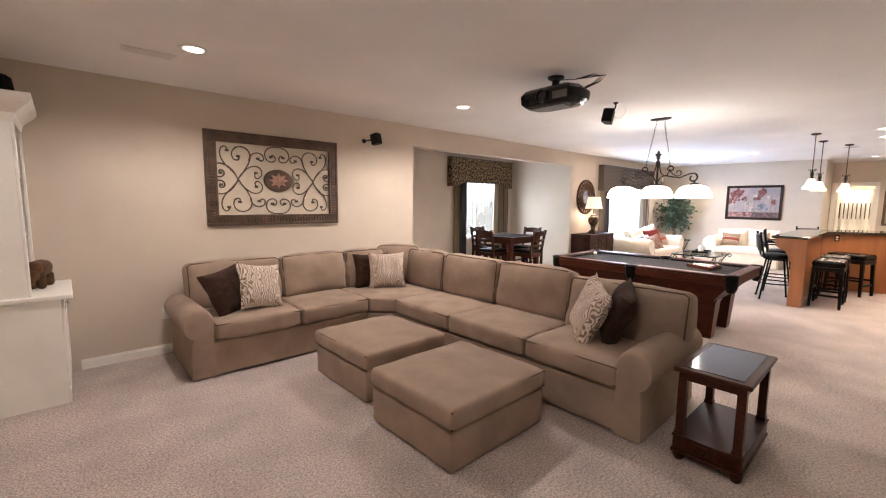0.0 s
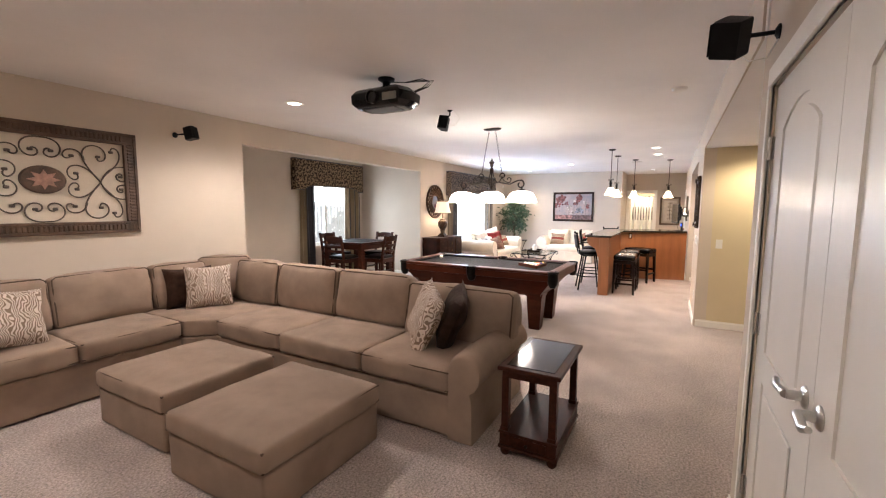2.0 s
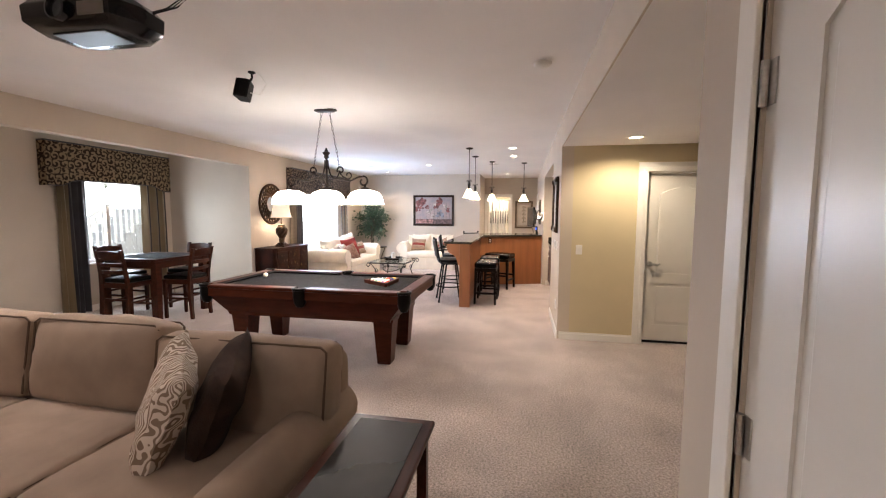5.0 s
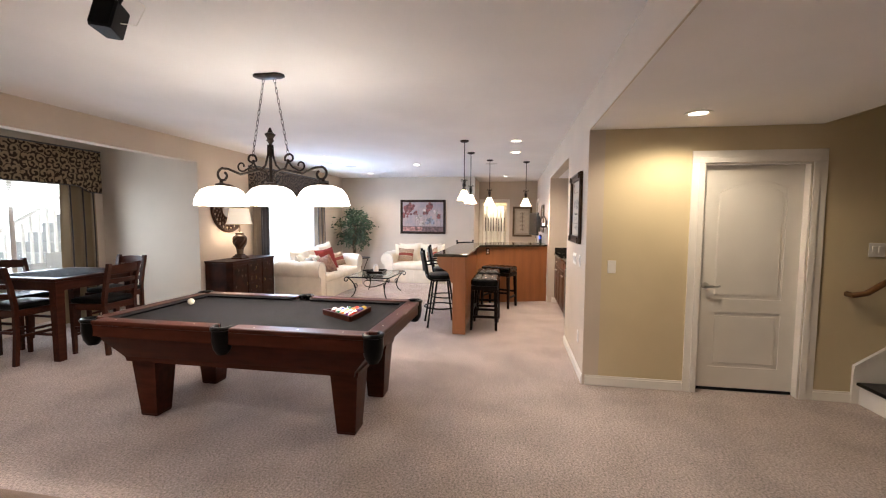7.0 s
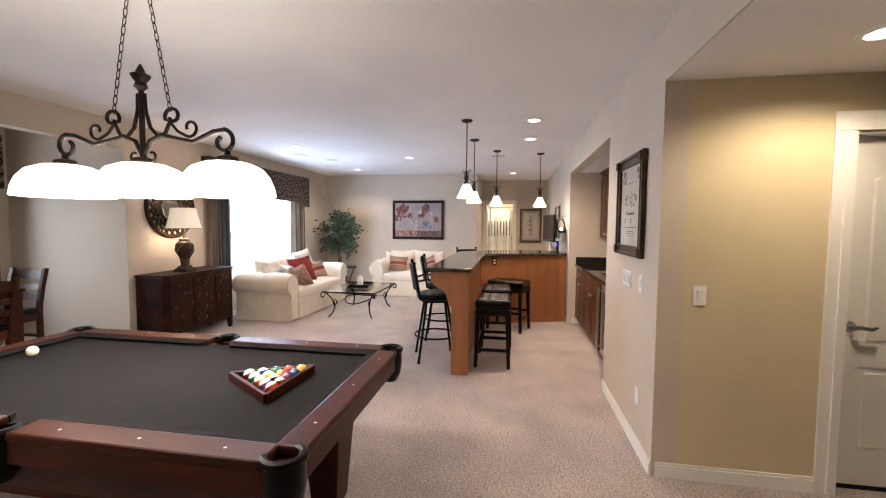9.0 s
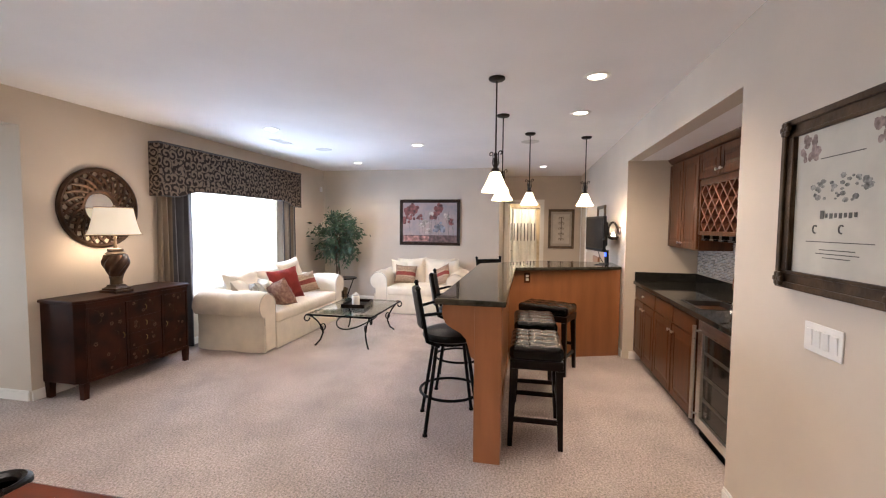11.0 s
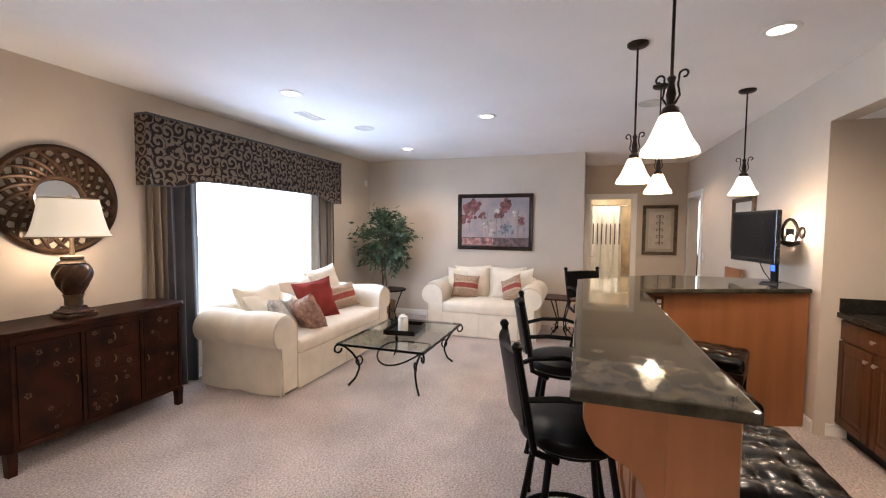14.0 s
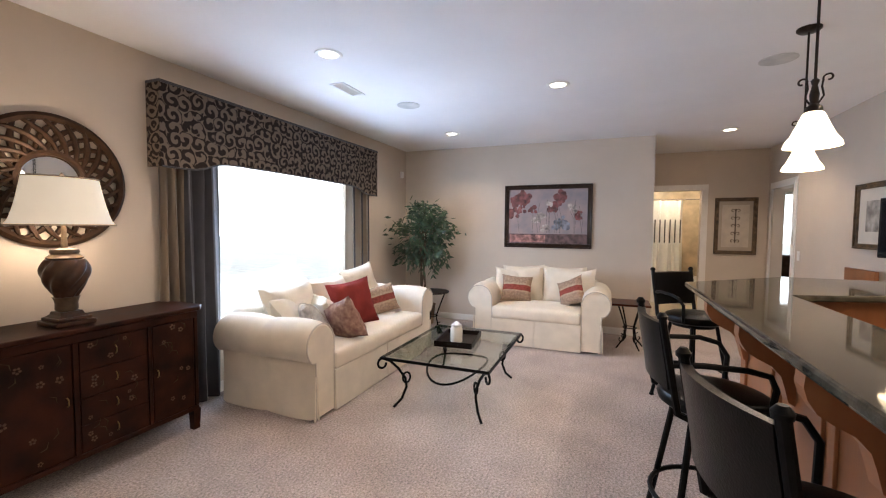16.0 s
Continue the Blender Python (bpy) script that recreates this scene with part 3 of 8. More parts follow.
# outside
bm = B()
box(bm, -300, 300, 8.16, 500, -0.32, -0.30)
box(bm, 18.62, 300, -300, 8.15, -0.32, -0.30)
tagged(structure("ground", bm, surf("pale_paving", (0.68, 0.67, 0.64), 0.9, var=0.1, scale=3, bump=0.3, bscale=40), "sunlit pale paving outside the windows"))
HAZE = shine("bright_overcast", (0.92, 0.97, 1.0), 2.6)
bm = B()
box(bm, -140, 160, 62, 62.2, -0.3, 140)
structure("backdrop", bm, HAZE, "bright washed-out sky")
bm = B()
box(bm, 75, 75.2, -100, 61, -0.3, 140)
structure("backdrop_east", bm, HAZE, "bright washed-out sky")


# stairs in the hall
def staircase():
    ob = thing("staircase", "white stairs with dark wooden treads beside a straw-coloured wall", "stairs", kind="structure", at=(-0.042, -1.16, 0))
    x0, x1, rise, going = 6.45, 7.39, 0.188, 0.262
    for k in range(11):
        bm = B()
        box(bm, x0, x1, -going * (k + 1) - 0.001, -going * k, 0 if k == 0 else rise * k - 0.04, rise * (k + 1) - 0.031, 0.002)
        part("riser", bm, TRIM, ob)
        bm = B()
        box(bm, x0 - 0.01, x1, -going * (k + 1) - 0.01, -going * k + 0.028, rise * (k + 1) - 0.03, rise * (k + 1), 0.009)
        part("tread", bm, ESPRESSO, ob, "dark stained wooden tread")
    bm = B()
    ring_loft(bm, [[(x, 0.05, 0), (x, 0.05, 0.30), (x, -2.88, 2.41), (x, -2.88, 2.10), (x, -0.05, 0.0)] for x in (7.391, 7.413)])
    part("skirt_board", bm, TRIM, ob)
    bm = B()
    ring_loft(bm, [[(x, 0.05, 0.30), (x, 0.05, 0.325), (x, -2.88, 2.435), (x, -2.88, 2.41)] for x in (7.384, 7.413)])
    part("skirt_cap", bm, TRIM, ob)
    return ob


staircase()
ob = thing("handrail", "round dark wooden handrail fixed to the stair wall", "handrail")
bm = B()
tube(bm, [(7.37, -1.03, 0.93), (7.32, -1.04, 0.925), (7.30, -1.12, 0.945), (7.30, -3.87, 2.92)], 0.024, 12)
part("rail", bm, surf("handrail_wood", (0.16, 0.075, 0.03), 0.35, var=0.25, scale=4), ob, smooth=True)
for y, z in ((-1.4, 1.10), (-3.0, 2.25)):
    bm = B()
    tube(bm, [(7.30, y, z - 0.01), (7.32, y, z - 0.05), (7.37, y, z - 0.06)], 0.008, 8)
    part("bracket", bm, BRONZE, ob)

# ---- theatre end ----
def piping(bm, pts, r=0.007, close=True):
    return tube(bm, pts, r, 6, close)


def seat_cushion(parent, x0, x1, y0, y1, z0, z1, seed, cloth=SOFA, trim=SOFADARK):
    g = 0.006
    bm = B()
    soft(bm, (x0 + x1) / 2, (y0 + y1) / 2, (z0 + z1) / 2, (x1 - x0) / 2 - g, (y1 - y0) / 2 - g, (z1 - z0) / 2, 0.035, (0.012, 0.012, 0.022), 0.006, seed=seed)
    c = part("seat_cushion", bm, cloth, parent, smooth=True)
    bm = B()
    for z in (z0 + 0.022, z1 - 0.018):
        piping(bm, [(x0 + 0.012, y0 + 0.012, z), (x1 - 0.012, y0 + 0.012, z), (x1 - 0.012, y1 - 0.012, z), (x0 + 0.012, y1 - 0.012, z)], 0.006)
    part("piping", bm, trim, c)
    return c


def back_cushion(parent, w, h, d, m, seed, cloth=SOFA, trim=SOFADARK):
    """A boxed back cushion, w wide along local x, standing on z 0, its front towards -y, set at m."""
    bm = B()
    soft(bm, 0, 0, h / 2, w / 2 - 0.004, d / 2, h / 2, 0.06, (0.004, 0.042, 0.022), 0.014, seed=seed, taper=0.0)
    shifted(bm, m)
    c = part("back_cushion", bm, cloth, parent, smooth=True)
    bm = B()
    for y in (-d / 2 + 0.014, d / 2 - 0.014):
        e = w / 2 - 0.022
        piping(bm, [(-e, y, 0.03), (-e, y, h - 0.03), (-e + 0.03, y, h - 0.008), (e - 0.03, y, h - 0.008), (e, y, h - 0.03), (e, y, 0.03)], 0.006, False)
    shifted(bm, m)
    part("piping", bm, trim, c)
    return c


def rolled_arm(parent, length, m, width=0.25, top=0.60, cloth=SOFA, trim=SOFADARK, roll=0.125, name="arm"):
    """An arm running along local y from 0 (front) to length, inner face at x 0, rolling out to -x."""
    outline = [(0.0, 0.0), (0.0, top - roll)] + [(-roll * 0.95 + roll * math.cos(radians(a)) * 0.95, top - roll + roll * math.sin(radians(a))) for a in (15, 35, 55, 75, 95, 115, 135, 155, 175, 200, 225, 248)] + [(-width * 0.71, top - roll * 2 - 0.05), (-width * 0.75, 0.0)]
    bm = B()
    rings = []
    for y, s in ((0.0, 0.945), (0.006, 0.97), (0.018, 0.99), (0.045, 1.0), (length * 0.33, 1.004), (length * 0.66, 0.998), (length - 0.02, 1.0), (length, 0.97)):
        rings.append([(-width / 2 + (x + width / 2) * s, y, z * (s if z > 0.05 else 1)) for x, z in outline])
    ring_loft(bm, rings)
    shifted(bm, m)
    bmesh.ops.recalc_face_normals(bm, faces=bm.faces)
    return part(name, bm, cloth, parent, smooth=True)


def sectional():
    ob = thing("sectional_sofa", "large tan fabric corner sectional sofa with loose back cushions", "sofa", at=(0, 0, 0))
    # base carcass, one piece a wing
    bm = B()
    box(bm, 1.55, 3.12, 5.36, 6.27, 0.015, 0.315, 0.02)
    part("base", bm, SOFA, ob)
    bm = B()
    box(bm, 3.32, 4.27, 2.60, 5.10, 0.015, 0.315, 0.02)
    part("base", bm, SOFA, ob)
    bm = B()
    prism(bm, [(3.122, 5.36), (3.34, 5.102), (4.27, 5.102), (4.27, 6.27), (3.122, 6.27)], 0.015, 0.315, 0.015)
    part("corner_base", bm, SOFA, ob)
    for m in ((1.545, 4.27, 6.13, 6.29), ):
        bm = B()
        soft(bm, (m[0] + m[1]) / 2, (m[2] + m[3]) / 2, 0.55, (m[1] - m[0]) / 2, (m[3] - m[2]) / 2, 0.25, 0.05, (0, 0, 0.01), 0.004)
        part("back_frame", bm, SOFA, ob, smooth=True)
    bm = B()
    soft(bm, 4.21, 4.28, 0.55, 0.08, 1.84, 0.25, 0.05, (0, 0, 0.01), 0.004)
    part("back_frame", bm, SOFA, ob, smooth=True)
    rolled_arm(ob, 0.88, pose(1.575, 5.37, 0.015), top=0.61)
    rolled_arm(ob, 0.98, pose(3.30, 2.63, 0.015, 0, 0, -90) @ Matrix.Diagonal((-1, 1, 1, 1)) @ pose(0, 0, 0), top=0.60)
    for k, (a, b) in enumerate(((1.575, 2.355), (2.355, 3.125))):
        seat_cushion(ob, a, b, 5.335, 6.02, 0.32, 0.485, k * 3.1)
    for k, (a, b) in enumerate(((2.61, 3.37), (3.37, 4.25), (4.25, 5.10))):
        seat_cushion(ob, 3.285, 4.00, a, b, 0.32, 0.485, 10 + k * 3.1)
    bm = B()
    prism(bm, [(3.13, 5.345), (3.33, 5.11), (4.05, 5.11), (4.05, 6.04), (3.13, 6.04)], 0.32, 0.48, 0.03)
    c = part("corner_cushion", bm, SOFA, ob, smooth=True)
    bm = B()
    for z in (0.345, 0.462):
        piping(bm, [(3.14, 5.355, z), (3.335, 5.12, z), (4.04, 5.12, z), (4.04, 6.03, z), (3.14, 6.03, z)], 0.006)
    part("piping", bm, SOFADARK, c)
    for k, (a, b) in enumerate(((1.50, 2.42), (2.42, 3.22), (3.22, 3.80))):
        back_cushion(ob, b - a, 0.46, 0.19, pose((a + b) / 2, 6.06, 0.465, -9), 4.0 * k)
    back_cushion(ob, 0.58, 0.485, 0.18, pose(3.99, 6.0, 0.47, -9, 0, -42), 21)
    for k, (a, b) in enumerate(((2.40, 3.385), (3.385, 4.25), (4.25, 5.08), (5.08, 5.80))):
        back_cushion(ob, b - a, 0.465, 0.20, pose(4.04 if k else 3.985, (a + b) / 2, 0.465 if k else 0.43, -9, 0, -90), 30 + 4.0 * k)
    return ob


sectional()


def ottoman(x0, x1, y0, y1, seed):
    ob = thing("ottoman", "square tan fabric storage ottoman with a piped cushioned lid", "ottoman", "pair of ottomans", ((x0 + x1) / 2, (y0 + y1) / 2, 0))
    w, d = (x1 - x0) / 2, (y1 - y0) / 2
    bm = B()
    soft(bm, 0, 0, 0.135, w - 0.012, d - 0.012, 0.128, 0.02, (0.004, 0.004, 0), 0.003, seed=seed)
    part("base", bm, SOFA, ob, smooth=True)
    bm = B()
    soft(bm, 0, 0, 0.328, w, d, 0.066, 0.03, (0.006, 0.006, 0.035), 0.006, seed=seed + 2)
    lid = part("lid", bm, SOFA, ob, smooth=True)
    bm = B()
    for z in (0.278, 0.377):
        piping(bm, [(-w + 0.01, -d + 0.01, z), (w - 0.01, -d + 0.01, z), (w - 0.01, d - 0.01, z), (-w + 0.01, d - 0.01, z)])
    part("piping", bm, SOFADARK, lid)
    return ob


ottoman(2.185, 3.095, 3.02, 3.86, 1.0)
ottoman(2.275, 3.11, 4.06, 4.92, 6.0)


def throw_pillow(label, material, w, h, thick, m, seed=0.0, group=""):
    bm = B()
    pillow(bm, w, h, thick, seed=seed)
    ob = part("throw_pillow", bm, material, None, label, True)
    ob.matrix_world = m
    return tagged(ob, category="pillow", group=group)


BR, ZB = "dark brown plush throw pillow leaning on the tan sofa", "zebra-patterned brown and cream throw pillow on the tan sofa"
throw_pillow(BR, BROWNFUR, 0.50, 0.46, 0.17, pose(1.80, 5.70, 0.69, -24, -9, 30), 1)
throw_pillow(ZB, ZEBRA, 0.46, 0.46, 0.16, pose(2.06, 5.64, 0.71, -22, 9, 14), 2)
throw_pillow(BR, BROWNFUR, 0.48, 0.44, 0.15, pose(3.52, 5.90, 0.68, -14, 0, -14), 3)
throw_pillow(ZB, ZEBRA, 0.46, 0.46, 0.16, pose(3.62, 5.72, 0.69, -16, 0, -26), 4)
throw_pillow(ZB, ZEBRA, 0.48, 0.50, 0.16, pose(3.66, 3.02, 0.71, -20, 12, 220), 5)
throw_pillow(BR, BROWNFUR, 0.48, 0.48, 0.17, pose(3.80, 2.86, 0.70, -22, 10, 208), 6)


def end_table():
    ob = thing("end_table", "dark cherry chairside table with a glass-topped inset and low shelf", "table", at=(3.335, 1.915, 0))
    L, D, T = 0.64, 0.355, 0.58
    bm = B()
    box(bm, -0.018, L + 0.018, -0.018, D + 0.018, T - 0.028, T, 0.008)
    box(bm, 0.008, L - 0.008, 0.008, D - 0.008, T - 0.075, T - 0.028, 0.003)
    part("top", bm, CHERRY, ob)
    bm = B()
    box(bm, 0.028, L - 0.028, 0.028, D - 0.028, T - 0.003, T + 0.004, 0.002)
    part("inset", bm, surf("smoked_glass", (0.03, 0.028, 0.027), 0.12, var=0.1, scale=5, coat=0.5), ob, "dark glass inset")
    for x in (0.03, L - 0.03):
        for y in (0.03, D - 0.03):
            bm = B()
            bar(bm, (x, y, 0.15), (x, y, T - 0.07), 0.044)
            bar(bm, (x, y, 0.165), (x, y, 0.185), 0.052)
            part("leg", bm, CHERRY, ob)
            bm = B()
            lathe(bm, [(0.022, 0), (0.030, 0.012), (0.032, 0.03), (0.024, 0.05)], (x, y, 0), 12)
            part("foot", bm, CHERRY, ob, smooth=True)
    bm = B()
    box(bm, -0.008, L + 0.008, -0.008, D + 0.008, 0.045, 0.068, 0.005)
    box(bm, 0.0, L, 0.0, D, 0.069, 0.145, 0.004)
    box(bm, -0.006, L + 0.006, -0.006, D + 0.006, 0.146, 0.160, 0.004)
    part("lower_shelf", bm, CHERRY, ob)
    bm = B()
    box(bm, -0.006, 0.0, 0.06, D - 0.06, 0.078, 0.138, 0.003)
    d = part("drawer_front", bm, CHERRY, ob)
    bm = B()
    shifted(lathe(bm, [(0.005, 0), (0.005, 0.01), (0.011, 0.014), (0.009, 0.022)], n=10), pose(-0.006, D / 2, 0.108, 0, -90))
    part("knob", bm, BRONZE, d)
    return ob


end_table()


def wall_art():
    ob = thing("wall_art", "large brown framed panel of scrolled ironwork round an oval rosette", "wall art", at=(2.53, NORTH - 0.002, 1.775))
    W, H, F = 0.75, 0.50, 0.115
    bm = B()
    for t, (y0, y1, o, i) in enumerate(((-0.035, 0, 0, F), (-0.048, -0.0355, 0.0, 0.03), (-0.045, -0.0355, F - 0.028, F))):
        box(bm, -W + o, W - o, y0, y1, H - i, H - o, 0.006)
        box(bm, -W + o, W - o, y0, y1, -H + o, -H + i, 0.006)
        box(bm, -W + o, -W + i, y0, y1, -H + i, H - i, 0.006)
        box(bm, W - i, W - o, y0, y1, -H + i, H - i, 0.006)
    frame_wood = surf("carved_brown_frame", (0.10, 0.055, 0.032), 0.45, var=0.35, scale=9, bump=0.5, bscale=70, coat=0.15)
    part("frame", bm, frame_wood, ob)
    bm = B()
    for sx in (-1, 1):
        for k in range(24):
            z = -H + F + (2 * H - 2 * F) * (k + 0.5) / 24
            soft(bm, sx * (W - F / 2), -0.037, z, 0.027, 0.007, 0.011, 0.006, steps=1)
    for sz in (-1, 1):
        for k in range(36):
            x = -W + F + (2 * W - 2 * F) * (k + 0.5) / 36
            soft(bm, x, -0.037, sz * (H - F / 2), 0.012, 0.007, 0.027, 0.006, steps=1)
    tagged(part("carving", bm, frame_wood, ob), kind="stuff")
    bm = B()
    box(bm, -W + F, W - F, -0.012, -0.004, -H + F, H - F)
    part("backing", bm, surf("antique_linen", (0.62, 0.53, 0.42), 0.9, var=0.05, scale=5, bump=0.2, bscale=250), ob)
    w, h = W - F, H - F
    bm = B()
    Y = -0.022

    def curl(path, r=0.0065):
        for sx in (1, -1):
            for sz in (1, -1):
                tube(bm, [(sx * x, Y, sz * z) for x, z in path], r, 6)

    def bez(a, b, c, d, n=12):
        out = []
        for k in range(n + 1):
            t = k / n
            out.append(tuple((1 - t) ** 3 * a[i] + 3 * (1 - t) ** 2 * t * b[i] + 3 * (1 - t) * t * t * c[i] + t ** 3 * d[i] for i in (0, 1)))
        return out

    # heart-shaped volutes either side of the rosette
    curl(bez((0.43, 0.0), (0.37, 0.10), (0.30, 0.15), (0.25, 0.15)) + bez((0.25, 0.15), (0.17, 0.15), (0.15, 0.06), (0.21, 0.02))[1:] + bez((0.21, 0.02), (0.25, 0.0), (0.27, 0.05), (0.24, 0.07))[1:])
    # long S bars to the corners
    curl(bez((0.43, 0.0), (0.46, 0.10), (0.60, 0.15), (0.60, 0.27)) + bez((0.60, 0.27), (0.60, 0.36), (0.52, 0.36), (0.53, 0.30))[1:])
    curl(bez((0.43, 0.0), (0.34, 0.12), (0.24, 0.25), (0.33, 0.33)) + bez((0.33, 0.33), (0.42, 0.39), (0.52, 0.30), (0.47, 0.22))[1:] + bez((0.47, 0.22), (0.44, 0.19), (0.40, 0.21), (0.42, 0.24))[1:])
    # upper and lower rings
    curl(bez((0.31, 0.20), (0.30, 0.30), (0.20, 0.32), (0.16, 0.27)) + bez((0.16, 0.27), (0.13, 0.22), (0.18, 0.19), (0.21, 0.23))[1:])
    curl(bez((0.0, 0.375), (0.10, 0.385), (0.16, 0.32), (0.13, 0.25)) + bez((0.13, 0.25), (0.10, 0.19), (0.03, 0.20), (0.02, 0.24))[1:] + bez((0.02, 0.24), (0.02, 0.29), (0.07, 0.29), (0.07, 0.26))[1:])
    # half rings at the ends
    curl(bez((0.63, 0.16), (0.52, 0.17), (0.46, 0.08), (0.43, 0.0)) + [])
    curl(bez((0.63, 0.02), (0.58, 0.01), (0.55, 0.05), (0.57, 0.08)) + bez((0.57, 0.08), (0.60, 0.11), (0.63, 0.08), (0.60, 0.06))[1:], 0.008)
    for sx in (1, -1):
        for sz in (1, -1):
            for x, z, a in ((0.42, 0.245, 30), (0.53, 0.30, 60), (0.215, 0.235, -30), (0.24, 0.075, 0), (0.07, 0.262, 0), (0.60, 0.062, 0)):
                soft(bm, sx * x, Y, sz * z, 0.020, 0.008, 0.013, 0.008, steps=1)
    part("ironwork", bm, surf("antique_iron", (0.115, 0.085, 0.065), 0.55, 0.4, var=0.3, scale=25), ob, smooth=True)
    bm = B()
    shifted(lathe(bm, [(0.0, 0), (0.125, 0), (0.125, 0.012), (0.115, 0.020), (0.10, 0.022), (0.0, 0.022)], n=32, caps=False), pose(0, -0.02, 0, 90) @ Matrix.Diagonal((1.3, 1, 1, 1)))
    r = part("rosette", bm, frame_wood, ob)
    bm = B()
    star = [((0.115 if k % 2 == 0 else 0.062) * math.cos(math.pi * k / 8) * 1.05, (0.090 if k % 2 == 0 else 0.050) * math.sin(math.pi * k / 8)) for k in range(16)]
    shifted(prism(bm, star, 0.0, 0.01), pose(0, -0.042, 0, 90))
    part("star", bm, surf("faded_rose_stone", (0.40, 0.22, 0.16), 0.7, var=0.25, scale=18), r)
    return ob


wall_art()


def speaker(label, m, mount, body_at, size=(0.11, 0.11, 0.14), turn=(0, 0, 0)):
    """A small satellite speaker: plate at the mount, bent arm, wedge body."""
    ob = thing("loudspeaker", label, "speaker", "satellite speakers", at=mount)
    loc = Vector(body_at) - Vector(mount)
    bm = B()
    w, d, h = size
    rings = [[(sx * w / 2 * s, sy * d / 2 * s - (0.02 if sy > 0 else 0) * 0, z) for sx, sy in ((-1, -0.85), (-0.6, -1), (0.6, -1), (1, -0.85), (0.72, 1), (-0.72, 1))] for z, s in ((-h / 2, 0.94), (-h / 2 + 0.008, 1), (h / 2 - 0.008, 1), (h / 2, 0.94))]
    ring_loft(bm, rings)
    shifted(bm, Matrix.Translation(loc) @ pose(0, 0, 0, *turn))
    b = part("cabinet", bm, BLACKPL, ob)
    bm = B()
    box(bm, -w * 0.44, w * 0.44, -d / 2 - 0.006, -d / 2 - 0.0005, -h * 0.45, h * 0.45, 0.003)
    shifted(bm, Matrix.Translation(loc) @ pose(0, 0, 0, *turn))
    part("grille", bm, surf("speaker_cloth", (0.008, 0.008, 0.008), 0.95, bump=0.4, bscale=900), b)
    bm = B()
    tube(bm, [(0, 0, 0), Vector(m) * 0.05, loc * 0.55 + Vector(m) * 0.02, loc], 0.009, 8)
    part("arm", bm, BLACKPL, ob, smooth=True)
    bm = B()
    q = Vector(m).to_track_quat("Z", "Y").to_matrix().to_4x4()
    shifted(lathe(bm, [(0.030, 0), (0.030, 0.006), (0.014, 0.016)], n=14), q)
    part("plate", bm, BLACKPL, ob)
    return ob


SP = "small black satellite speaker on a bracket"
speaker(SP + " on the beige wall", (0, -1, 0), (3.70, NORTH, 2.345), (3.79, NORTH - 0.15, 2.365), turn=(-12, 0, 25))
speaker(SP + " hung from the ceiling", (0, 0, -1), (5.26, 3.67, CEIL), (5.27, 3.75, CEIL - 0.135), size=(0.115, 0.115, 0.15), turn=(-12, 8, -80))
speaker(SP + " above the white double door", (0, 1, 0), (3.15, SOUTH - 0.02, 2.262), (3.08, SOUTH + 0.15, 2.242), size=(0.112, 0.11, 0.14), turn=(-22, 26, 140))
speaker(SP + " standing on the white bookcase", (0, 0, 1), (0.42, 5.86, 2.265), (0.40, 5.86, 2.345), turn=(-8, 0, 75))
ob = thing("speaker_wire", "thin pale wire looping from speaker to wall", "cable")
bm = B()
tube(bm, [(3.10, 1.19, 2.18), (3.11, 1.15, 2.15), (3.13, 1.09, 2.16), (3.145, 1.053, 2.235)], 0.0025, 6)
part("cable", bm, WHITEPL, ob)
ob = thing("speaker_wire", "thin black wire looping from ceiling to speaker", "cable")
bm = B()
tube(bm, [(5.28, 3.72, 2.50), (5.28, 3.61, 2.48), (5.28, 3.555, 2.56), (5.27, 3.61, 2.64), (5.26, 3.65, 2.652)], 0.0025, 6)
part("cable", bm, WHITEPL, ob)


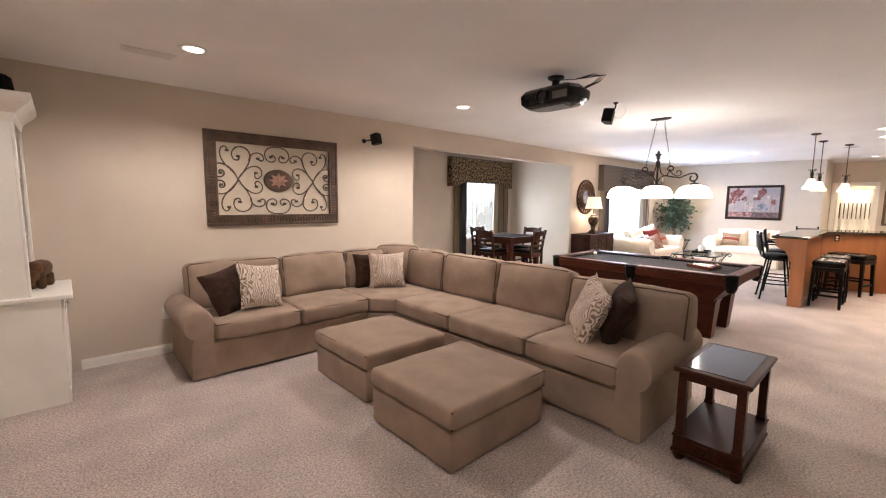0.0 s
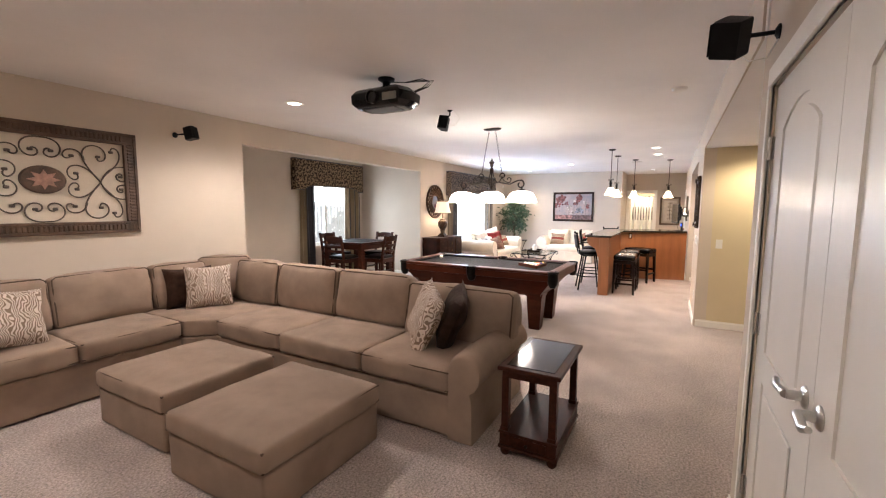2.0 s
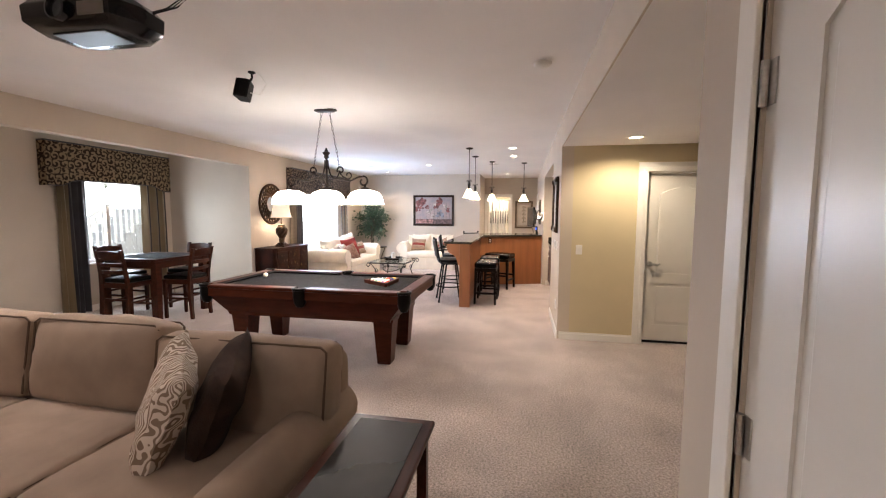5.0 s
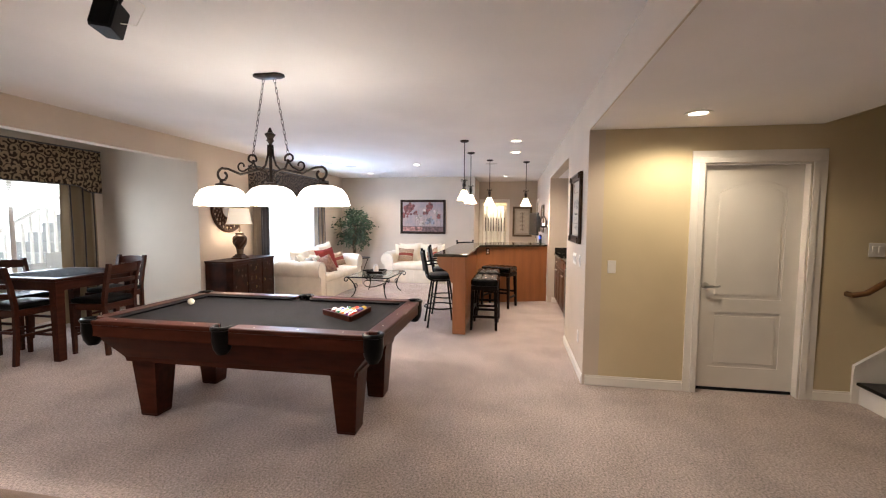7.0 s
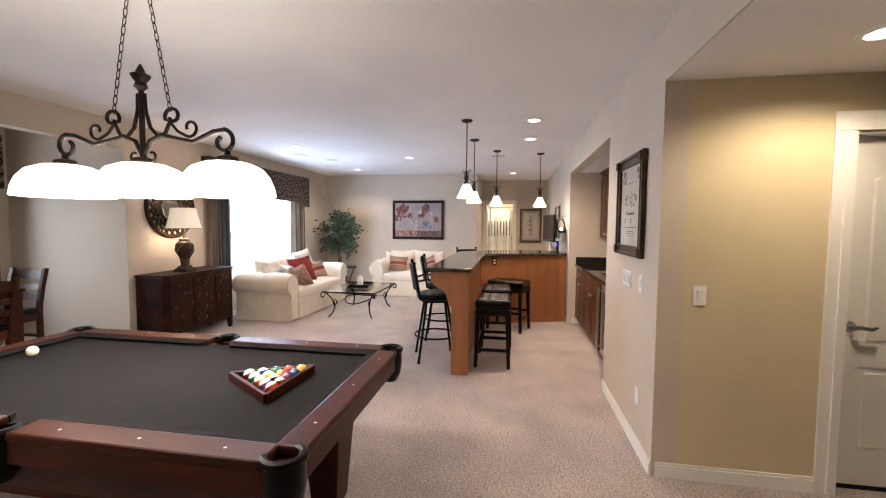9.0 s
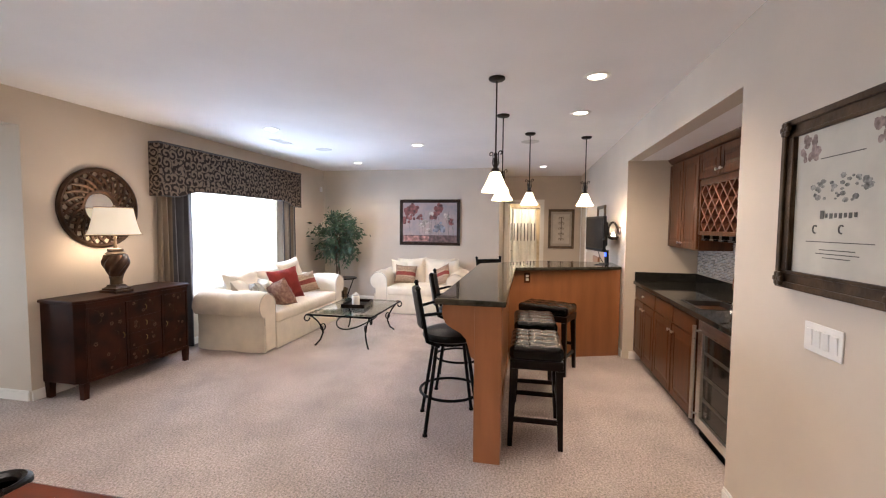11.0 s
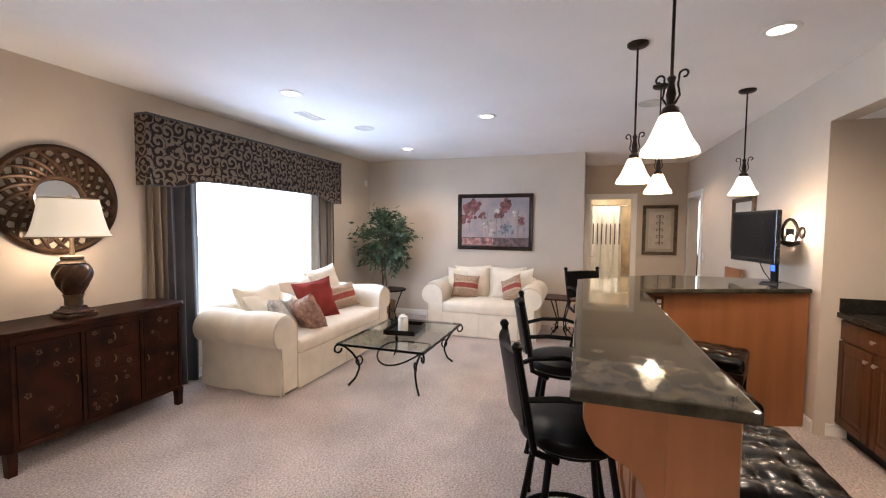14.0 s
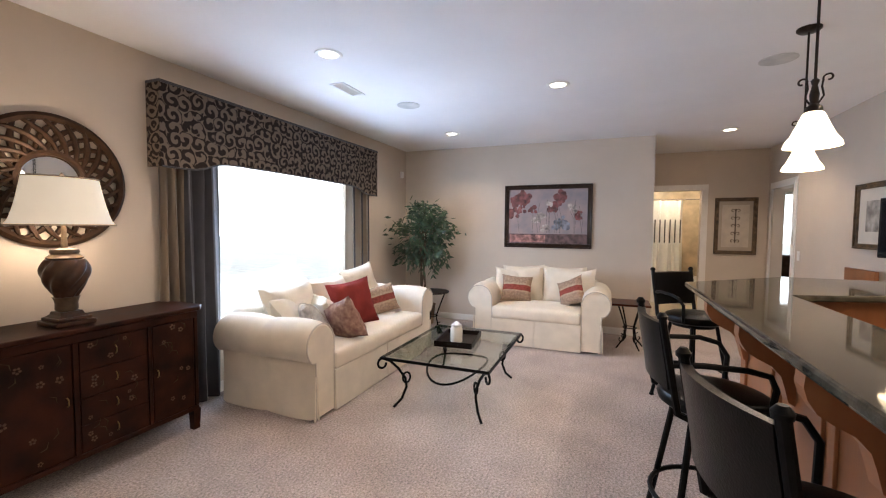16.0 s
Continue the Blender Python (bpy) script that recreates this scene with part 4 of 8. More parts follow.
def projector():
    ob = thing("projector", "black home cinema projector hung from the ceiling with cables", "projector", at=(3.98, 3.61, CEIL))
    bm = B()
    lathe(bm, [(0.072, 0), (0.072, -0.012), (0.05, -0.026), (0.032, -0.028), (0.032, -0.075), (0.06, -0.082), (0.06, -0.095)], n=18)
    part("ceiling_mount", bm, BLACKPL, ob, smooth=True)
    plan = [(-0.17, 0.25), (-0.17, -0.25), (-0.06, -0.30), (0.10, -0.28), (0.16, -0.18), (0.16, 0.18), (0.10, 0.28), (-0.06, 0.30)]
    bm = B()
    ring_loft(bm, [[(x * s, y * s, z) for x, y in plan] for z, s in ((-0.10, 0.72), (-0.115, 0.86), (-0.155, 1.0), (-0.225, 0.98), (-0.255, 0.84), (-0.262, 0.7))])
    part("body", bm, surf("glossy_black_plastic", (0.012, 0.011, 0.011), 0.2, var=0.2, scale=10, coat=0.4), ob, smooth=True)
    bm = B()
    shifted(lathe(bm, [(0.055, 0), (0.055, 0.03), (0.046, 0.032), (0.040, 0.015), (0.0, 0.012)], n=20, caps=False), pose(-0.165, 0.02, -0.19, 0, -90))
    part("lens", bm, surf("lens_glass", (0.01, 0.01, 0.015), 0.05, coat=1.0), ob, smooth=True)
    bm = B()
    box(bm, -0.175, -0.165, -0.22, -0.08, -0.225, -0.165, 0.004)
    part("vent_panel", bm, surf("grey_vent", (0.20, 0.19, 0.18), 0.4), ob)
    bm = B()
    box(bm, -0.10, 0.06, -0.14, 0.16, -0.268, -0.2625, 0.002)
    part("underside_cover", bm, surf("dark_grey_plastic", (0.10, 0.095, 0.09), 0.35), ob)
    bm = B()
    for k in range(3):
        a = 0.03 * k
        tube(bm, [(0.06, -0.20 - a, -0.13), (0.10, -0.30 - a, -0.09), (0.12, -0.36 - a * 0.7, -0.04), (0.10, -0.30 + a, -0.015 - a * 0.3), (0.05, -0.16, -0.04), (0.02, -0.05, -0.03)], 0.004, 6)
    part("cable", bm, BLACKPL, ob, smooth=True)
    return ob


projector()


def bookcase():
    ob = thing("built_in_bookcase", "white painted built-in bookcase over a cupboard base", "bookcase", at=(0, 0, 0))
    y0, y1 = 5.585, NORTH - 0.003
    bm = B()
    box(bm, 0.003, 0.615, y0, y1, 0.0, 0.805, 0.004)
    part("base_cabinet", bm, TRIM, ob)
    bm = B()
    box(bm, 0.003, 0.685, y0 - 0.02, y1, 0.806, 0.84, 0.008)
    part("counter", bm, TRIM, ob)
    for a, b in ((y0 + 0.03, (y0 + y1) / 2 - 0.005), ((y0 + y1) / 2 + 0.005, y1 - 0.03)):
        bm = B()
        box(bm, 0.616, 0.634, a, b, 0.13, 0.78, 0.003)
        box(bm, 0.634, 0.640, a + 0.06, b - 0.06, 0.19, 0.72, 0.005)
        dd = part("door", bm, TRIM, ob)
        bm = B()
        lathe(bm, [(0.006, 0), (0.006, 0.012), (0.014, 0.018), (0.010, 0.028)], n=12)
        shifted(bm, pose(0.634, b - 0.03, 0.72, 0, 90))
        part("knob", bm, STEEL, dd)
    bm = B()
    box(bm, 0.616, 0.628, y0, y1, 0.0, 0.11, 0.003)
    part("plinth", bm, TRIM, ob)
    for a, b in ((y0 + 0.03, y0 + 0.055), (y1 - 0.028, y1)):
        bm = B()
        box(bm, 0.003, 0.445, a, b, 0.841, 2.15)
        part("side_panel", bm, TRIM, ob)
    for a, b in ((y0 + 0.03, y0 + 0.085), (y1 - 0.055, y1)):
        bm = B()
        box(bm, 0.446, 0.465, a, b, 0.841, 2.07, 0.003)
        part("stile", bm, TRIM, ob)
    for z in (1.25, 1.46, 1.71, 2.05):
        bm = B()
        box(bm, 0.02, 0.44, y0 + 0.056, y1 - 0.029, z, z + 0.022, 0.003)
        part("shelf", bm, TRIM, ob)
    bm = B()
    box(bm, 0.003, 0.018, y0 + 0.056, y1 - 0.029, 0.841, 2.15)
    part("back_panel", bm, TRIM, ob)
    bm = B()
    ring_loft(bm, [[(0.003, y0 + 0.03 - o, z), (0.465 + o, y0 + 0.03 - o, z), (0.465 + o, y1, z), (0.003, y1, z)] for z, o in ((2.072, 0.0), (2.13, 0.012), (2.15, 0.03), (2.20, 0.085), (2.225, 0.10), (2.262, 0.10))])
    part("crown", bm, TRIM, ob)
    return ob


bookcase()


def bear():
    bm = B()
    for x, y, z, a, b, c in ((0, 0, 0.155, 0.125, 0.065, 0.065), (-0.10, 0, 0.165, 0.06, 0.058, 0.058), (-0.14, 0, 0.12, 0.045, 0.045, 0.05), (-0.165, 0, 0.08, 0.022, 0.025, 0.05), (0.09, 0.03, 0.06, 0.034, 0.03, 0.06), (0.09, -0.03, 0.06, 0.034, 0.03, 0.06), (-0.06, 0.03, 0.06, 0.032, 0.03, 0.06), (-0.07, -0.03, 0.06, 0.032, 0.03, 0.06)):
        soft(bm, x, y, z, a, b, c, min(a, b, c) * 0.97, steps=2, wrinkle=0.003)
    ob = part("figurine", bm, surf("carved_dark_wood", (0.09, 0.045, 0.022), 0.5, var=0.3, scale=14, bump=0.3, bscale=90), None, "carved brown wooden animal figurine on the white cabinet", True)
    ob.matrix_world = pose(0.50, 6.02, 0.84, 0, 0, 75)
    return tagged(ob, category="figurine")


bear()
bm = B()
lathe(bm, [(0.03, 0), (0.05, 0.015), (0.055, 0.03), (0.045, 0.03), (0.02, 0.012)], n=16)
ob = part("bowl", bm, CHERRY, None, "small brown bowl on a white shelf", True)
ob.location = (0.28, 5.95, 1.442)
tagged(ob, category="bowl")


def wall_plate(label, m, w=0.072, h=0.116, kind="outlet", gangs=1):
    ob = thing("wall_" + kind, label, kind)
    bm = B()
    box(bm, -w / 2, w / 2, -0.007, -0.0005, -h / 2, h / 2, 0.003)
    part("cover_plate", bm, WHITEPL, ob)
    for k in range(gangs):
        x = (k - (gangs - 1) / 2) * 0.046
        bm = B()
        if kind == "outlet":
            for z in (-0.02, 0.02):
                box(bm, x - 0.017, x + 0.017, -0.009, -0.0072, z - 0.014, z + 0.014, 0.003)
        else:
            ring_loft(bm, [[(x - 0.016, -0.0072, -0.033), (x + 0.016, -0.0072, -0.033), (x + 0.016, -0.0072, 0.033), (x - 0.016, -0.0072, 0.033)], [(x - 0.015, -0.009, -0.032), (x + 0.015, -0.009, -0.032), (x + 0.015, -0.013, 0.032), (x - 0.015, -0.013, 0.032)]])
        part("socket" if kind == "outlet" else "rocker", bm, WHITEPL, ob)
    ob.matrix_world = m
    return ob


wall_plate("white power outlet on the beige wall", pose(1.37, NORTH, 0.41))
wall_plate("white rocker switch on the straw-coloured hall wall", pose(HALL_X, 0.842, 1.108, 0, 0, -90), kind="switch")
wall_plate("white double rocker switch by the stairs", pose(HALL_X, -1.225, 1.30, 0, 0, -90), w=0.12, kind="switch", gangs=2)
wall_plate("white four-gang switch plate under the framed print", pose(8.02, SOUTH, 1.12, 0, 0, 180), w=0.21, kind="switch", gangs=4)
wall_plate("white rocker switch on the beige wall", pose(7.68, SOUTH, 1.125, 0, 0, 180), kind="switch")
wall_plate("white power outlet low on the beige wall", pose(7.68, SOUTH, 0.37, 0, 0, 180))
wall_plate("white rocker switch beside the bedroom door", pose(14.52, SOUTH, 1.12, 0, 0, 180), kind="switch")


def downlight(x, y, z):
    ob = thing("downlight", "lit recessed ceiling downlight with a white trim ring", "ceiling light", "recessed downlights", (x, y, z))
    bm = B()
    lathe(bm, [(0.062, -0.001), (0.068, -0.009), (0.092, -0.007), (0.098, -0.001)], n=28, caps=False)
    part("trim_ring", bm, WHITEPL, ob, smooth=True)
    bm = B()
    lathe(bm, [(0.0, -0.004), (0.035, -0.0045), (0.063, -0.003)], n=28, caps=False)
    part("lens", bm, BULB, ob)
    return ob


for cx, cy in CANS:
    downlight(cx, cy, CEIL)
downlight(6.86, 0.38, SOFFIT)


def vent(x, y, turn, label):
    ob = thing("ceiling_vent", label, "vent", at=(x, y, CEIL), turn=turn)
    bm = B()
    for a, b, c, d in ((-0.17, 0.17, -0.07, -0.05), (-0.17, 0.17, 0.05, 0.07), (-0.17, -0.15, -0.05, 0.05), (0.15, 0.17, -0.05, 0.05)):
        box(bm, a, b, c, d, -0.008, -0.0005, 0.002)
    part("frame", bm, WHITEPL, ob)
    for k in range(7):
        bm = B()
        yy = -0.043 + 0.0143 * k
        ring_loft(bm, [[(xx, yy - 0.005, -0.002), (xx, yy - 0.003, -0.002), (xx, yy + 0.006, -0.010), (xx, yy + 0.004, -0.010)] for xx in (-0.15, 0.15)])
        part("slat", bm, WHITEPL, ob)
    # flat black sheet stands in for the unlit duct behind the slats
    bm = B()
    box(bm, -0.15, 0.15, -0.05, 0.05, -0.0015, -0.0005)
    part("duct", bm, BLACKPL, ob)


vent(1.236, 5.395, 0, "white slatted ceiling air vent")
vent(11.28, 5.45, 0, "white slatted ceiling air vent near the window")
for x, y in ((11.90, 5.16), (11.80, 2.18)):
    ob = thing("ceiling_speaker", "round white ceiling speaker grille, flush fitted", "speaker", "ceiling speakers", (x, y, CEIL))
    bm = B()
    lathe(bm, [(0.10, -0.0005), (0.115, -0.002), (0.115, -0.006), (0.10, -0.007), (0.0, -0.007)], n=28, caps=False)
    part("grille", bm, surf("perforated_white", (0.62, 0.59, 0.55), 0.7, bump=0.5, bscale=700), ob)
ob = thing("smoke_detector", "round white smoke detector on the ceiling", "smoke detector", at=(5.45, 1.395, CEIL))
bm = B()
lathe(bm, [(0.065, -0.0005), (0.065, -0.012), (0.058, -0.024), (0.03, -0.034), (0.0, -0.035)], n=24, caps=False)
part("case", bm, WHITEPL, ob, smooth=True)

# ---- pool and card tables ----
def pool_table():
    ob = thing("pool_table", "mahogany pool table with charcoal cloth and tapered square legs", "pool table", at=(6.49, 3.67, 0))
    hx, hy, top = 0.622, 1.12, 0.79
    rw = 0.115
    # top rails, split at the pockets
    for sx in (-1, 1):
        for a, b in ((-hy + 0.10, -0.07), (0.07, hy - 0.10)):
            bm = B()
            box(bm, min(sx * hx, sx * (hx - rw)), max(sx * hx, sx * (hx - rw)), a, b, top - 0.035, top, 0.010)
            r = part("rail", bm, MAHOG, ob)
            bm = B()
            x = sx * (hx - rw)
            ring_loft(bm, [[(x, y, top - 0.004), (x - sx * 0.045, y + (0.04 if y == a else -0.04) * 0.9, top - 0.012), (x - sx * 0.02, y + (0.04 if y == a else -0.04) * 0.5, top - 0.04), (x, y, top - 0.04)] for y in (a, b)])
            bmesh.ops.recalc_face_normals(bm, faces=bm.faces)
            part("cushion", bm, FELT, r)
            for k in range(3):
                bm = B()
                lathe(bm, [(0.0, 0.0012), (0.006, 0.001)], (sx * (hx - 0.055), a + (b - a) * (k + 0.5) / 3, top), 8, False)
                part("sight", bm, LINEN, r)
    for sy in (-1, 1):
        bm = B()
        box(bm, -hx + 0.10, hx - 0.10, min(sy * hy, sy * (hy - rw)), max(sy * hy, sy * (hy - rw)), top - 0.035, top, 0.010)
        r = part("rail", bm, MAHOG, ob)
        bm = B()
        y = sy * (hy - rw)
        ring_loft(bm, [[(x, y, top - 0.004), (x * 0.94, y - sy * 0.045, top - 0.012), (x * 0.97, y - sy * 0.02, top - 0.04), (x, y, top - 0.04)] for x in (-hx + 0.10, hx - 0.10)])
        bmesh.ops.recalc_face_normals(bm, faces=bm.faces)
        part("cushion", bm, FELT, r)
        for k in range(3):
            bm = B()
            lathe(bm, [(0.0, 0.0012), (0.006, 0.001)], (-0.36 + 0.36 * k, sy * (hy - 0.055), top), 8, False)
            part("sight", bm, LINEN, r)
    # pocket irons and leather pockets
    for sx in (-1, 1):
        for sy in (-1, 0, 1):
            cx, cy = sx * (hx - 0.055), sy * (hy - 0.055)
            if sy == 0:
                cx = sx * (hx - 0.035)
            bm = B()
            a0 = math.degrees(math.atan2(sy, sx)) if sy else (0 if sx > 0 else 180)
            tube(bm, [(cx + 0.060 * math.cos(radians(a0 + a)), cy + 0.060 * math.sin(radians(a0 + a)), top - 0.008) for a in range(-115, 116, 23)], 0.016, 8)
            p = part("pocket_iron", bm, LEATHER, ob, "black leather-covered pocket edge", True)
            bm = B()
            lathe(bm, [(0.066, top - 0.02), (0.068, top - 0.09), (0.058, top - 0.15), (0.035, top - 0.19), (0.0, top - 0.20)], (cx, cy, 0), 16, False)
            part("pocket_bag", bm, LEATHER, ob, "black leather pocket", True)
    # skirts under the rails, tapering inwards
    bm = B()
    ring_loft(bm, [[(sx * (hx - o), sy * (hy - o), z) for sx, sy in ((-1, -1), (1, -1), (1, 1), (-1, 1))] for z, o in ((top - 0.036, 0.012), (top - 0.115, 0.012), (top - 0.12, 0.035), (top - 0.13, 0.04))])
    part("apron", bm, MAHOG, ob)
    bm = B()
    ring_loft(bm, [[(sx * (hx - o), sy * (hy - o * 1.5), z) for sx, sy in ((-1, -1), (1, -1), (1, 1), (-1, 1))] for z, o in ((top - 0.131, 0.055), (top - 0.30, 0.145), (top - 0.325, 0.15), (top - 0.335, 0.15))])
    part("cabinet", bm, MAHOG, ob)
    bm = B()
    box(bm, -hx + rw - 0.01, hx - rw + 0.01, -hy + rw - 0.01, hy - rw + 0.01, top - 0.062, top - 0.030)
    part("bed", bm, FELT, ob, "charcoal felt playing cloth")
    for sx in (-1, 1):
        for sy in (-1, 1):
            bm = B()
            x, y = sx * 0.320, sy * 0.80
            bar(bm, (x, y, 0.02), (x, y, 0.46), 0.14, 0.21, 0.14, 0.20)
            bar(bm, (x, y, 0.0), (x, y, 0.02), 0.13, 0.145, 0.13, 0.145)
            bar(bm, (x, y, 0.44), (x, y, 0.475), 0.225, 0.235, 0.215, 0.225)
            part("leg", bm, MAHOG, ob)
    return ob


pool_table()
BED = 0.76
BALLS = [(0.55, 0.38, 0.08), (0.03, 0.05, 0.16), (0.40, 0.05, 0.03), (0.10, 0.03, 0.11), (0.52, 0.20, 0.06), (0.03, 0.12, 0.06), (0.25, 0.03, 0.03), (0.01, 0.01, 0.01), (0.75, 0.55, 0.05), (0.03, 0.06, 0.30), (0.6, 0.05, 0.03), (0.20, 0.05, 0.24), (0.75, 0.30, 0.08), (0.03, 0.25, 0.12), (0.30, 0.05, 0.05)]


def ball(x, y, z, colour, stripe, label):
    ob = thing("pool_ball", label, "pool ball", "pool balls", (x, y, z))
    r = 0.0286
    white = surf("ivory_resin", (0.80, 0.74, 0.60), 0.12, var=0.02, coat=0.5)
    bm = B()
    lathe(bm, [(max(0.0004, r * math.sin(math.pi * k / 12)), -r * math.cos(math.pi * k / 12)) for k in range(13)], n=18, caps=True)
    shifted(bm, pose(0, 0, 0, 35 + x * 300, 20, y * 500))
    part("sphere", bm, white if stripe or colour is None else surf("ball_resin", colour, 0.12, var=0.02, coat=0.5), ob, smooth=True)
    if stripe and colour:
        bm = B()
        q = r * 1.012
        lathe(bm, [(q * math.cos(a), q * math.sin(a)) for a in (-0.4, -0.2, 0, 0.2, 0.4)], n=18, caps=False)
        shifted(bm, pose(0, 0, 0, 35 + x * 300, 20, y * 500))
        part("stripe", bm, surf("ball_resin", colour, 0.12, var=0.02, coat=0.5), ob, smooth=True)
    return ob


rk = pose(6.51, 3.0, BED, 0, 0, 57)
n = 0
for row in range(5):
    for k in range(row + 1):
        p = rk @ Vector(((k - row / 2) * 0.0576, -0.115 + row * 0.05 - 0.02, 0.0286))
        col = BALLS[n]
        ball(p.x, p.y, p.z, col, n > 5, "striped pool ball in the wooden rack" if n > 5 else "solid coloured pool ball in the wooden rack")
        n += 1
ob = thing("ball_rack", "wooden triangle rack round the pool balls", "ball rack", at=(6.51, 3.0, BED), turn=57)
tri = [(-0.185, 0.125), (0.0, -0.20), (0.185, 0.125)]
for k in range(3):
    a, b = Vector((*tri[k], 0)), Vector((*tri[(k + 1) % 3], 0))
    d = (b - a).normalized()
    nrm = Vector((-d.y, d.x, 0))
    bm = B()
    ring_loft(bm, [[p + nrm * o + Vector((0, 0, z)) for o, z in ((-0.009, 0.001), (0.009, 0.001), (0.009, 0.04), (-0.009, 0.04))] for p in (a, b)])
    bmesh.ops.recalc_face_normals(bm, faces=bm.faces)
    part("rack_side", bm, MAHOG, ob)
ball(6.62, 4.525, BED + 0.0286, None, False, "ivory cue ball on the charcoal cloth")


def chandelier():
    ob = thing("billiard_light", "three-shade bronze scrolled billiard light, lit", "pendant light", at=(6.50, 3.655, 0))
    bm = B()
    rings = []
    for z, s in ((CEIL - 0.0005, 0.97), (CEIL - 0.012, 1.0), (CEIL - 0.022, 0.8), (CEIL - 0.026, 0.5)):
        rings.append([(s * 0.055 * math.cos(a), s * 0.055 * math.sin(a) + (0.075 * s if math.sin(a) > 0 else -0.075 * s), z) for a in [2 * math.pi * k / 24 + 0.01 for k in range(24)]])
    ring_loft(bm, rings)
    part("canopy", bm, BRONZE, ob, smooth=True)
    for s in (-1, 1):
        for k in range(15):
            t0, t1 = k / 15, (k + 1) / 15
            a = Vector((0, s * (0.045 + 0.11 * t0), CEIL - 0.025 - (CEIL - 2.05) * t0))
            b = Vector((0, s * (0.045 + 0.11 * t1), CEIL - 0.025 - (CEIL - 2.05) * t1))
            c, d = (a + b) / 2, (b - a)
            side = Vector((1, 0, 0)) if k % 2 else d.cross(Vector((1, 0, 0))).normalized()
            bm = B()
            L = d.length * 0.62
            tube(bm, [c + d.normalized() * L * math.cos(q) + side * 0.009 * math.sin(q) for q in [2 * math.pi * j / 10 for j in range(10)]], 0.0022, 5, True)
            part("chain_link", bm, BRONZE, ob)
    bm = B()
    lathe(bm, [(0.012, 1.80), (0.012, 2.12), (0.018, 2.13), (0.030, 2.14), (0.022, 2.16), (0.040, 2.185), (0.042, 2.195), (0.022, 2.205), (0.016, 2.22), (0.010, 2.235), (0.004, 2.245)], n=16)
    part("centre_stem", bm, BRONZE, ob, smooth=True)

    def curve(pts, r=0.0085):
        tube(bm, [(0, y, z) for y, z in pts], r, 8)

    for s in (-1, 1):
        bm = B()
        curve([(s * y, z) for y, z in [(0.018, 2.11), (0.022, 2.03), (0.045, 1.95), (0.09, 1.905), (0.125, 1.925), (0.15, 1.975)] + spiral(0.165, 2.0, 0.042, 0.018, 200, -160, 16)])
        part("scroll", bm, BRONZE, ob, smooth=True)
        bm = B()
        curve([(s * y, z) for y, z in [(0.008, 1.83), (0.04, 1.89), (0.10, 1.915), (0.19, 1.895), (0.27, 1.88), (0.33, 1.905), (0.38, 1.925), (0.43, 1.93)] + spiral(0.425, 1.875, 0.058, 0.025, 85, -240, 18)], 0.010)
        part("arm", bm, BRONZE, ob, smooth=True)
        bm = B()
        curve([(s * y, z) for y, z in [(0.15, 1.975), (0.19, 1.93), (0.24, 1.905)] + spiral(0.255, 1.945, 0.042, 0.016, 260, 560, 16)], 0.007)
        part("scroll", bm, BRONZE, ob, smooth=True)
        bm = B()
        curve([(s * y, z) for y, z in [(0.01, 1.815)] + spiral(0.045, 1.82, 0.034, 0.014, 180, 470, 14)], 0.006)
        part("scroll", bm, BRONZE, ob, smooth=True)
    for y in (-0.445, 0.0, 0.445):
        bm = B()
        lathe(bm, [(0.012, 1.84), (0.014, 1.815), (0.045, 1.805), (0.048, 1.79), (0.040, 1.785)], (0, y, 0), 18)
        part("fitter", bm, BRONZE, ob, smooth=True)
        bm = B()
        prof = [(0.035, 1.785), (0.095, 1.778), (0.148, 1.755), (0.180, 1.715), (0.198, 1.668), (0.205, 1.63)]
        lathe(bm, prof + [(r - 0.006, z - 0.003) for r, z in reversed(prof)], (0, y, 0), 36, False)
        sh = part("shade", bm, SHADE, ob, "glowing white glass bowl shade", True)
        bm = B()
        lathe(bm, [(0.0, 1.66), (0.03, 1.675), (0.033, 1.70), (0.018, 1.74), (0.013, 1.775)], (0, y, 0), 14, False)
        part("bulb", bm, BULB, sh, smooth=True)
        glow(6.50, 3.655 + y, 1.60, 17, SOFT, 0.10)
    return ob


chandelier()


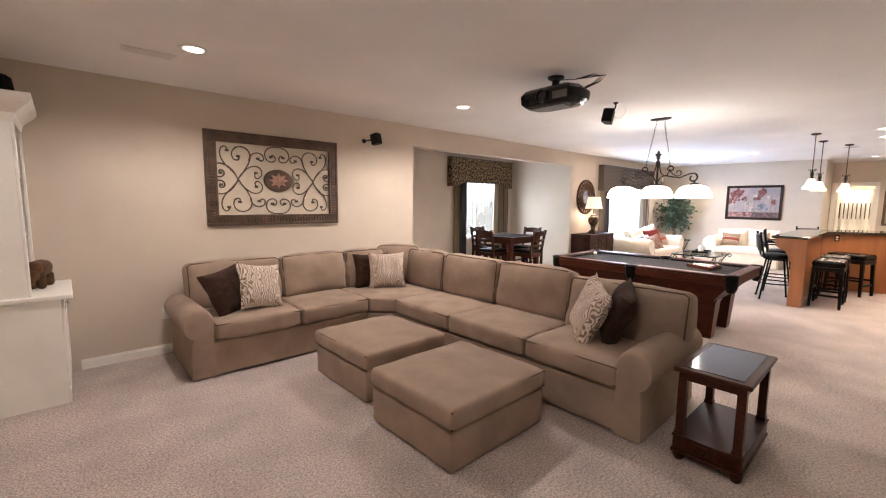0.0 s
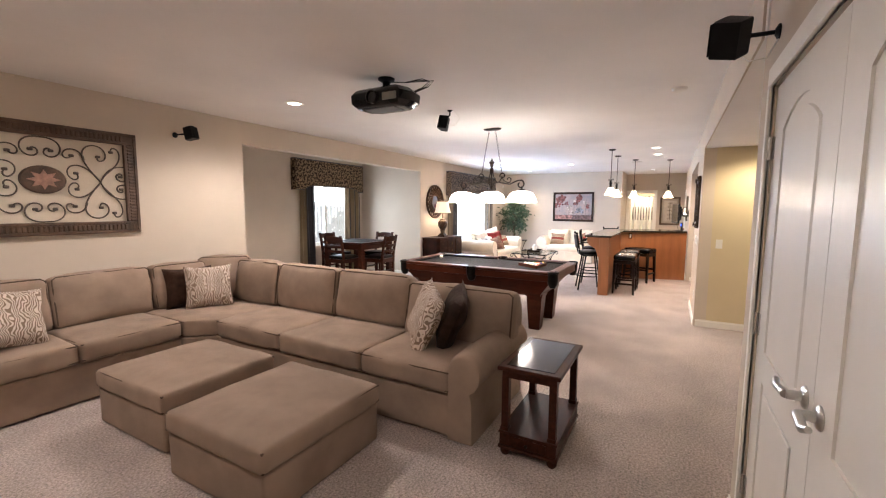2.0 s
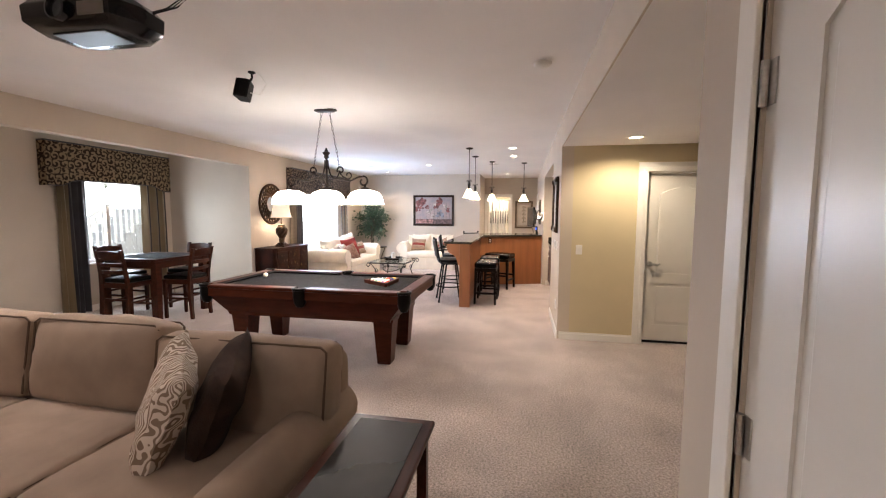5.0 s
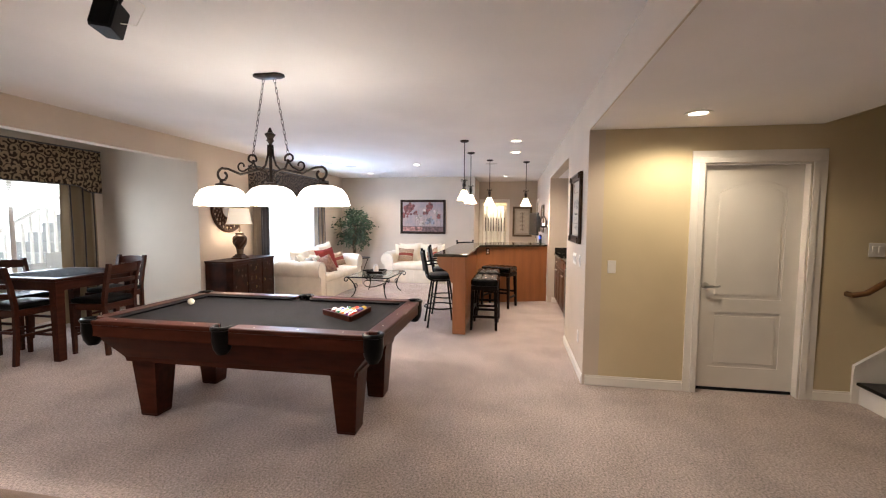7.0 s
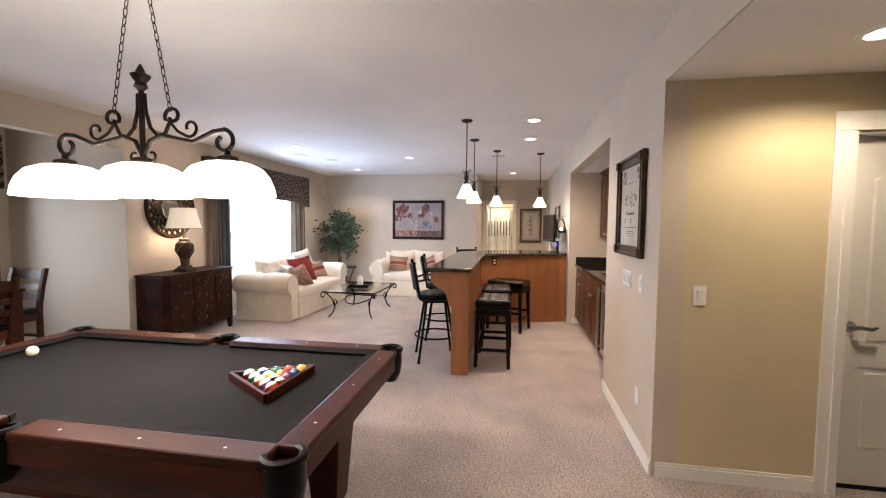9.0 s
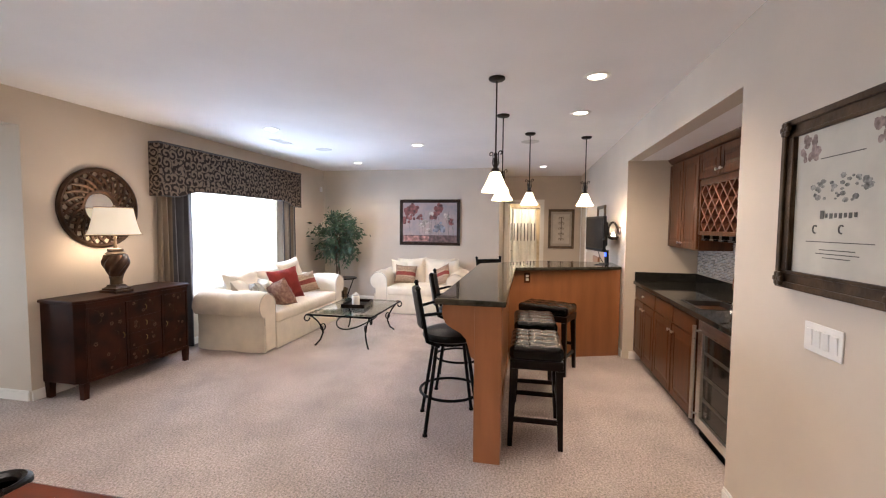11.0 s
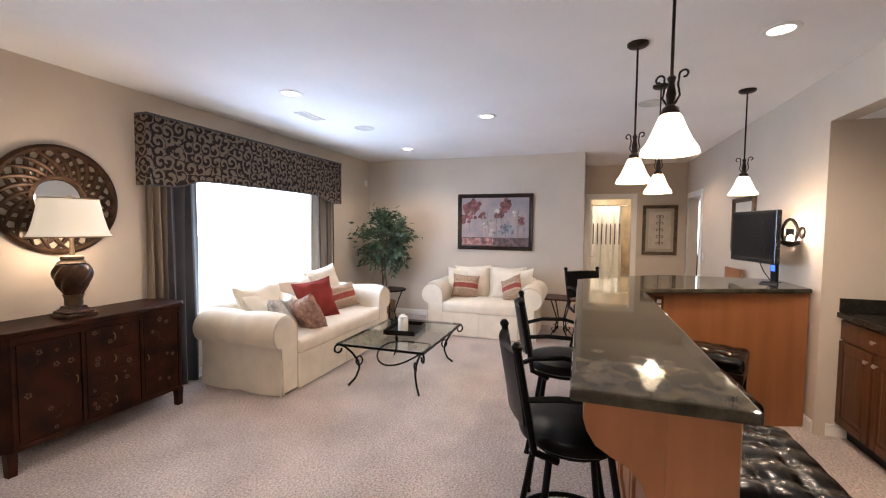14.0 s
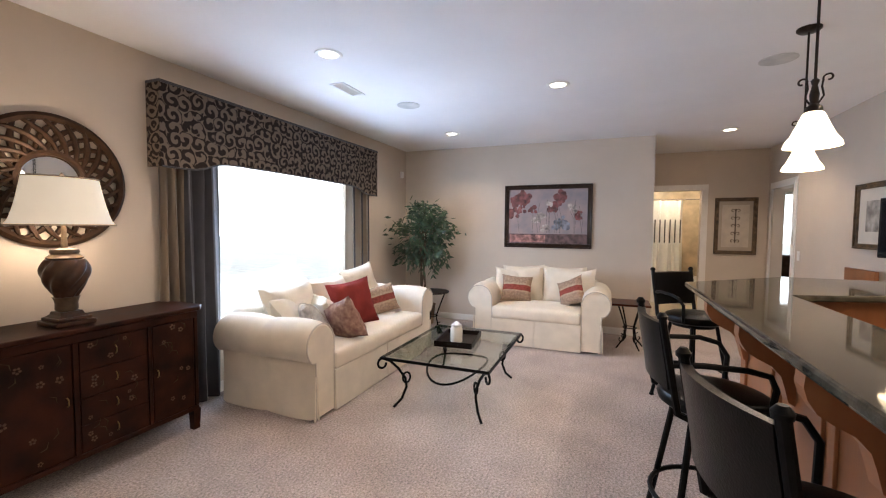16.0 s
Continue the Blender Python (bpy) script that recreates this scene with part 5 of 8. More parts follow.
def dining_chair_mesh():
    ob = thing("counter_chair", "dark cherry ladder-back counter chair with a padded seat", "chair", "chairs round the card table")
    w, d, sh, bh = 0.43, 0.43, 0.60, 1.02
    for sx in (-1, 1):
        bm = B()
        bar(bm, (sx * (w / 2 - 0.022), d / 2 - 0.022, 0), (sx * (w / 2 - 0.022), d / 2 - 0.022, sh - 0.03), 0.034, 0.044)
        part("front_leg", bm, CHERRY, ob)
        bm = B()
        x = sx * (w / 2 - 0.022)
        ring_loft(bm, [[(x + a * 0.02, y + b * 0.02, z) for a, b in ((-1, -1), (1, -1), (1, 1), (-1, 1))] for y, z in ((-d / 2 + 0.0, 0), (-d / 2 + 0.022, 0.3), (-d / 2 + 0.022, 0.62), (-d / 2 - 0.01, 0.82), (-d / 2 - 0.055, bh))])
        part("back_post", bm, CHERRY, ob)
    for z, h, o in ((0.72, 0.05, 0.005), (0.82, 0.05, -0.01), (0.95, 0.085, -0.04)):
        bm = B()
        rings = []
        for k in range(9):
            u = k / 8 * 2 - 1
            y = -d / 2 + o - 0.025 * (1 - u * u)
            crown = 0.018 * (1 - u * u) if z > 0.9 else 0
            rings.append([(u * (w / 2 - 0.04), y - 0.009, z - h / 2), (u * (w / 2 - 0.04), y + 0.009, z - h / 2), (u * (w / 2 - 0.04), y + 0.009 - 0.008, z + h / 2 + crown), (u * (w / 2 - 0.04), y - 0.009 - 0.008, z + h / 2 + crown)])
        ring_loft(bm, rings)
        bmesh.ops.recalc_face_normals(bm, faces=bm.faces)
        part("back_slat", bm, CHERRY, ob)
    bm = B()
    box(bm, -w / 2 + 0.045, w / 2 - 0.045, d / 2 - 0.035, d / 2 - 0.012, sh - 0.10, sh - 0.03, 0.003)
    box(bm, -w / 2 + 0.045, w / 2 - 0.045, -d / 2 + 0.012, -d / 2 + 0.035, sh - 0.10, sh - 0.03, 0.003)
    box(bm, -w / 2 + 0.012, -w / 2 + 0.035, -d / 2 + 0.045, d / 2 - 0.045, sh - 0.10, sh - 0.03, 0.003)
    box(bm, w / 2 - 0.035, w / 2 - 0.012, -d / 2 + 0.045, d / 2 - 0.045, sh - 0.10, sh - 0.03, 0.003)
    part("seat_rail", bm, CHERRY, ob)
    bm = B()
    soft(bm, 0, 0.01, sh - 0.002, w / 2 - 0.004, d / 2 - 0.012, 0.028, 0.024, (0, 0, 0.014), 0.002)
    part("seat", bm, LEATHER, ob, "padded black leather seat", True)
    for z, ax in ((0.20, "f"), (0.28, "s"), (0.32, "b")):
        if ax == "s":
            for sx in (-1, 1):
                bm = B()
                box(bm, sx * (w / 2 - 0.022) - 0.009, sx * (w / 2 - 0.022) + 0.009, -d / 2 + 0.03, d / 2 - 0.04, z, z + 0.03, 0.003)
                part("stretcher", bm, CHERRY, ob)
        else:
            bm = B()
            y = d / 2 - 0.022 if ax == "f" else -d / 2 + 0.022
            box(bm, -w / 2 + 0.04, w / 2 - 0.04, y - 0.009, y + 0.009, z, z + 0.03, 0.003)
            part("stretcher", bm, CHERRY, ob)
    return ob


ch = dining_chair_mesh()
ch.matrix_world = pose(6.99, 6.90, 0, 0, 0, -90)
copy_thing(ch, pose(7.43, 6.36, 0, 0, 0, 4))
copy_thing(ch, pose(8.02, 6.86, 0, 0, 0, 92))
copy_thing(ch, pose(7.42, 7.46, 0, 0, 0, 180))


def card_table():
    ob = thing("card_table", "square dark cherry counter-height card table with a black felt top", "table", at=(7.43, 6.88, 0))
    a, T = 0.485, 0.885
    bm = B()
    for x0, x1, y0, y1 in ((-a, a, -a, -a + 0.09), (-a, a, a - 0.09, a), (-a, -a + 0.09, -a + 0.09, a - 0.09), (a - 0.09, a, -a + 0.09, a - 0.09)):
        box(bm, x0, x1, y0, y1, T - 0.035, T, 0.007)
    part("top_frame", bm, CHERRY, ob)
    bm = B()
    box(bm, -a + 0.09, a - 0.09, -a + 0.09, a - 0.09, T - 0.03, T - 0.004)
    part("felt_inset", bm, FELT, ob, "black felt playing surface")
    bm = B()
    for x0, x1, y0, y1 in ((-a + 0.10, a - 0.10, -a + 0.03, -a + 0.052), (-a + 0.10, a - 0.10, a - 0.052, a - 0.03), (-a + 0.03, -a + 0.052, -a + 0.10, a - 0.10), (a - 0.052, a - 0.03, -a + 0.10, a - 0.10)):
        box(bm, x0, x1, y0, y1, T - 0.135, T - 0.036, 0.003)
    part("apron", bm, CHERRY, ob)
    for sx in (-1, 1):
        for sy in (-1, 1):
            bm = B()
            bar(bm, (sx * (a - 0.06), sy * (a - 0.06), 0), (sx * (a - 0.06), sy * (a - 0.06), T - 0.036), 0.075, 0.088)
            part("leg", bm, CHERRY, ob)
    return ob


card_table()


def drapery(bm, x0, x1, y, z0, z1, folds, depth, sweep=0.0, seed=0.0):
    """A hanging curtain: a folded sheet, given thickness."""
    n = folds * 8
    rows = []
    for r, (z, g) in enumerate([(z1 - (z1 - z0) * k / 10, 0.75 + 0.25 * k / 10) for k in range(11)]):
        row = []
        for k in range(n + 1):
            u = k / n
            ph = 2 * math.pi * folds * u + seed
            x = x0 + (x1 - x0) * u + 0.012 * math.sin(ph * 0.5 + r * 0.35 + seed) + sweep * (r / 10) ** 2 * (1 - u)
            row.append((x, y - depth / 2 + depth / 2 * g * (math.sin(ph) + 0.3 * math.sin(ph * 1.7 + seed)), z))
        rows.append(row)
    front = [[bm.verts.new(p) for p in row] for row in rows]
    back = [[bm.verts.new((p[0], p[1] + 0.004, p[2])) for p in row] for row in rows]
    for a, b in zip(range(10), range(1, 11)):
        for k in range(n):
            bm.faces.new((front[a][k], front[b][k], front[b][k + 1], front[a][k + 1]))
            bm.faces.new((back[a][k], back[a][k + 1], back[b][k + 1], back[b][k]))
    for k in range(n):
        bm.faces.new((front[0][k], front[0][k + 1], back[0][k + 1], back[0][k]))
        bm.faces.new((front[10][k], back[10][k], back[10][k + 1], front[10][k + 1]))
    return bm


def window_dressing(x0, x1, wall, top, left, right, drop, cloth=DAMASK, drape=DRAPE):
    """A shaped damask valance box over a pair of curtains."""
    y = wall - 0.145
    ob = thing("window_valance", "dark damask upholstered valance box with scrolled figures", "valance", at=((x0 + x1) / 2, wall, top))
    w = (x1 - x0) / 2
    n = 44

    def hem(u):
        # deep ears at either end, a shallow arch between
        e = abs(u)
        ear = 1 / (1 + math.exp(-(e - 0.74) * 28))
        return -(drop * 0.86 - 0.015 * drop * (1 - (e / 0.8) ** 2)) * (1 - ear) - drop * ear

    bm = B()
    for yo, s in ((0.0, 1), (0.02, -1)):
        rows = [[bm.verts.new((w * (2 * k / n - 1), -0.145 + yo, 0 + hem(2 * k / n - 1) * t)) for k in range(n + 1)] for t in (0, 0.25, 0.5, 0.75, 1)]
        for a, b in zip(rows, rows[1:]):
            for k in range(n):
                q = (a[k], b[k], b[k + 1], a[k + 1])
                bm.faces.new(q if s > 0 else q[::-1])
        if s > 0:
            first = rows
        else:
            for k in range(n):
                bm.faces.new((first[4][k], rows[4][k], rows[4][k + 1], first[4][k + 1]))
    part("front", bm, cloth, ob)
    for s in (-1, 1):
        bm = B()
        box(bm, s * w - 0.01, s * w + 0.01, -0.1455, -0.003, -drop, 0)
        part("return", bm, cloth, ob)
    bm = B()
    box(bm, -w - 0.01, w + 0.01, -0.147, -0.003, 0.0005, 0.02)
    part("top_board", bm, DRAPEDARK, ob)
    bm = B()
    for zz in (0,):
        tube(bm, [(w * (2 * k / n - 1), -0.148, hem(2 * k / n - 1)) for k in range(n + 1)], 0.007, 6)
        tube(bm, [(-w - 0.01, -0.148, 0.005), (w + 0.01, -0.148, 0.005)], 0.007, 6)
    part("welt", bm, DRAPEDARK, ob, "dark corded edge")
    for a, b, sd in ((left[0], left[1], 0.3), (right[0], right[1], 1.7)):
        c = thing("curtain", "floor-length taupe curtain gathered beside the window", "curtain", "window curtains")
        wdt = b - a
        bm = B()
        drapery(bm, a, a + wdt * 0.36 if sd < 1 else b, wall - 0.035, 0.012, top - drop * 0.6, 3, 0.07, seed=sd)
        part("taupe_panel", bm, drape, c, smooth=True)
        if sd < 1:
            bm = B()
            drapery(bm, a + wdt * 0.34, b, wall - 0.04, 0.014, top - drop * 0.6, 3, 0.06, seed=sd + 2)
            part("slate_panel", bm, DRAPEDARK, c, "dark slate striped edge", True)
        else:
            for q in (0.2, 0.55, 0.85):
                bm = B()
                tube(bm, [(a + wdt * q, wall - 0.105, 0.02), (a + wdt * q + 0.006, wall - 0.107, top * 0.5), (a + wdt * q, wall - 0.10, top - drop * 0.62)], 0.010, 6)
                part("stripe", bm, DRAPEDARK, c, "dark slate stripe")
    return ob


window_dressing(6.78, 8.78, 8.02, 2.49, (6.93, 7.33), (8.26, 8.76), 0.60, scrollwork("brown_damask_cloth", (0.034, 0.022, 0.014), (0.27, 0.195, 0.12), 1.7),
                surf("olive_brown_drape", (0.24, 0.175, 0.095), 0.7, var=0.15, scale=3, stretch=(1, 1, 0.2), bump=0.15, bscale=500, sheen=0.3))
window_dressing(10.125, 13.045, NORTH, 2.437, (10.15, 10.65), (12.46, 12.97), 0.585)

# blind slats at the head of the alcove window
ob = thing("window_blind", "white horizontal blind half raised in the alcove window", "blind")
for k in range(14):
    bm = B()
    z = 2.04 - 0.03 * k
    ring_loft(bm, [[(x, 8.03, z), (x, 8.032, z - 0.002), (x, 8.06, z + 0.012), (x, 8.058, z + 0.014)] for x in (7.10, 8.40)])
    part("slat", bm, WHITEPL, ob)


# garden steps seen through the alcove window
ob = thing("garden_steps", "white outdoor steps with a baluster rail", "stairs", at=(8.6, 11.2, -0.3))
for k in range(10):
    bm = B()
    box(bm, 0.28 * k, 0.28 * (k + 1), -0.6, 0.6, 0.0, 0.19 * (k + 1), 0.01)
    part("step", bm, surf("pale_concrete", (0.42, 0.42, 0.41), 0.8, var=0.08, scale=4), ob)
for k in range(20):
    bm = B()
    x = 0.14 * k + 0.07
    z = 0.19 * (k // 2 + 1)
    box(bm, x - 0.02, x + 0.02, -0.6, -0.56, z, z + 0.95, 0.003)
    part("baluster", bm, WHITEPL, ob)
bm = B()
tube(bm, [(0.05, -0.58, 1.16), (2.80, -0.58, 2.90)], 0.035, 8)
part("handrail", bm, WHITEPL, ob)


def sideboard():
    ob = thing("sideboard", "dark red-brown lacquered sideboard painted with faded flowers", "sideboard", at=(9.0, NORTH - 0.01, 0))
    L, D, T = 1.19, 0.42, 0.875
    lac = surf("red_brown_lacquer", (0.030, 0.0075, 0.003), 0.5, var=0.45, scale=5, bump=0.08, bscale=40, coat=0.05)
    plan = [(0, 0), (0, -D + 0.06), (0.055, -D), (L - 0.055, -D), (L, -D + 0.06), (L, 0)]
    bm = B()
    prism(bm, [(x + (0.02 if x > L / 2 else -0.02), y - (0.022 if y < 0 else 0)) for x, y in plan], T - 0.028, T, 0.006)
    part("top", bm, lac, ob)
    bm = B()
    prism(bm, plan, 0.145, T - 0.029, 0.004)
    part("carcass", bm, lac, ob)
    for x, y in ((0.03, -0.04), (0.05, -D + 0.035), (L - 0.05, -D + 0.035), (L - 0.03, -0.04)):
        bm = B()
        bar(bm, (x, y, 0), (x, y, 0.146), 0.044, 0.054)
        part("foot", bm, lac, ob)
    bm = B()
    box(bm, 0.05, L - 0.05, -D - 0.012, -D - 0.001, 0.148, 0.178, 0.003)
    box(bm, 0.05, L - 0.05, -D - 0.012, -D - 0.001, T - 0.075, T - 0.03, 0.003)
    for x in (0.05, 0.415, 0.805, L - 0.075):
        box(bm, x, x + 0.025, -D - 0.012, -D - 0.001, 0.1785, T - 0.0755, 0.003)
    part("face_frame", bm, lac, ob)
    flower = surf("faded_ochre_paint", (0.10, 0.05, 0.022), 0.6, var=0.3, scale=30)
    leafp = surf("faded_green_paint", (0.06, 0.045, 0.022), 0.6, var=0.3, scale=30)
    rng = random.Random(5)
    for i, (a, b) in enumerate(((0.08, 0.41), (0.445, 0.80), (0.835, L - 0.08))):
        zs = [(0.185, T - 0.082)] if i != 1 else [(0.185, 0.33), (0.335, 0.48), (0.485, 0.63), (0.635, T - 0.082)]
        for z0, z1 in zs:
            bm = B()
            box(bm, a, b, -D - 0.008, -D - 0.001, z0, z1, 0.003)
            dr = part("door" if i != 1 else "drawer_front", bm, lac, ob)
            bm = B()
            cnt = 7 if i != 1 else 3
            for k in range(cnt):
                cx, cz = rng.uniform(a + 0.04, b - 0.04), rng.uniform(z0 + 0.025, z1 - 0.025)
                r0 = rng.uniform(0.007, 0.014)
                for p in range(5):
                    an = 2 * math.pi * p / 5 + k
                    shifted_c = (cx + r0 * math.cos(an), cz + r0 * math.sin(an))
                    vs = [bm.verts.new((shifted_c[0] + r0 * 0.55 * math.cos(q), -D - 0.0088, shifted_c[1] + r0 * 0.55 * math.sin(q))) for q in [2 * math.pi * j / 7 for j in range(7)]]
                    bm.faces.new(vs)
            tagged(part("flower_spray", bm, flower, dr, "faded painted flowers"), kind="stuff")
            bm = B()
            for k in range(cnt):
                cx, cz = rng.uniform(a + 0.04, b - 0.06), rng.uniform(z0 + 0.02, z1 - 0.03)
                an = rng.uniform(0.3, 2.4)
                tube(bm, [(cx, -D - 0.0085, cz), (cx + 0.03 * math.cos(an), -D - 0.009, cz + 0.03 * math.sin(an)), (cx + 0.055 * math.cos(an + 0.5), -D - 0.0085, cz + 0.055 * math.sin(an + 0.5))], [0.0015, 0.003, 0.001], 4)
            tagged(part("stem_spray", bm, leafp, dr, "faded painted stems"), kind="stuff")
            bm = B()
            kx = b - 0.025 if i == 0 else a + 0.025 if i == 2 else (a + b) / 2
            tube(bm, [(kx, -D - 0.008, (z0 + z1) / 2 + 0.025), (kx, -D - 0.022, (z0 + z1) / 2 + 0.012), (kx, -D - 0.022, (z0 + z1) / 2 - 0.012), (kx, -D - 0.008, (z0 + z1) / 2 - 0.025)], 0.0035, 6)
            part("pull", bm, surf("aged_brass", (0.30, 0.20, 0.08), 0.4, 0.9, var=0.2), dr)
    return ob


sideboard()


def table_lamp():
    ob = thing("table_lamp", "lit lamp with a cream bell shade on a twisted urn base", "table lamp", at=(9.485, 6.09, 0.875))
    wood = surf("antiqued_brown_urn", (0.065, 0.032, 0.018), 0.3, var=0.4, scale=12, coat=0.3)
    gold = surf("antique_gold", (0.13, 0.085, 0.048), 0.45, 0.3, var=0.3, scale=20)
    bm = B()
    box(bm, -0.095, 0.095, -0.095, 0.095, 0.0, 0.025, 0.006)
    box(bm, -0.082, 0.082, -0.082, 0.082, 0.0255, 0.045, 0.006)
    ring_loft(bm, [[(sx * a, sy * a, z) for sx, sy in ((-1, -1), (1, -1), (1, 1), (-1, 1))] for z, a in ((0.0455, 0.07), (0.06, 0.055), (0.075, 0.05))])
    part("foot", bm, wood, ob)
    bm = B()
    n = 40
    lathe(bm, [(0.045, 0.075), (0.052, 0.09), (0.05, 0.12), (0.058, 0.15), (0.062, 0.155)], n=n)
    part("fluted_neck", bm, gold, ob, smooth=True)
    bm = B()
    rings = []
    for k in range(19):
        t = k / 18
        z = 0.155 + 0.21 * t
        r = 0.044 + 0.066 * math.sin(math.pi * (0.06 + 0.72 * t)) ** 1.2 * (0.66 + 0.40 * t)
        rings.append([(r * (1 + 0.085 * math.cos(8 * (a - 1.5 * t))) * math.cos(a), r * (1 + 0.085 * math.cos(8 * (a - 1.5 * t))) * math.sin(a), z) for a in [2 * math.pi * j / 64 for j in range(64)]])
    ring_loft(bm, rings)
    part("urn", bm, wood, ob, smooth=True)
    bm = B()
    lathe(bm, [(0.072, 0.365), (0.085, 0.375), (0.06, 0.395), (0.066, 0.405), (0.062, 0.42), (0.03, 0.425), (0.016, 0.43), (0.012, 0.50), (0.006, 0.82), (0.012, 0.83), (0.003, 0.845)], n=24)
    part("collar", bm, gold, ob, smooth=True)
    bm = B()
    prof = []
    for k in range(11):
        t = k / 10
        prof.append((0.243 - 0.075 * (t ** 0.62), 0.555 + 0.262 * t))

    def cut(r, a):
        return r * (1 + 0.02 * abs(math.cos(3 * a)))

    rings = [[(cut(r, a) * math.cos(a), cut(r, a) * 0.72 * math.sin(a), z) for a in [2 * math.pi * j / 36 for j in range(36)]] for r, z in prof + [(r - 0.004, z) for r, z in reversed(prof)]]
    ring_loft(bm, rings, caps=False)
    shade = bpy.data.materials.new("lit_silk_shade")
    shade.use_nodes = True
    b = shade.node_tree.nodes["Principled BSDF"]
    b.inputs["Base Color"].default_value, b.inputs["Roughness"].default_value = (0.82, 0.74, 0.60, 1), 0.9
    b.inputs["Emission Color"].default_value, b.inputs["Emission Strength"].default_value = (1.0, 0.84, 0.64, 1), 0.5
    part("shade", bm, shade, ob, "glowing cream silk shade", True)
    bm = B()
    for r, z in ((0.244, 0.556), (0.169, 0.816)):
        tube(bm, [(cut(r, a) * math.cos(a), cut(r, a) * 0.72 * math.sin(a), z) for a in [2 * math.pi * j / 36 for j in range(36)]], 0.005, 6, True)
    part("shade_trim", bm, surf("dark_cream_braid", (0.40, 0.32, 0.22), 0.8), ob)
    glow(9.485, 6.09, 0.875 + 0.50, 9, WARM, 0.06)
    glow(9.485, 6.09, 0.875 + 0.84, 6, WARM, 0.06)
    return ob


table_lamp()


def round_mirror():
    brown = surf("brown_bronze_resin", (0.052, 0.027, 0.015), 0.42, 0.2, var=0.3, scale=14)
    ob = thing("wall_mirror", "round bronze mirror with an openwork woven-petal frame", "mirror", at=(9.555, NORTH, 1.69))
    R = 0.395
    face = pose(0, 0, 0, 90)
    bm = B()
    lathe(bm, [(0.150, 0.004), (0.150, 0.024), (0.165, 0.034), (0.182, 0.030), (0.186, 0.004)], n=48, caps=False)
    shifted(bm, face)
    part("inner_ring", bm, brown, ob, smooth=True)
    bm = B()
    lathe(bm, [(R - 0.045, 0.004), (R - 0.045, 0.026), (R - 0.02, 0.038), (R, 0.026), (R, 0.004)], n=64, caps=False)
    shifted(bm, face)
    part("outer_ring", bm, brown, ob, smooth=True)
    bm = B()
    for s in (-1, 1):
        for k in range(22):
            a0 = 2 * math.pi * k / 22
            tube(bm, [((0.178 + 0.178 * t) * math.cos(a0 + s * 0.52 * t), -0.022 - 0.004 * s, (0.178 + 0.178 * t) * math.sin(a0 + s * 0.52 * t)) for t in [j / 6 for j in range(7)]], [0.010, 0.014, 0.017, 0.018, 0.016, 0.013, 0.010], 6)
    tagged(part("lattice", bm, brown, ob, smooth=True), kind="stuff")
    bm = B()
    lathe(bm, [(0.0, 0.010), (0.140, 0.010), (0.152, 0.006)], n=48, caps=False)
    shifted(bm, face)
    m = bpy.data.materials.new("mirror_silver")
    m.use_nodes = True
    b = m.node_tree.nodes["Principled BSDF"]
    b.inputs["Metallic"].default_value, b.inputs["Roughness"].default_value, b.inputs["Base Color"].default_value = 1.0, 0.02, (0.86, 0.86, 0.85, 1)
    part("mirror_glass", bm, m, ob)
    return ob


round_mirror()

# ---- bar ----
def bar_counter():
    ob = thing("bar_counter", "angled stained-maple bar with a polished brown granite top", "bar", at=(0, 0, 0))
    bm = B()
    prism(bm, [(8.765, 2.308), (10.95, 2.308), (11.08, 1.95), (11.42, 1.085), (12.05, 1.085), (12.05, 2.02), (11.36, 2.775), (8.765, 2.762)], 1.041, 1.078, 0.011)
    part("granite_top", bm, GRANITE2, ob, "polished brown granite slab")
    bm = B()
    prism(bm, [(8.96, 2.385), (11.0, 2.385), (11.14, 1.975), (11.45, 1.09), (11.58, 1.09), (11.27, 2.0), (11.08, 2.505), (8.96, 2.505)], 0.0, 1.0405, 0.004)
    part("bar_wall", bm, BARWOOD, ob)
    bm = B()
    box(bm, 8.82, 8.959, 2.335, 2.51, 0.0, 1.0405, 0.006)
    part("end_post", bm, BARWOOD, ob)
    bm = B()
    box(bm, 8.962, 10.98, 2.372, 2.385, 0.0, 0.09, 0.003)
    box(bm, 8.962, 11.05, 2.505, 2.518, 0.0, 0.11, 0.003)
    part("plinth", bm, BARWOOD, ob)
    # framed fields on the seating side
    for k in range(4):
        a, b = 9.02 + 0.505 * k, 9.02 + 0.505 * (k + 1) - 0.05
        for x0, x1, z0, z1 in ((a, a + 0.05, 0.14, 0.98), (b - 0.05, b, 0.14, 0.98), (a + 0.05, b - 0.05, 0.14, 0.20), (a + 0.05, b - 0.05, 0.92, 0.98)):
            bm = B()
            box(bm, x0, x1, 2.505, 2.519, z0, z1, 0.003)
            part("panel_moulding", bm, BARWOOD, ob)
    # scrolled brackets under the overhang
    prof = [(2.51, 1.0405), (2.72, 1.0405), (2.725, 0.975), (2.715, 0.94), (2.69, 0.90), (2.65, 0.875), (2.60, 0.85), (2.565, 0.81), (2.55, 0.76), (2.535, 0.70), (2.51, 0.685)]
    for x0, x1 in ((8.825, 8.945), (9.62, 9.69), (10.28, 10.35), (10.92, 10.99)):
        bm = B()
        ring_loft(bm, [[(x, y, z) for y, z in prof] for x in (x0, x1)])
        bmesh.ops.recalc_face_normals(bm, faces=bm.faces)
        part("corbel", bm, BARWOOD, ob, "scrolled wooden bracket")
    return ob


bar_counter()
wall_plate("brown power outlet high on the bar front", pose(11.052, 2.185, 0.955, 0, 0, -71), kind="outlet").children[0].data.materials[0] = CABWOOD


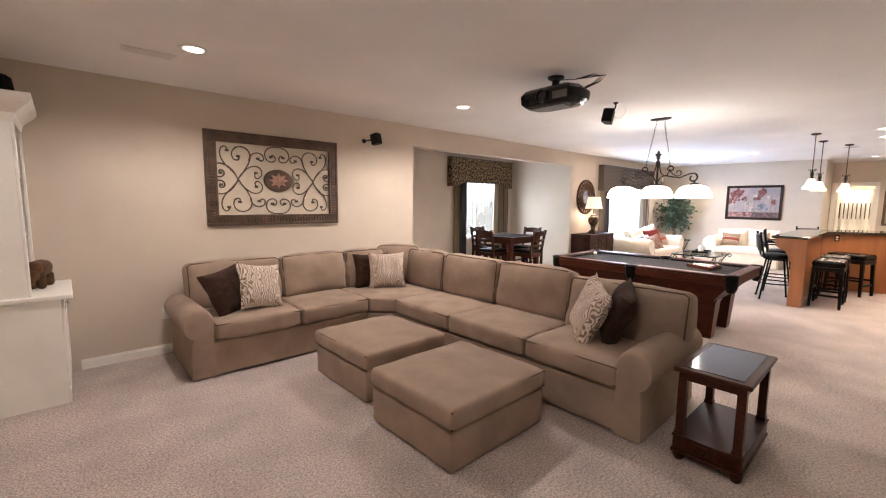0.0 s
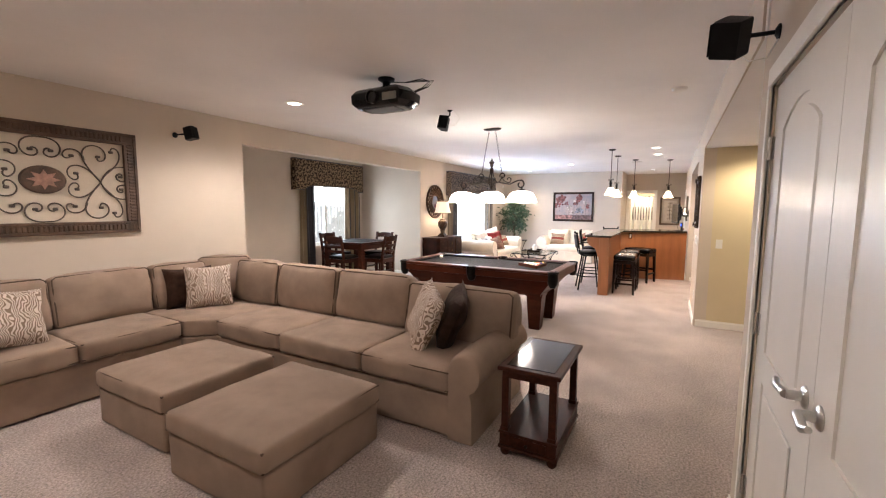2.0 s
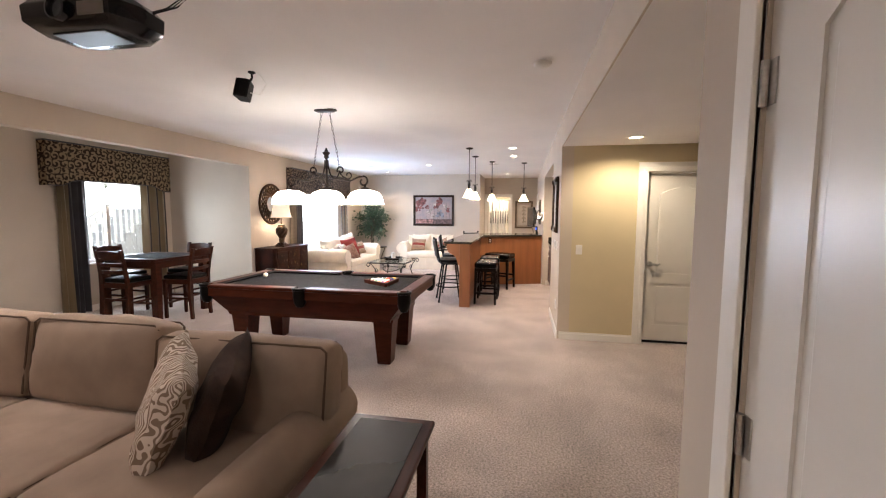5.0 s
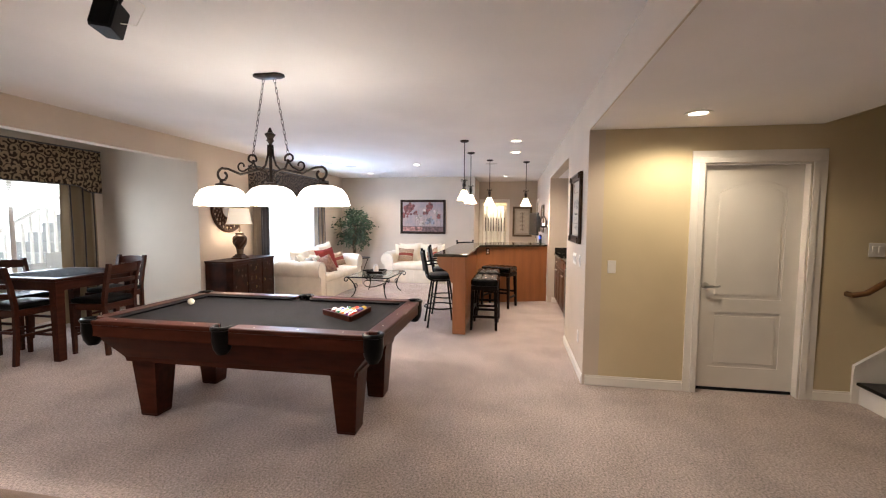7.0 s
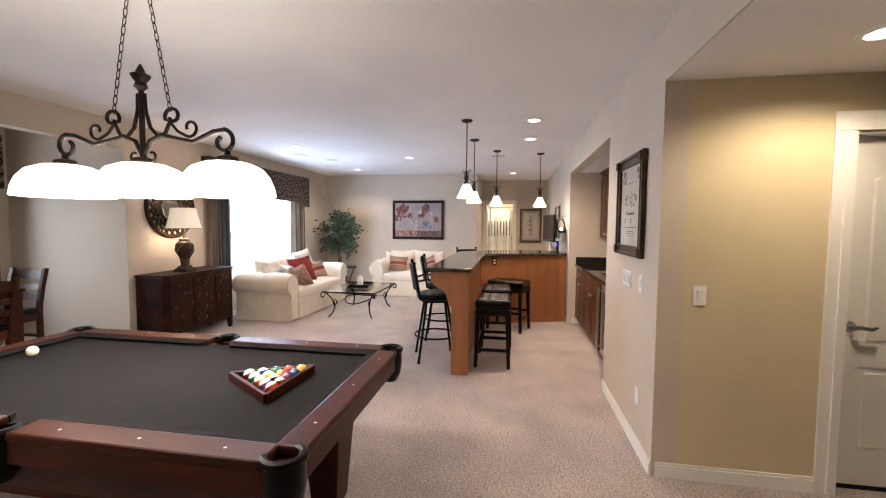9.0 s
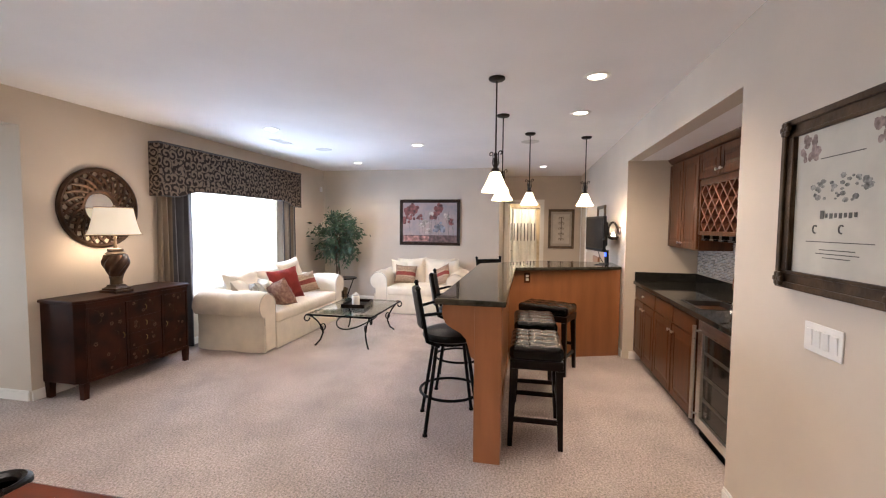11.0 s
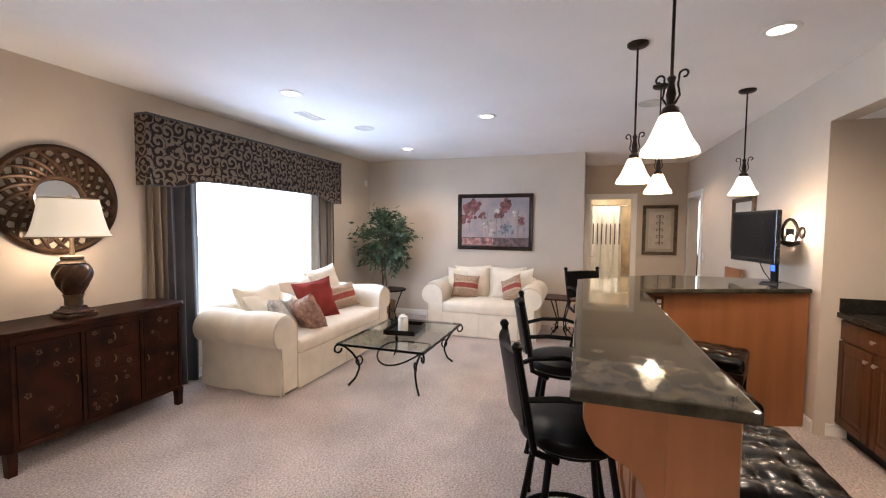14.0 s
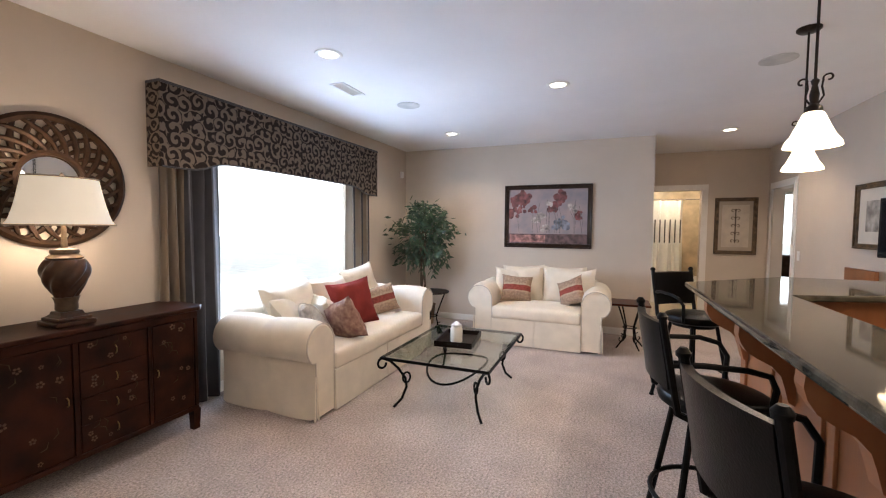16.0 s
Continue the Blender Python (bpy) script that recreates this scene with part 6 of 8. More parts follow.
def pendant(x, y):
    ob = thing("pendant_light", "small lit pendant with a white glass cone on a bronze rod", "pendant light", "pendants over the bar", (x, y, 0))
    bm = B()
    lathe(bm, [(0.062, CEIL - 0.0005), (0.062, CEIL - 0.012), (0.05, CEIL - 0.022), (0.012, CEIL - 0.026)], n=20)
    part("canopy", bm, BRONZE, ob, smooth=True)
    bm = B()
    lathe(bm, [(0.006, 2.06), (0.006, CEIL - 0.02)], n=8)
    part("rod", bm, BRONZE, ob)
    bm = B()
    lathe(bm, [(0.007, 2.10), (0.016, 2.09), (0.010, 2.07), (0.018, 2.03), (0.014, 1.99), (0.030, 1.975), (0.034, 1.955), (0.028, 1.95)], n=14)
    part("stem", bm, BRONZE, ob, smooth=True)
    for a in (0, 180):
        bm = B()
        c, s = math.cos(radians(a + 55)), math.sin(radians(a + 55))
        path = [(0.014, 1.99), (0.032, 2.02), (0.024, 2.06), (0.028, 2.09)] + spiral(0.046, 2.092, 0.020, 0.008, 180, -110, 10)
        tube(bm, [(u * c, u * s, v) for u, v in path], 0.0042, 6)
        part("scroll", bm, BRONZE, ob, smooth=True)
    bm = B()
    prof = [(0.030, 1.955), (0.040, 1.945), (0.058, 1.90), (0.078, 1.855), (0.098, 1.825), (0.104, 1.805)]
    lathe(bm, prof + [(r - 0.004, z) for r, z in reversed(prof)], n=26, caps=False)
    part("shade", bm, PENDANT_GLASS, ob, "glowing white glass cone", True)
    glow(x, y, 1.785, 10, WARM, 0.05)
    return ob


for x, y in ((9.38, 2.435), (10.435, 2.448), (11.31, 2.18), (11.63, 1.50)):
    pendant(x, y)


def bar_chair():
    ob = thing("bar_chair", "black leather swivel bar chair with metal arms and foot ring", "bar chair", "chairs along the bar")
    for sx in (-1, 1):
        for sy in (-1, 1):
            bm = B()
            tube(bm, [(sx * 0.115, sy * 0.115, 0.66), (sx * 0.15, sy * 0.15, 0.40), (sx * 0.205, sy * 0.205, 0.012)], 0.014, 8)
            lathe(bm, [(0.014, 0.0), (0.020, 0.003), (0.018, 0.02)], (sx * 0.205, sy * 0.205, 0), 10)
            part("leg", bm, IRON, ob, smooth=True)
    bm = B()
    tube(bm, [(0.232 * math.cos(a), 0.232 * math.sin(a), 0.27) for a in [2 * math.pi * k / 32 for k in range(32)]], 0.011, 8, True)
    part("foot_ring", bm, IRON, ob, smooth=True)
    bm = B()
    lathe(bm, [(0.12, 0.645), (0.16, 0.65), (0.16, 0.672), (0.06, 0.678)], n=20)
    part("swivel_plate", bm, IRON, ob)
    bm = B()
    lathe(bm, [(0.0, 0.678), (0.19, 0.678), (0.212, 0.692), (0.218, 0.715), (0.208, 0.738), (0.17, 0.754), (0.09, 0.762), (0.0, 0.764)], n=32, caps=False)
    part("seat", bm, LEATHER, ob, "round black leather seat", True)
    for sx in (-1, 1):
        bm = B()
        tube(bm, [(sx * 0.175, -0.10, 0.66), (sx * 0.185, -0.19, 0.70), (sx * 0.185, -0.215, 0.84), (sx * 0.19, -0.245, 1.0), (sx * 0.19, -0.26, 1.085)], 0.015, 8)
        lathe(bm, [(0.019, 0), (0.021, 0.012), (0.010, 0.026)], (sx * 0.19, -0.26, 1.08), 10)
        part("back_post", bm, IRON, ob, smooth=True)
        bm = B()
        tube(bm, [(sx * 0.187, -0.218, 0.895), (sx * 0.225, -0.12, 0.915), (sx * 0.245, 0.02, 0.915), (sx * 0.235, 0.10, 0.895), (sx * 0.215, 0.13, 0.84), (sx * 0.20, 0.115, 0.70)], 0.012, 8)
        part("arm", bm, IRON, ob, smooth=True)
    bm = B()
    rows = []
    for k in range(9):
        u = k / 8 * 2 - 1
        bow = -0.03 * (1 - u * u)
        prof = [(-0.213, 0.79), (-0.222, 0.86), (-0.236, 0.94), (-0.250, 1.02), (-0.256, 1.06)]
        th = 0.016
        rows.append([(u * 0.182, y + bow + th, z) for y, z in prof] + [(u * 0.182, y + bow - th, z + 0.004) for y, z in reversed(prof)])
    ring_loft(bm, rows)
    bmesh.ops.recalc_face_normals(bm, faces=bm.faces)
    part("backrest", bm, LEATHER, ob, "slung black leather backrest", True)
    return ob


c = bar_chair()
c.matrix_world = pose(9.33, 2.76, 0, 0, 0, 197)
copy_thing(c, pose(10.18, 2.83, 0, 0, 0, 188))
copy_thing(c, pose(12.02, 2.60, 0, 0, 0, 123))


def tufted_stool():
    ob = thing("counter_stool", "espresso wood stool with a tufted black leather seat", "stool", "backless stools behind the bar")
    hx, hy, T = 0.27, 0.185, 0.71
    bm = B()
    bt = [(x, y) for x in (-0.18, -0.06, 0.06, 0.18) for y in (-0.0617, 0.0617)]
    soft(bm, 0, 0, T - 0.045, hx, hy, 0.045, 0.03, (0, 0, 0.012), 0.0, steps=34)
    for v in bm.verts:
        if v.co.z > T - 0.03:
            u, w = abs(math.sin(math.pi * (v.co.x - 0.06) / 0.12)), abs(math.sin(math.pi * (v.co.y - 0.0617) / 0.1234))
            v.co.z += 0.011 * math.sqrt(u * w) - 0.004
            for x, y in bt:
                v.co.z -= 0.008 * math.exp(-((v.co.x - x) ** 2 + (v.co.y - y) ** 2) / 0.0005)
    s = part("seat", bm, STOOL_LEATHER, ob, "button-tufted black leather seat", True)
    for x, y in bt:
        bm = B()
        lathe(bm, [(0.010, 0), (0.009, 0.004), (0.0, 0.006)], (x, y, T - 0.006), 8, False)
        part("button", bm, LEATHER, s)
    bm = B()
    box(bm, -hx + 0.004, hx - 0.004, -hy + 0.004, hy - 0.004, T - 0.155, T - 0.091, 0.006)
    part("seat_frame", bm, ESPRESSO, ob)
    for sx in (-1, 1):
        for sy in (-1, 1):
            bm = B()
            bar(bm, (sx * (hx - 0.018), sy * (hy - 0.012), 0), (sx * (hx - 0.035), sy * (hy - 0.03), T - 0.1555), 0.034, 0.05)
            part("leg", bm, ESPRESSO, ob)
    for sx in (-1, 1):
        bm = B()
        box(bm, sx * (hx - 0.027) - 0.01, sx * (hx - 0.027) + 0.01, -hy + 0.035, hy - 0.035, 0.17, 0.205, 0.003)
        part("stretcher", bm, ESPRESSO, ob)
    for sy in (-1, 1):
        bm = B()
        box(bm, -hx + 0.045, hx - 0.045, sy * (hy - 0.022) - 0.01, sy * (hy - 0.022) + 0.01, 0.25, 0.285, 0.003)
        part("stretcher", bm, ESPRESSO, ob)
    return ob


c = tufted_stool()
c.matrix_world = pose(9.345, 2.11, 0)
copy_thing(c, pose(10.10, 2.11, 0, 0, 0, 2))
copy_thing(c, pose(10.82, 1.96, 0, 0, 0, 68))


def raised_door(bm, x0, x1, z0, z1, y):
    """A raised-panel front facing +y."""
    box(bm, x0, x1, y, y + 0.018, z0, z1, 0.003)
    f = min(0.058, (z1 - z0) * 0.26)
    if z1 - z0 > 0.2:
        for a, b, c, d in ((x0, x0 + f, z0, z1), (x1 - f, x1, z0, z1), (x0 + f, x1 - f, z0, z0 + f), (x0 + f, x1 - f, z1 - f, z1)):
            box(bm, a, b, y + 0.0185, y + 0.024, c, d, 0.003)
        ring_loft(bm, [[(a, yy, c) for a, c in ((x0 + f + o, z0 + f + o), (x0 + f + o, z1 - f - o), (x1 - f - o, z1 - f - o), (x1 - f - o, z0 + f + o))] for yy, o in ((y + 0.0185, 0.012), (y + 0.024, 0.034))])
    return bm


def knob_at(parent, x, y, z):
    bm = B()
    shifted(lathe(bm, [(0.006, 0), (0.006, 0.010), (0.015, 0.016), (0.013, 0.024), (0.004, 0.027)], n=12), pose(x, y, z, -90))
    part("knob", bm, STEEL, parent, "brushed nickel knob", True)


def base_cabinet(x0, x1, drawers, label):
    ob = thing("base_cabinet", label, "cabinet", "wet bar cabinets")
    bm = B()
    box(bm, x0 + 0.001, x1 - 0.001, 0.303, 0.93, 0.10, 0.889)
    part("carcass", bm, CABWOOD, ob)
    bm = B()
    box(bm, x0 + 0.001, x1 - 0.001, 0.34, 0.875, 0.0, 0.0995)
    part("toe_kick", bm, ESPRESSO, ob)
    w = (x1 - x0) / drawers
    for k in range(drawers):
        bm = B()
        raised_door(bm, x0 + w * k + 0.012, x0 + w * (k + 1) - 0.012, 0.735, 0.872, 0.9305)
        d = part("drawer_front", bm, CABWOOD, ob)
        if drawers == 1:
            knob_at(d, x0 + w * (k + 0.5), 0.9485, 0.80)
    w = (x1 - x0) / 2
    for k in range(2):
        bm = B()
        raised_door(bm, x0 + w * k + 0.012, x0 + w * (k + 1) - 0.012, 0.115, 0.722, 0.9305)
        d = part("door", bm, CABWOOD, ob)
        knob_at(d, x0 + w * (k + 1) - 0.045 if k == 0 else x0 + w * k + 0.045, 0.955, 0.66)
    return ob


base_cabinet(10.57, 11.343, 1, "stained maple base cabinet with one drawer and two doors")
base_cabinet(9.55, 10.57, 2, "stained maple sink cabinet with raised-panel doors")


def wine_fridge():
    ob = thing("wine_fridge", "built-in stainless steel wine fridge with a dark glass door", "fridge")
    bm = B()
    box(bm, 8.76, 9.545, 0.33, 0.90, 0.0, 0.888)
    part("body", bm, BLACKPL, ob)
    bm = B()
    x0, x1, z0, z1, y = 8.77, 9.52, 0.10, 0.878, 0.901
    for a, b, c, d in ((x0, x0 + 0.07, z0, z1), (x1 - 0.07, x1, z0, z1), (x0 + 0.07, x1 - 0.07, z0, z0 + 0.07), (x0 + 0.07, x1 - 0.07, z1 - 0.09, z1)):
        box(bm, a, b, y, y + 0.045, c, d, 0.003)
    dr = part("door_frame", bm, STEEL, ob, "brushed steel door frame")
    bm = B()
    box(bm, x0 + 0.07, x1 - 0.07, y + 0.015, y + 0.025, z0 + 0.07, z1 - 0.09)
    part("door_glass", bm, surf("tinted_fridge_glass", (0.016, 0.014, 0.011), 0.08, var=0.2, scale=4, coat=0.2), dr, "dark tinted glass")
    bm = B()
    tube(bm, [(x1 - 0.035, y + 0.085, 0.15), (x1 - 0.035, y + 0.085, 0.84)], 0.013, 12)
    for z in (0.19, 0.80):
        tube(bm, [(x1 - 0.035, y + 0.045, z), (x1 - 0.035, y + 0.085, z)], 0.008, 8)
    part("handle", bm, STEEL, dr, "long steel bar handle", True)
    for z in (0.30, 0.47, 0.64):
        bm = B()
        box(bm, x0 + 0.075, x1 - 0.075, y + 0.026, y + 0.030, z, z + 0.025, 0.001)
        part("shelf_edge", bm, surf("fridge_shelf_trim", (0.06, 0.052, 0.045), 0.35), dr)
    bm = B()
    box(bm, 8.77, 9.54, 0.86, 0.90, 0.0, 0.095, 0.002)
    part("kick_grille", bm, BLACKPL, ob)
    return ob


wine_fridge()
ob = thing("wet_bar_counter", "polished dark granite counter with an upstand and inset sink", "counter")
bm = B()
sx0, sx1, sy0, sy1 = 9.66, 10.06, 0.58, 0.88
for a, b, c, d in ((8.742, sx0, 0.302, 0.972), (sx1, 11.343, 0.302, 0.972), (sx0, sx1, 0.302, sy0), (sx0, sx1, sy1, 0.972)):
    box(bm, a, b, c, d, 0.89, 0.928, 0.004)
part("granite_slab", bm, GRANITE, ob)
bm = B()
box(bm, 8.742, 11.322, 0.302, 0.322, 0.929, 1.03, 0.003)
box(bm, 11.323, 11.343, 0.302, 0.96, 0.929, 1.03, 0.003)
part("upstand", bm, GRANITE, ob)
ob = thing("bar_sink", "stainless steel bar sink set in dark granite", "sink")
bm = B()
ring_loft(bm, [[(x, y, z) for x, y in ((sx0 - o, sy0 - o), (sx1 + o, sy0 - o), (sx1 + o, sy1 + o), (sx0 - o, sy1 + o))] for z, o in ((0.929, 0.012), (0.932, 0.006), (0.93, -0.008), (0.80, -0.02), (0.782, -0.05))], caps=False)
box(bm, sx0 + 0.05, sx1 - 0.05, sy0 + 0.05, sy1 - 0.05, 0.775, 0.782)
part("basin", bm, surf("dark_steel", (0.10, 0.09, 0.08), 0.35, 0.9, var=0.1), ob)
ob = thing("faucet", "polished chrome gooseneck faucet with two lever taps", "faucet", at=(9.57, 0.60, 0.928), turn=-80)
bm = B()
lathe(bm, [(0.030, 0), (0.030, 0.008), (0.018, 0.03), (0.020, 0.07), (0.014, 0.08)], n=18)
tube(bm, [(0, 0, 0.07), (0, 0.0, 0.20)] + [(0, 0.085 - 0.085 * math.cos(radians(a)), 0.20 + 0.085 * math.sin(radians(a))) for a in range(15, 181, 15)] + [(0, 0.17, 0.17), (0, 0.17, 0.15)], 0.0115, 12)
part("spout", bm, CHROME, ob, smooth=True)
for s in (-1, 1):
    bm = B()
    lathe(bm, [(0.026, 0), (0.026, 0.006), (0.016, 0.02), (0.018, 0.05), (0.022, 0.06), (0.010, 0.075)], (s * 0.11, 0, 0), 16)
    tube(bm, [(s * 0.11, 0, 0.065), (s * 0.14, 0.01, 0.075), (s * 0.185, 0.02, 0.085)], [0.007, 0.006, 0.005], 8)
    part("tap", bm, CHROME, ob, smooth=True)


def wall_cabinet(x0, x1, z0, z1, label, doors=2):
    ob = thing("wall_cabinet", label, "cabinet", "wet bar wall cabinets")
    bm = B()
    box(bm, x0 + 0.001, x1 - 0.001, 0.303, 0.60, z0, z1, 0.002)
    part("carcass", bm, CABWOOD, ob)
    w = (x1 - x0) / doors
    for k in range(doors):
        bm = B()
        raised_door(bm, x0 + w * k + 0.008, x0 + w * (k + 1) - 0.008, z0 + 0.012, z1 - 0.012, 0.6005)
        d = part("door", bm, CABWOOD, ob)
        knob_at(d, x0 + w * (k + 1) - 0.04 if k % 2 == 0 else x0 + w * k + 0.04, 0.625, z0 + 0.06)
    return ob


wall_cabinet(10.52, 11.343, 1.33, 2.245, "tall stained maple wall cabinet with two raised-panel doors")
wall_cabinet(9.65, 10.52, 1.985, 2.245, "short stained maple wall cabinet above the wine rack")
wall_cabinet(8.743, 9.65, 1.36, 2.245, "tall stained maple wall cabinet above the wine fridge")
ob = thing("cabinet_cornice", "stained maple cornice along the wall cabinets", "trim")
bm = B()
ring_loft(bm, [[(x, 0.305, 2.246), (x, 0.605, 2.246), (x, 0.625, 2.262), (x, 0.645, 2.29), (x, 0.65, 2.302), (x, 0.305, 2.302)] for x in (8.744, 11.342)])
bmesh.ops.recalc_face_normals(bm, faces=bm.faces)
part("moulding", bm, CABWOOD, ob)


def wine_rack():
    ob = thing("wine_rack", "stained maple lattice wine rack between the wall cabinets", "wine rack")
    x0, x1, z0, z1 = 9.651, 10.519, 1.48, 1.984
    bm = B()
    for a, b, c, d in ((x0, x0 + 0.035, z0, z1), (x1 - 0.035, x1, z0, z1), (x0 + 0.035, x1 - 0.035, z0, z0 + 0.035), (x0 + 0.035, x1 - 0.035, z1 - 0.05, z1)):
        box(bm, a, b, 0.303, 0.612, c, d, 0.002)
    part("frame", bm, CABWOOD, ob)
    bm = B()
    box(bm, x0 + 0.035, x1 - 0.035, 0.303, 0.31, z0 + 0.035, z1 - 0.05)
    part("back", bm, ESPRESSO, ob)
    ix0, ix1, iz0, iz1 = x0 + 0.036, x1 - 0.036, z0 + 0.036, z1 - 0.051
    step = 0.145
    red = surf("rosewood_lattice", (0.17, 0.055, 0.028), 0.4, var=0.25, scale=4, coat=0.2)
    for s in (-1, 1):
        c = -8
        for k in range(-8, 16):
            # the line z = iz0 + s * (x - ix0 - k * step) clipped to the frame
            xs = []
            a = ix0 + k * step
            pts = []
            for x in (ix0, ix1):
                z = iz0 + s * (x - a)
                if iz0 - 1e-6 <= z <= iz1 + 1e-6:
                    pts.append((x, z))
            for z in (iz0, iz1):
                x = a + s * (z - iz0)
                if ix0 + 1e-6 < x < ix1 - 1e-6:
                    pts.append((x, z))
            pts = sorted(set((round(x, 4), round(z, 4)) for x, z in pts))
            if len(pts) < 2 or math.dist(pts[0], pts[-1]) < 0.06:
                continue
            (xa, za), (xb, zb) = pts[0], pts[-1]
            d = Vector((xb - xa, 0, zb - za)).normalized()
            nn = Vector((-d.z, 0, d.x)) * 0.007
            bm = B()
            y0, y1 = (0.52, 0.608) if s > 0 else (0.515, 0.604)
            ring_loft(bm, [[Vector((x, 0, z)) + o * nn + Vector((0, y, 0)) for o, y in ((-1, y0), (1, y0), (1, y1), (-1, y1))] for x, z in ((xa, za), (xb, zb))])
            bmesh.ops.recalc_face_normals(bm, faces=bm.faces)
            part("lattice_bar", bm, red, ob)
    return ob


wine_rack()
ob = thing("glass_hanger", "dark wooden stemware rack under the wine rack", "rack")
for k in range(5):
    bm = B()
    x = 9.72 + 0.18 * k
    box(bm, x - 0.03, x + 0.03, 0.33, 0.60, 1.445, 1.4795, 0.004)
    box(bm, x - 0.045, x + 0.045, 0.33, 0.60, 1.43, 1.4445, 0.004)
    part("runner", bm, ESPRESSO, ob)


# mosaic splashback: many small stone slips
def mosaic():
    m = surf("mixed_stone_mosaic", (0.30, 0.27, 0.24), 0.3, var=0.2, scale=20)
    n, l, b = m.node_tree.nodes, m.node_tree.links, m.node_tree.nodes["Principled BSDF"]
    ge, rp = n.new("ShaderNodeNewGeometry"), n.new("ShaderNodeValToRGB")
    l.new(ge.outputs["Random Per Island"], rp.inputs[0])
    rp.color_ramp.interpolation = "CONSTANT"
    e = rp.color_ramp.elements
    e[0].color, e[1].color, e[1].position = (0.34, 0.31, 0.28, 1), (0.20, 0.19, 0.18, 1), 0.25
    for p, c in ((0.45, (0.13, 0.115, 0.10)), (0.6, (0.42, 0.39, 0.35)), (0.78, (0.26, 0.22, 0.17)), (0.9, (0.30, 0.31, 0.32))):
        q = e.new(p)
        q.color = (*c, 1)
    l.new(rp.outputs[0], b.inputs["Base Color"])
    vs, fs = [], []
    rng = random.Random(3)
    z = 1.034
    while z < 1.47:
        x = 8.745 - rng.uniform(0, 0.05)
        while x < 11.34:
            w = rng.choice((0.022, 0.045, 0.045, 0.07))
            a, c = max(x, 8.745), min(x + w, 11.34)
            if c - a > 0.006:
                d = 0.303 + rng.uniform(0.004, 0.0065)
                k = len(vs)
                vs += [(a, 0.301, z), (c, 0.301, z), (c, 0.301, z + 0.0135), (a, 0.301, z + 0.0135), (a + 0.0008, d, z + 0.0008), (c - 0.0008, d, z + 0.0008), (c - 0.0008, d, z + 0.0127), (a + 0.0008, d, z + 0.0127)]
                fs += [(k + 4, k + 7, k + 6, k + 5), (k, k + 4, k + 5, k + 1), (k + 1, k + 5, k + 6, k + 2), (k + 2, k + 6, k + 7, k + 3), (k + 3, k + 7, k + 4, k)]
            x += w + 0.002
        z += 0.0155
    me = bpy.data.meshes.new("splashback_tiles")
    me.from_pydata(vs, [], fs)
    me.materials.append(m)
    ob = new("splashback_tiles", me)
    return tagged(ob, "grey and brown stone mosaic splashback above dark granite", "tiles", kind="stuff")


mosaic()
wall_plate("white power outlet in the mosaic splashback", pose(10.30, 0.309, 1.145, 0, 0, 180))


def television():
    ob = thing("television", "black flat television on an arm above the bar, switched off", "television", at=(11.885, 1.315, 1.46), turn=191)
    w, h = 0.32, 0.222
    bm = B()
    box(bm, -w, w, -0.028, 0.012, -h, h, 0.008)
    soft(bm, 0, 0.035, 0, w * 0.75, 0.03, h * 0.7, 0.02, steps=2)
    part("case", bm, surf("gloss_black_bezel", (0.010, 0.010, 0.010), 0.18, coat=0.4), ob)
    bm = B()
    box(bm, -w + 0.028, w - 0.028, -0.031, -0.0285, -h + 0.045, h - 0.028)
    part("screen", bm, surf("dark_screen", (0.006, 0.006, 0.007), 0.12, var=0.05), ob, "dark glass screen")
    bm = B()
    box(bm, -w + 0.02, w - 0.02, -0.0335, -0.0285, -h + 0.010, -h + 0.032, 0.002)
    part("speaker_bar", bm, BLACKPL, ob)
    return ob


television()
ob = thing("wall_bracket", "black jointed television arm on the wall", "bracket")
bm = B()
tube(bm, [(11.86, 1.25, 1.455), (11.82, 1.17, 1.455), (11.86, 1.12, 1.455), (11.86, SOUTH, 1.455)], 0.016, 8)
box(bm, 11.80, 11.92, SOUTH, SOUTH + 0.012, 1.38, 1.53, 0.003)
part("arm", bm, BLACKPL, ob)
ob = thing("wall_sconce", "bronze wall uplight with a looped arm, lit", "wall light", at=(11.66, SOUTH, 1.50))
bm = B()
shifted(lathe(bm, [(0.0, 0.001), (0.05, 0.001), (0.05, 0.010), (0.04, 0.018), (0.0, 0.022)], n=24, caps=False), pose(0, 0, 0, -90))
part("backplate", bm, BRONZE, ob, smooth=True)
bm = B()
tube(bm, [(0, 0.085 + 0.048 * math.cos(a), 0.105 * math.sin(a)) for a in [2 * math.pi * k / 28 for k in range(28)]], 0.013, 9, True)
part("arm", bm, BRONZE, ob, "looped bronze arm", True)
bm = B()
prof = [(0.012, -0.112), (0.045, -0.104), (0.070, -0.085), (0.074, -0.070)]
lathe(bm, prof + [(r - 0.005, z + 0.004) for r, z in reversed(prof)], (0.0, 0.08, 0), 22)
part("bowl", bm, BRONZE, ob, "shallow bronze bowl holding the bulb", True)
bm = B()
lathe(bm, [(0.010, -0.09), (0.022, -0.07), (0.024, -0.045), (0.012, -0.025), (0.0, -0.02)], (0.0, 0.08, 0), 14, False)
part("bulb", bm, SHADE, ob, "glowing bulb", True)
glow(11.66, SOUTH + 0.08, 1.515, 7, WARM, 0.02)
ob = thing("cordless_phone", "black cordless phone with a lit blue display on the bar", "phone", at=(11.78, 1.22, 1.052), turn=25)
bm = B()
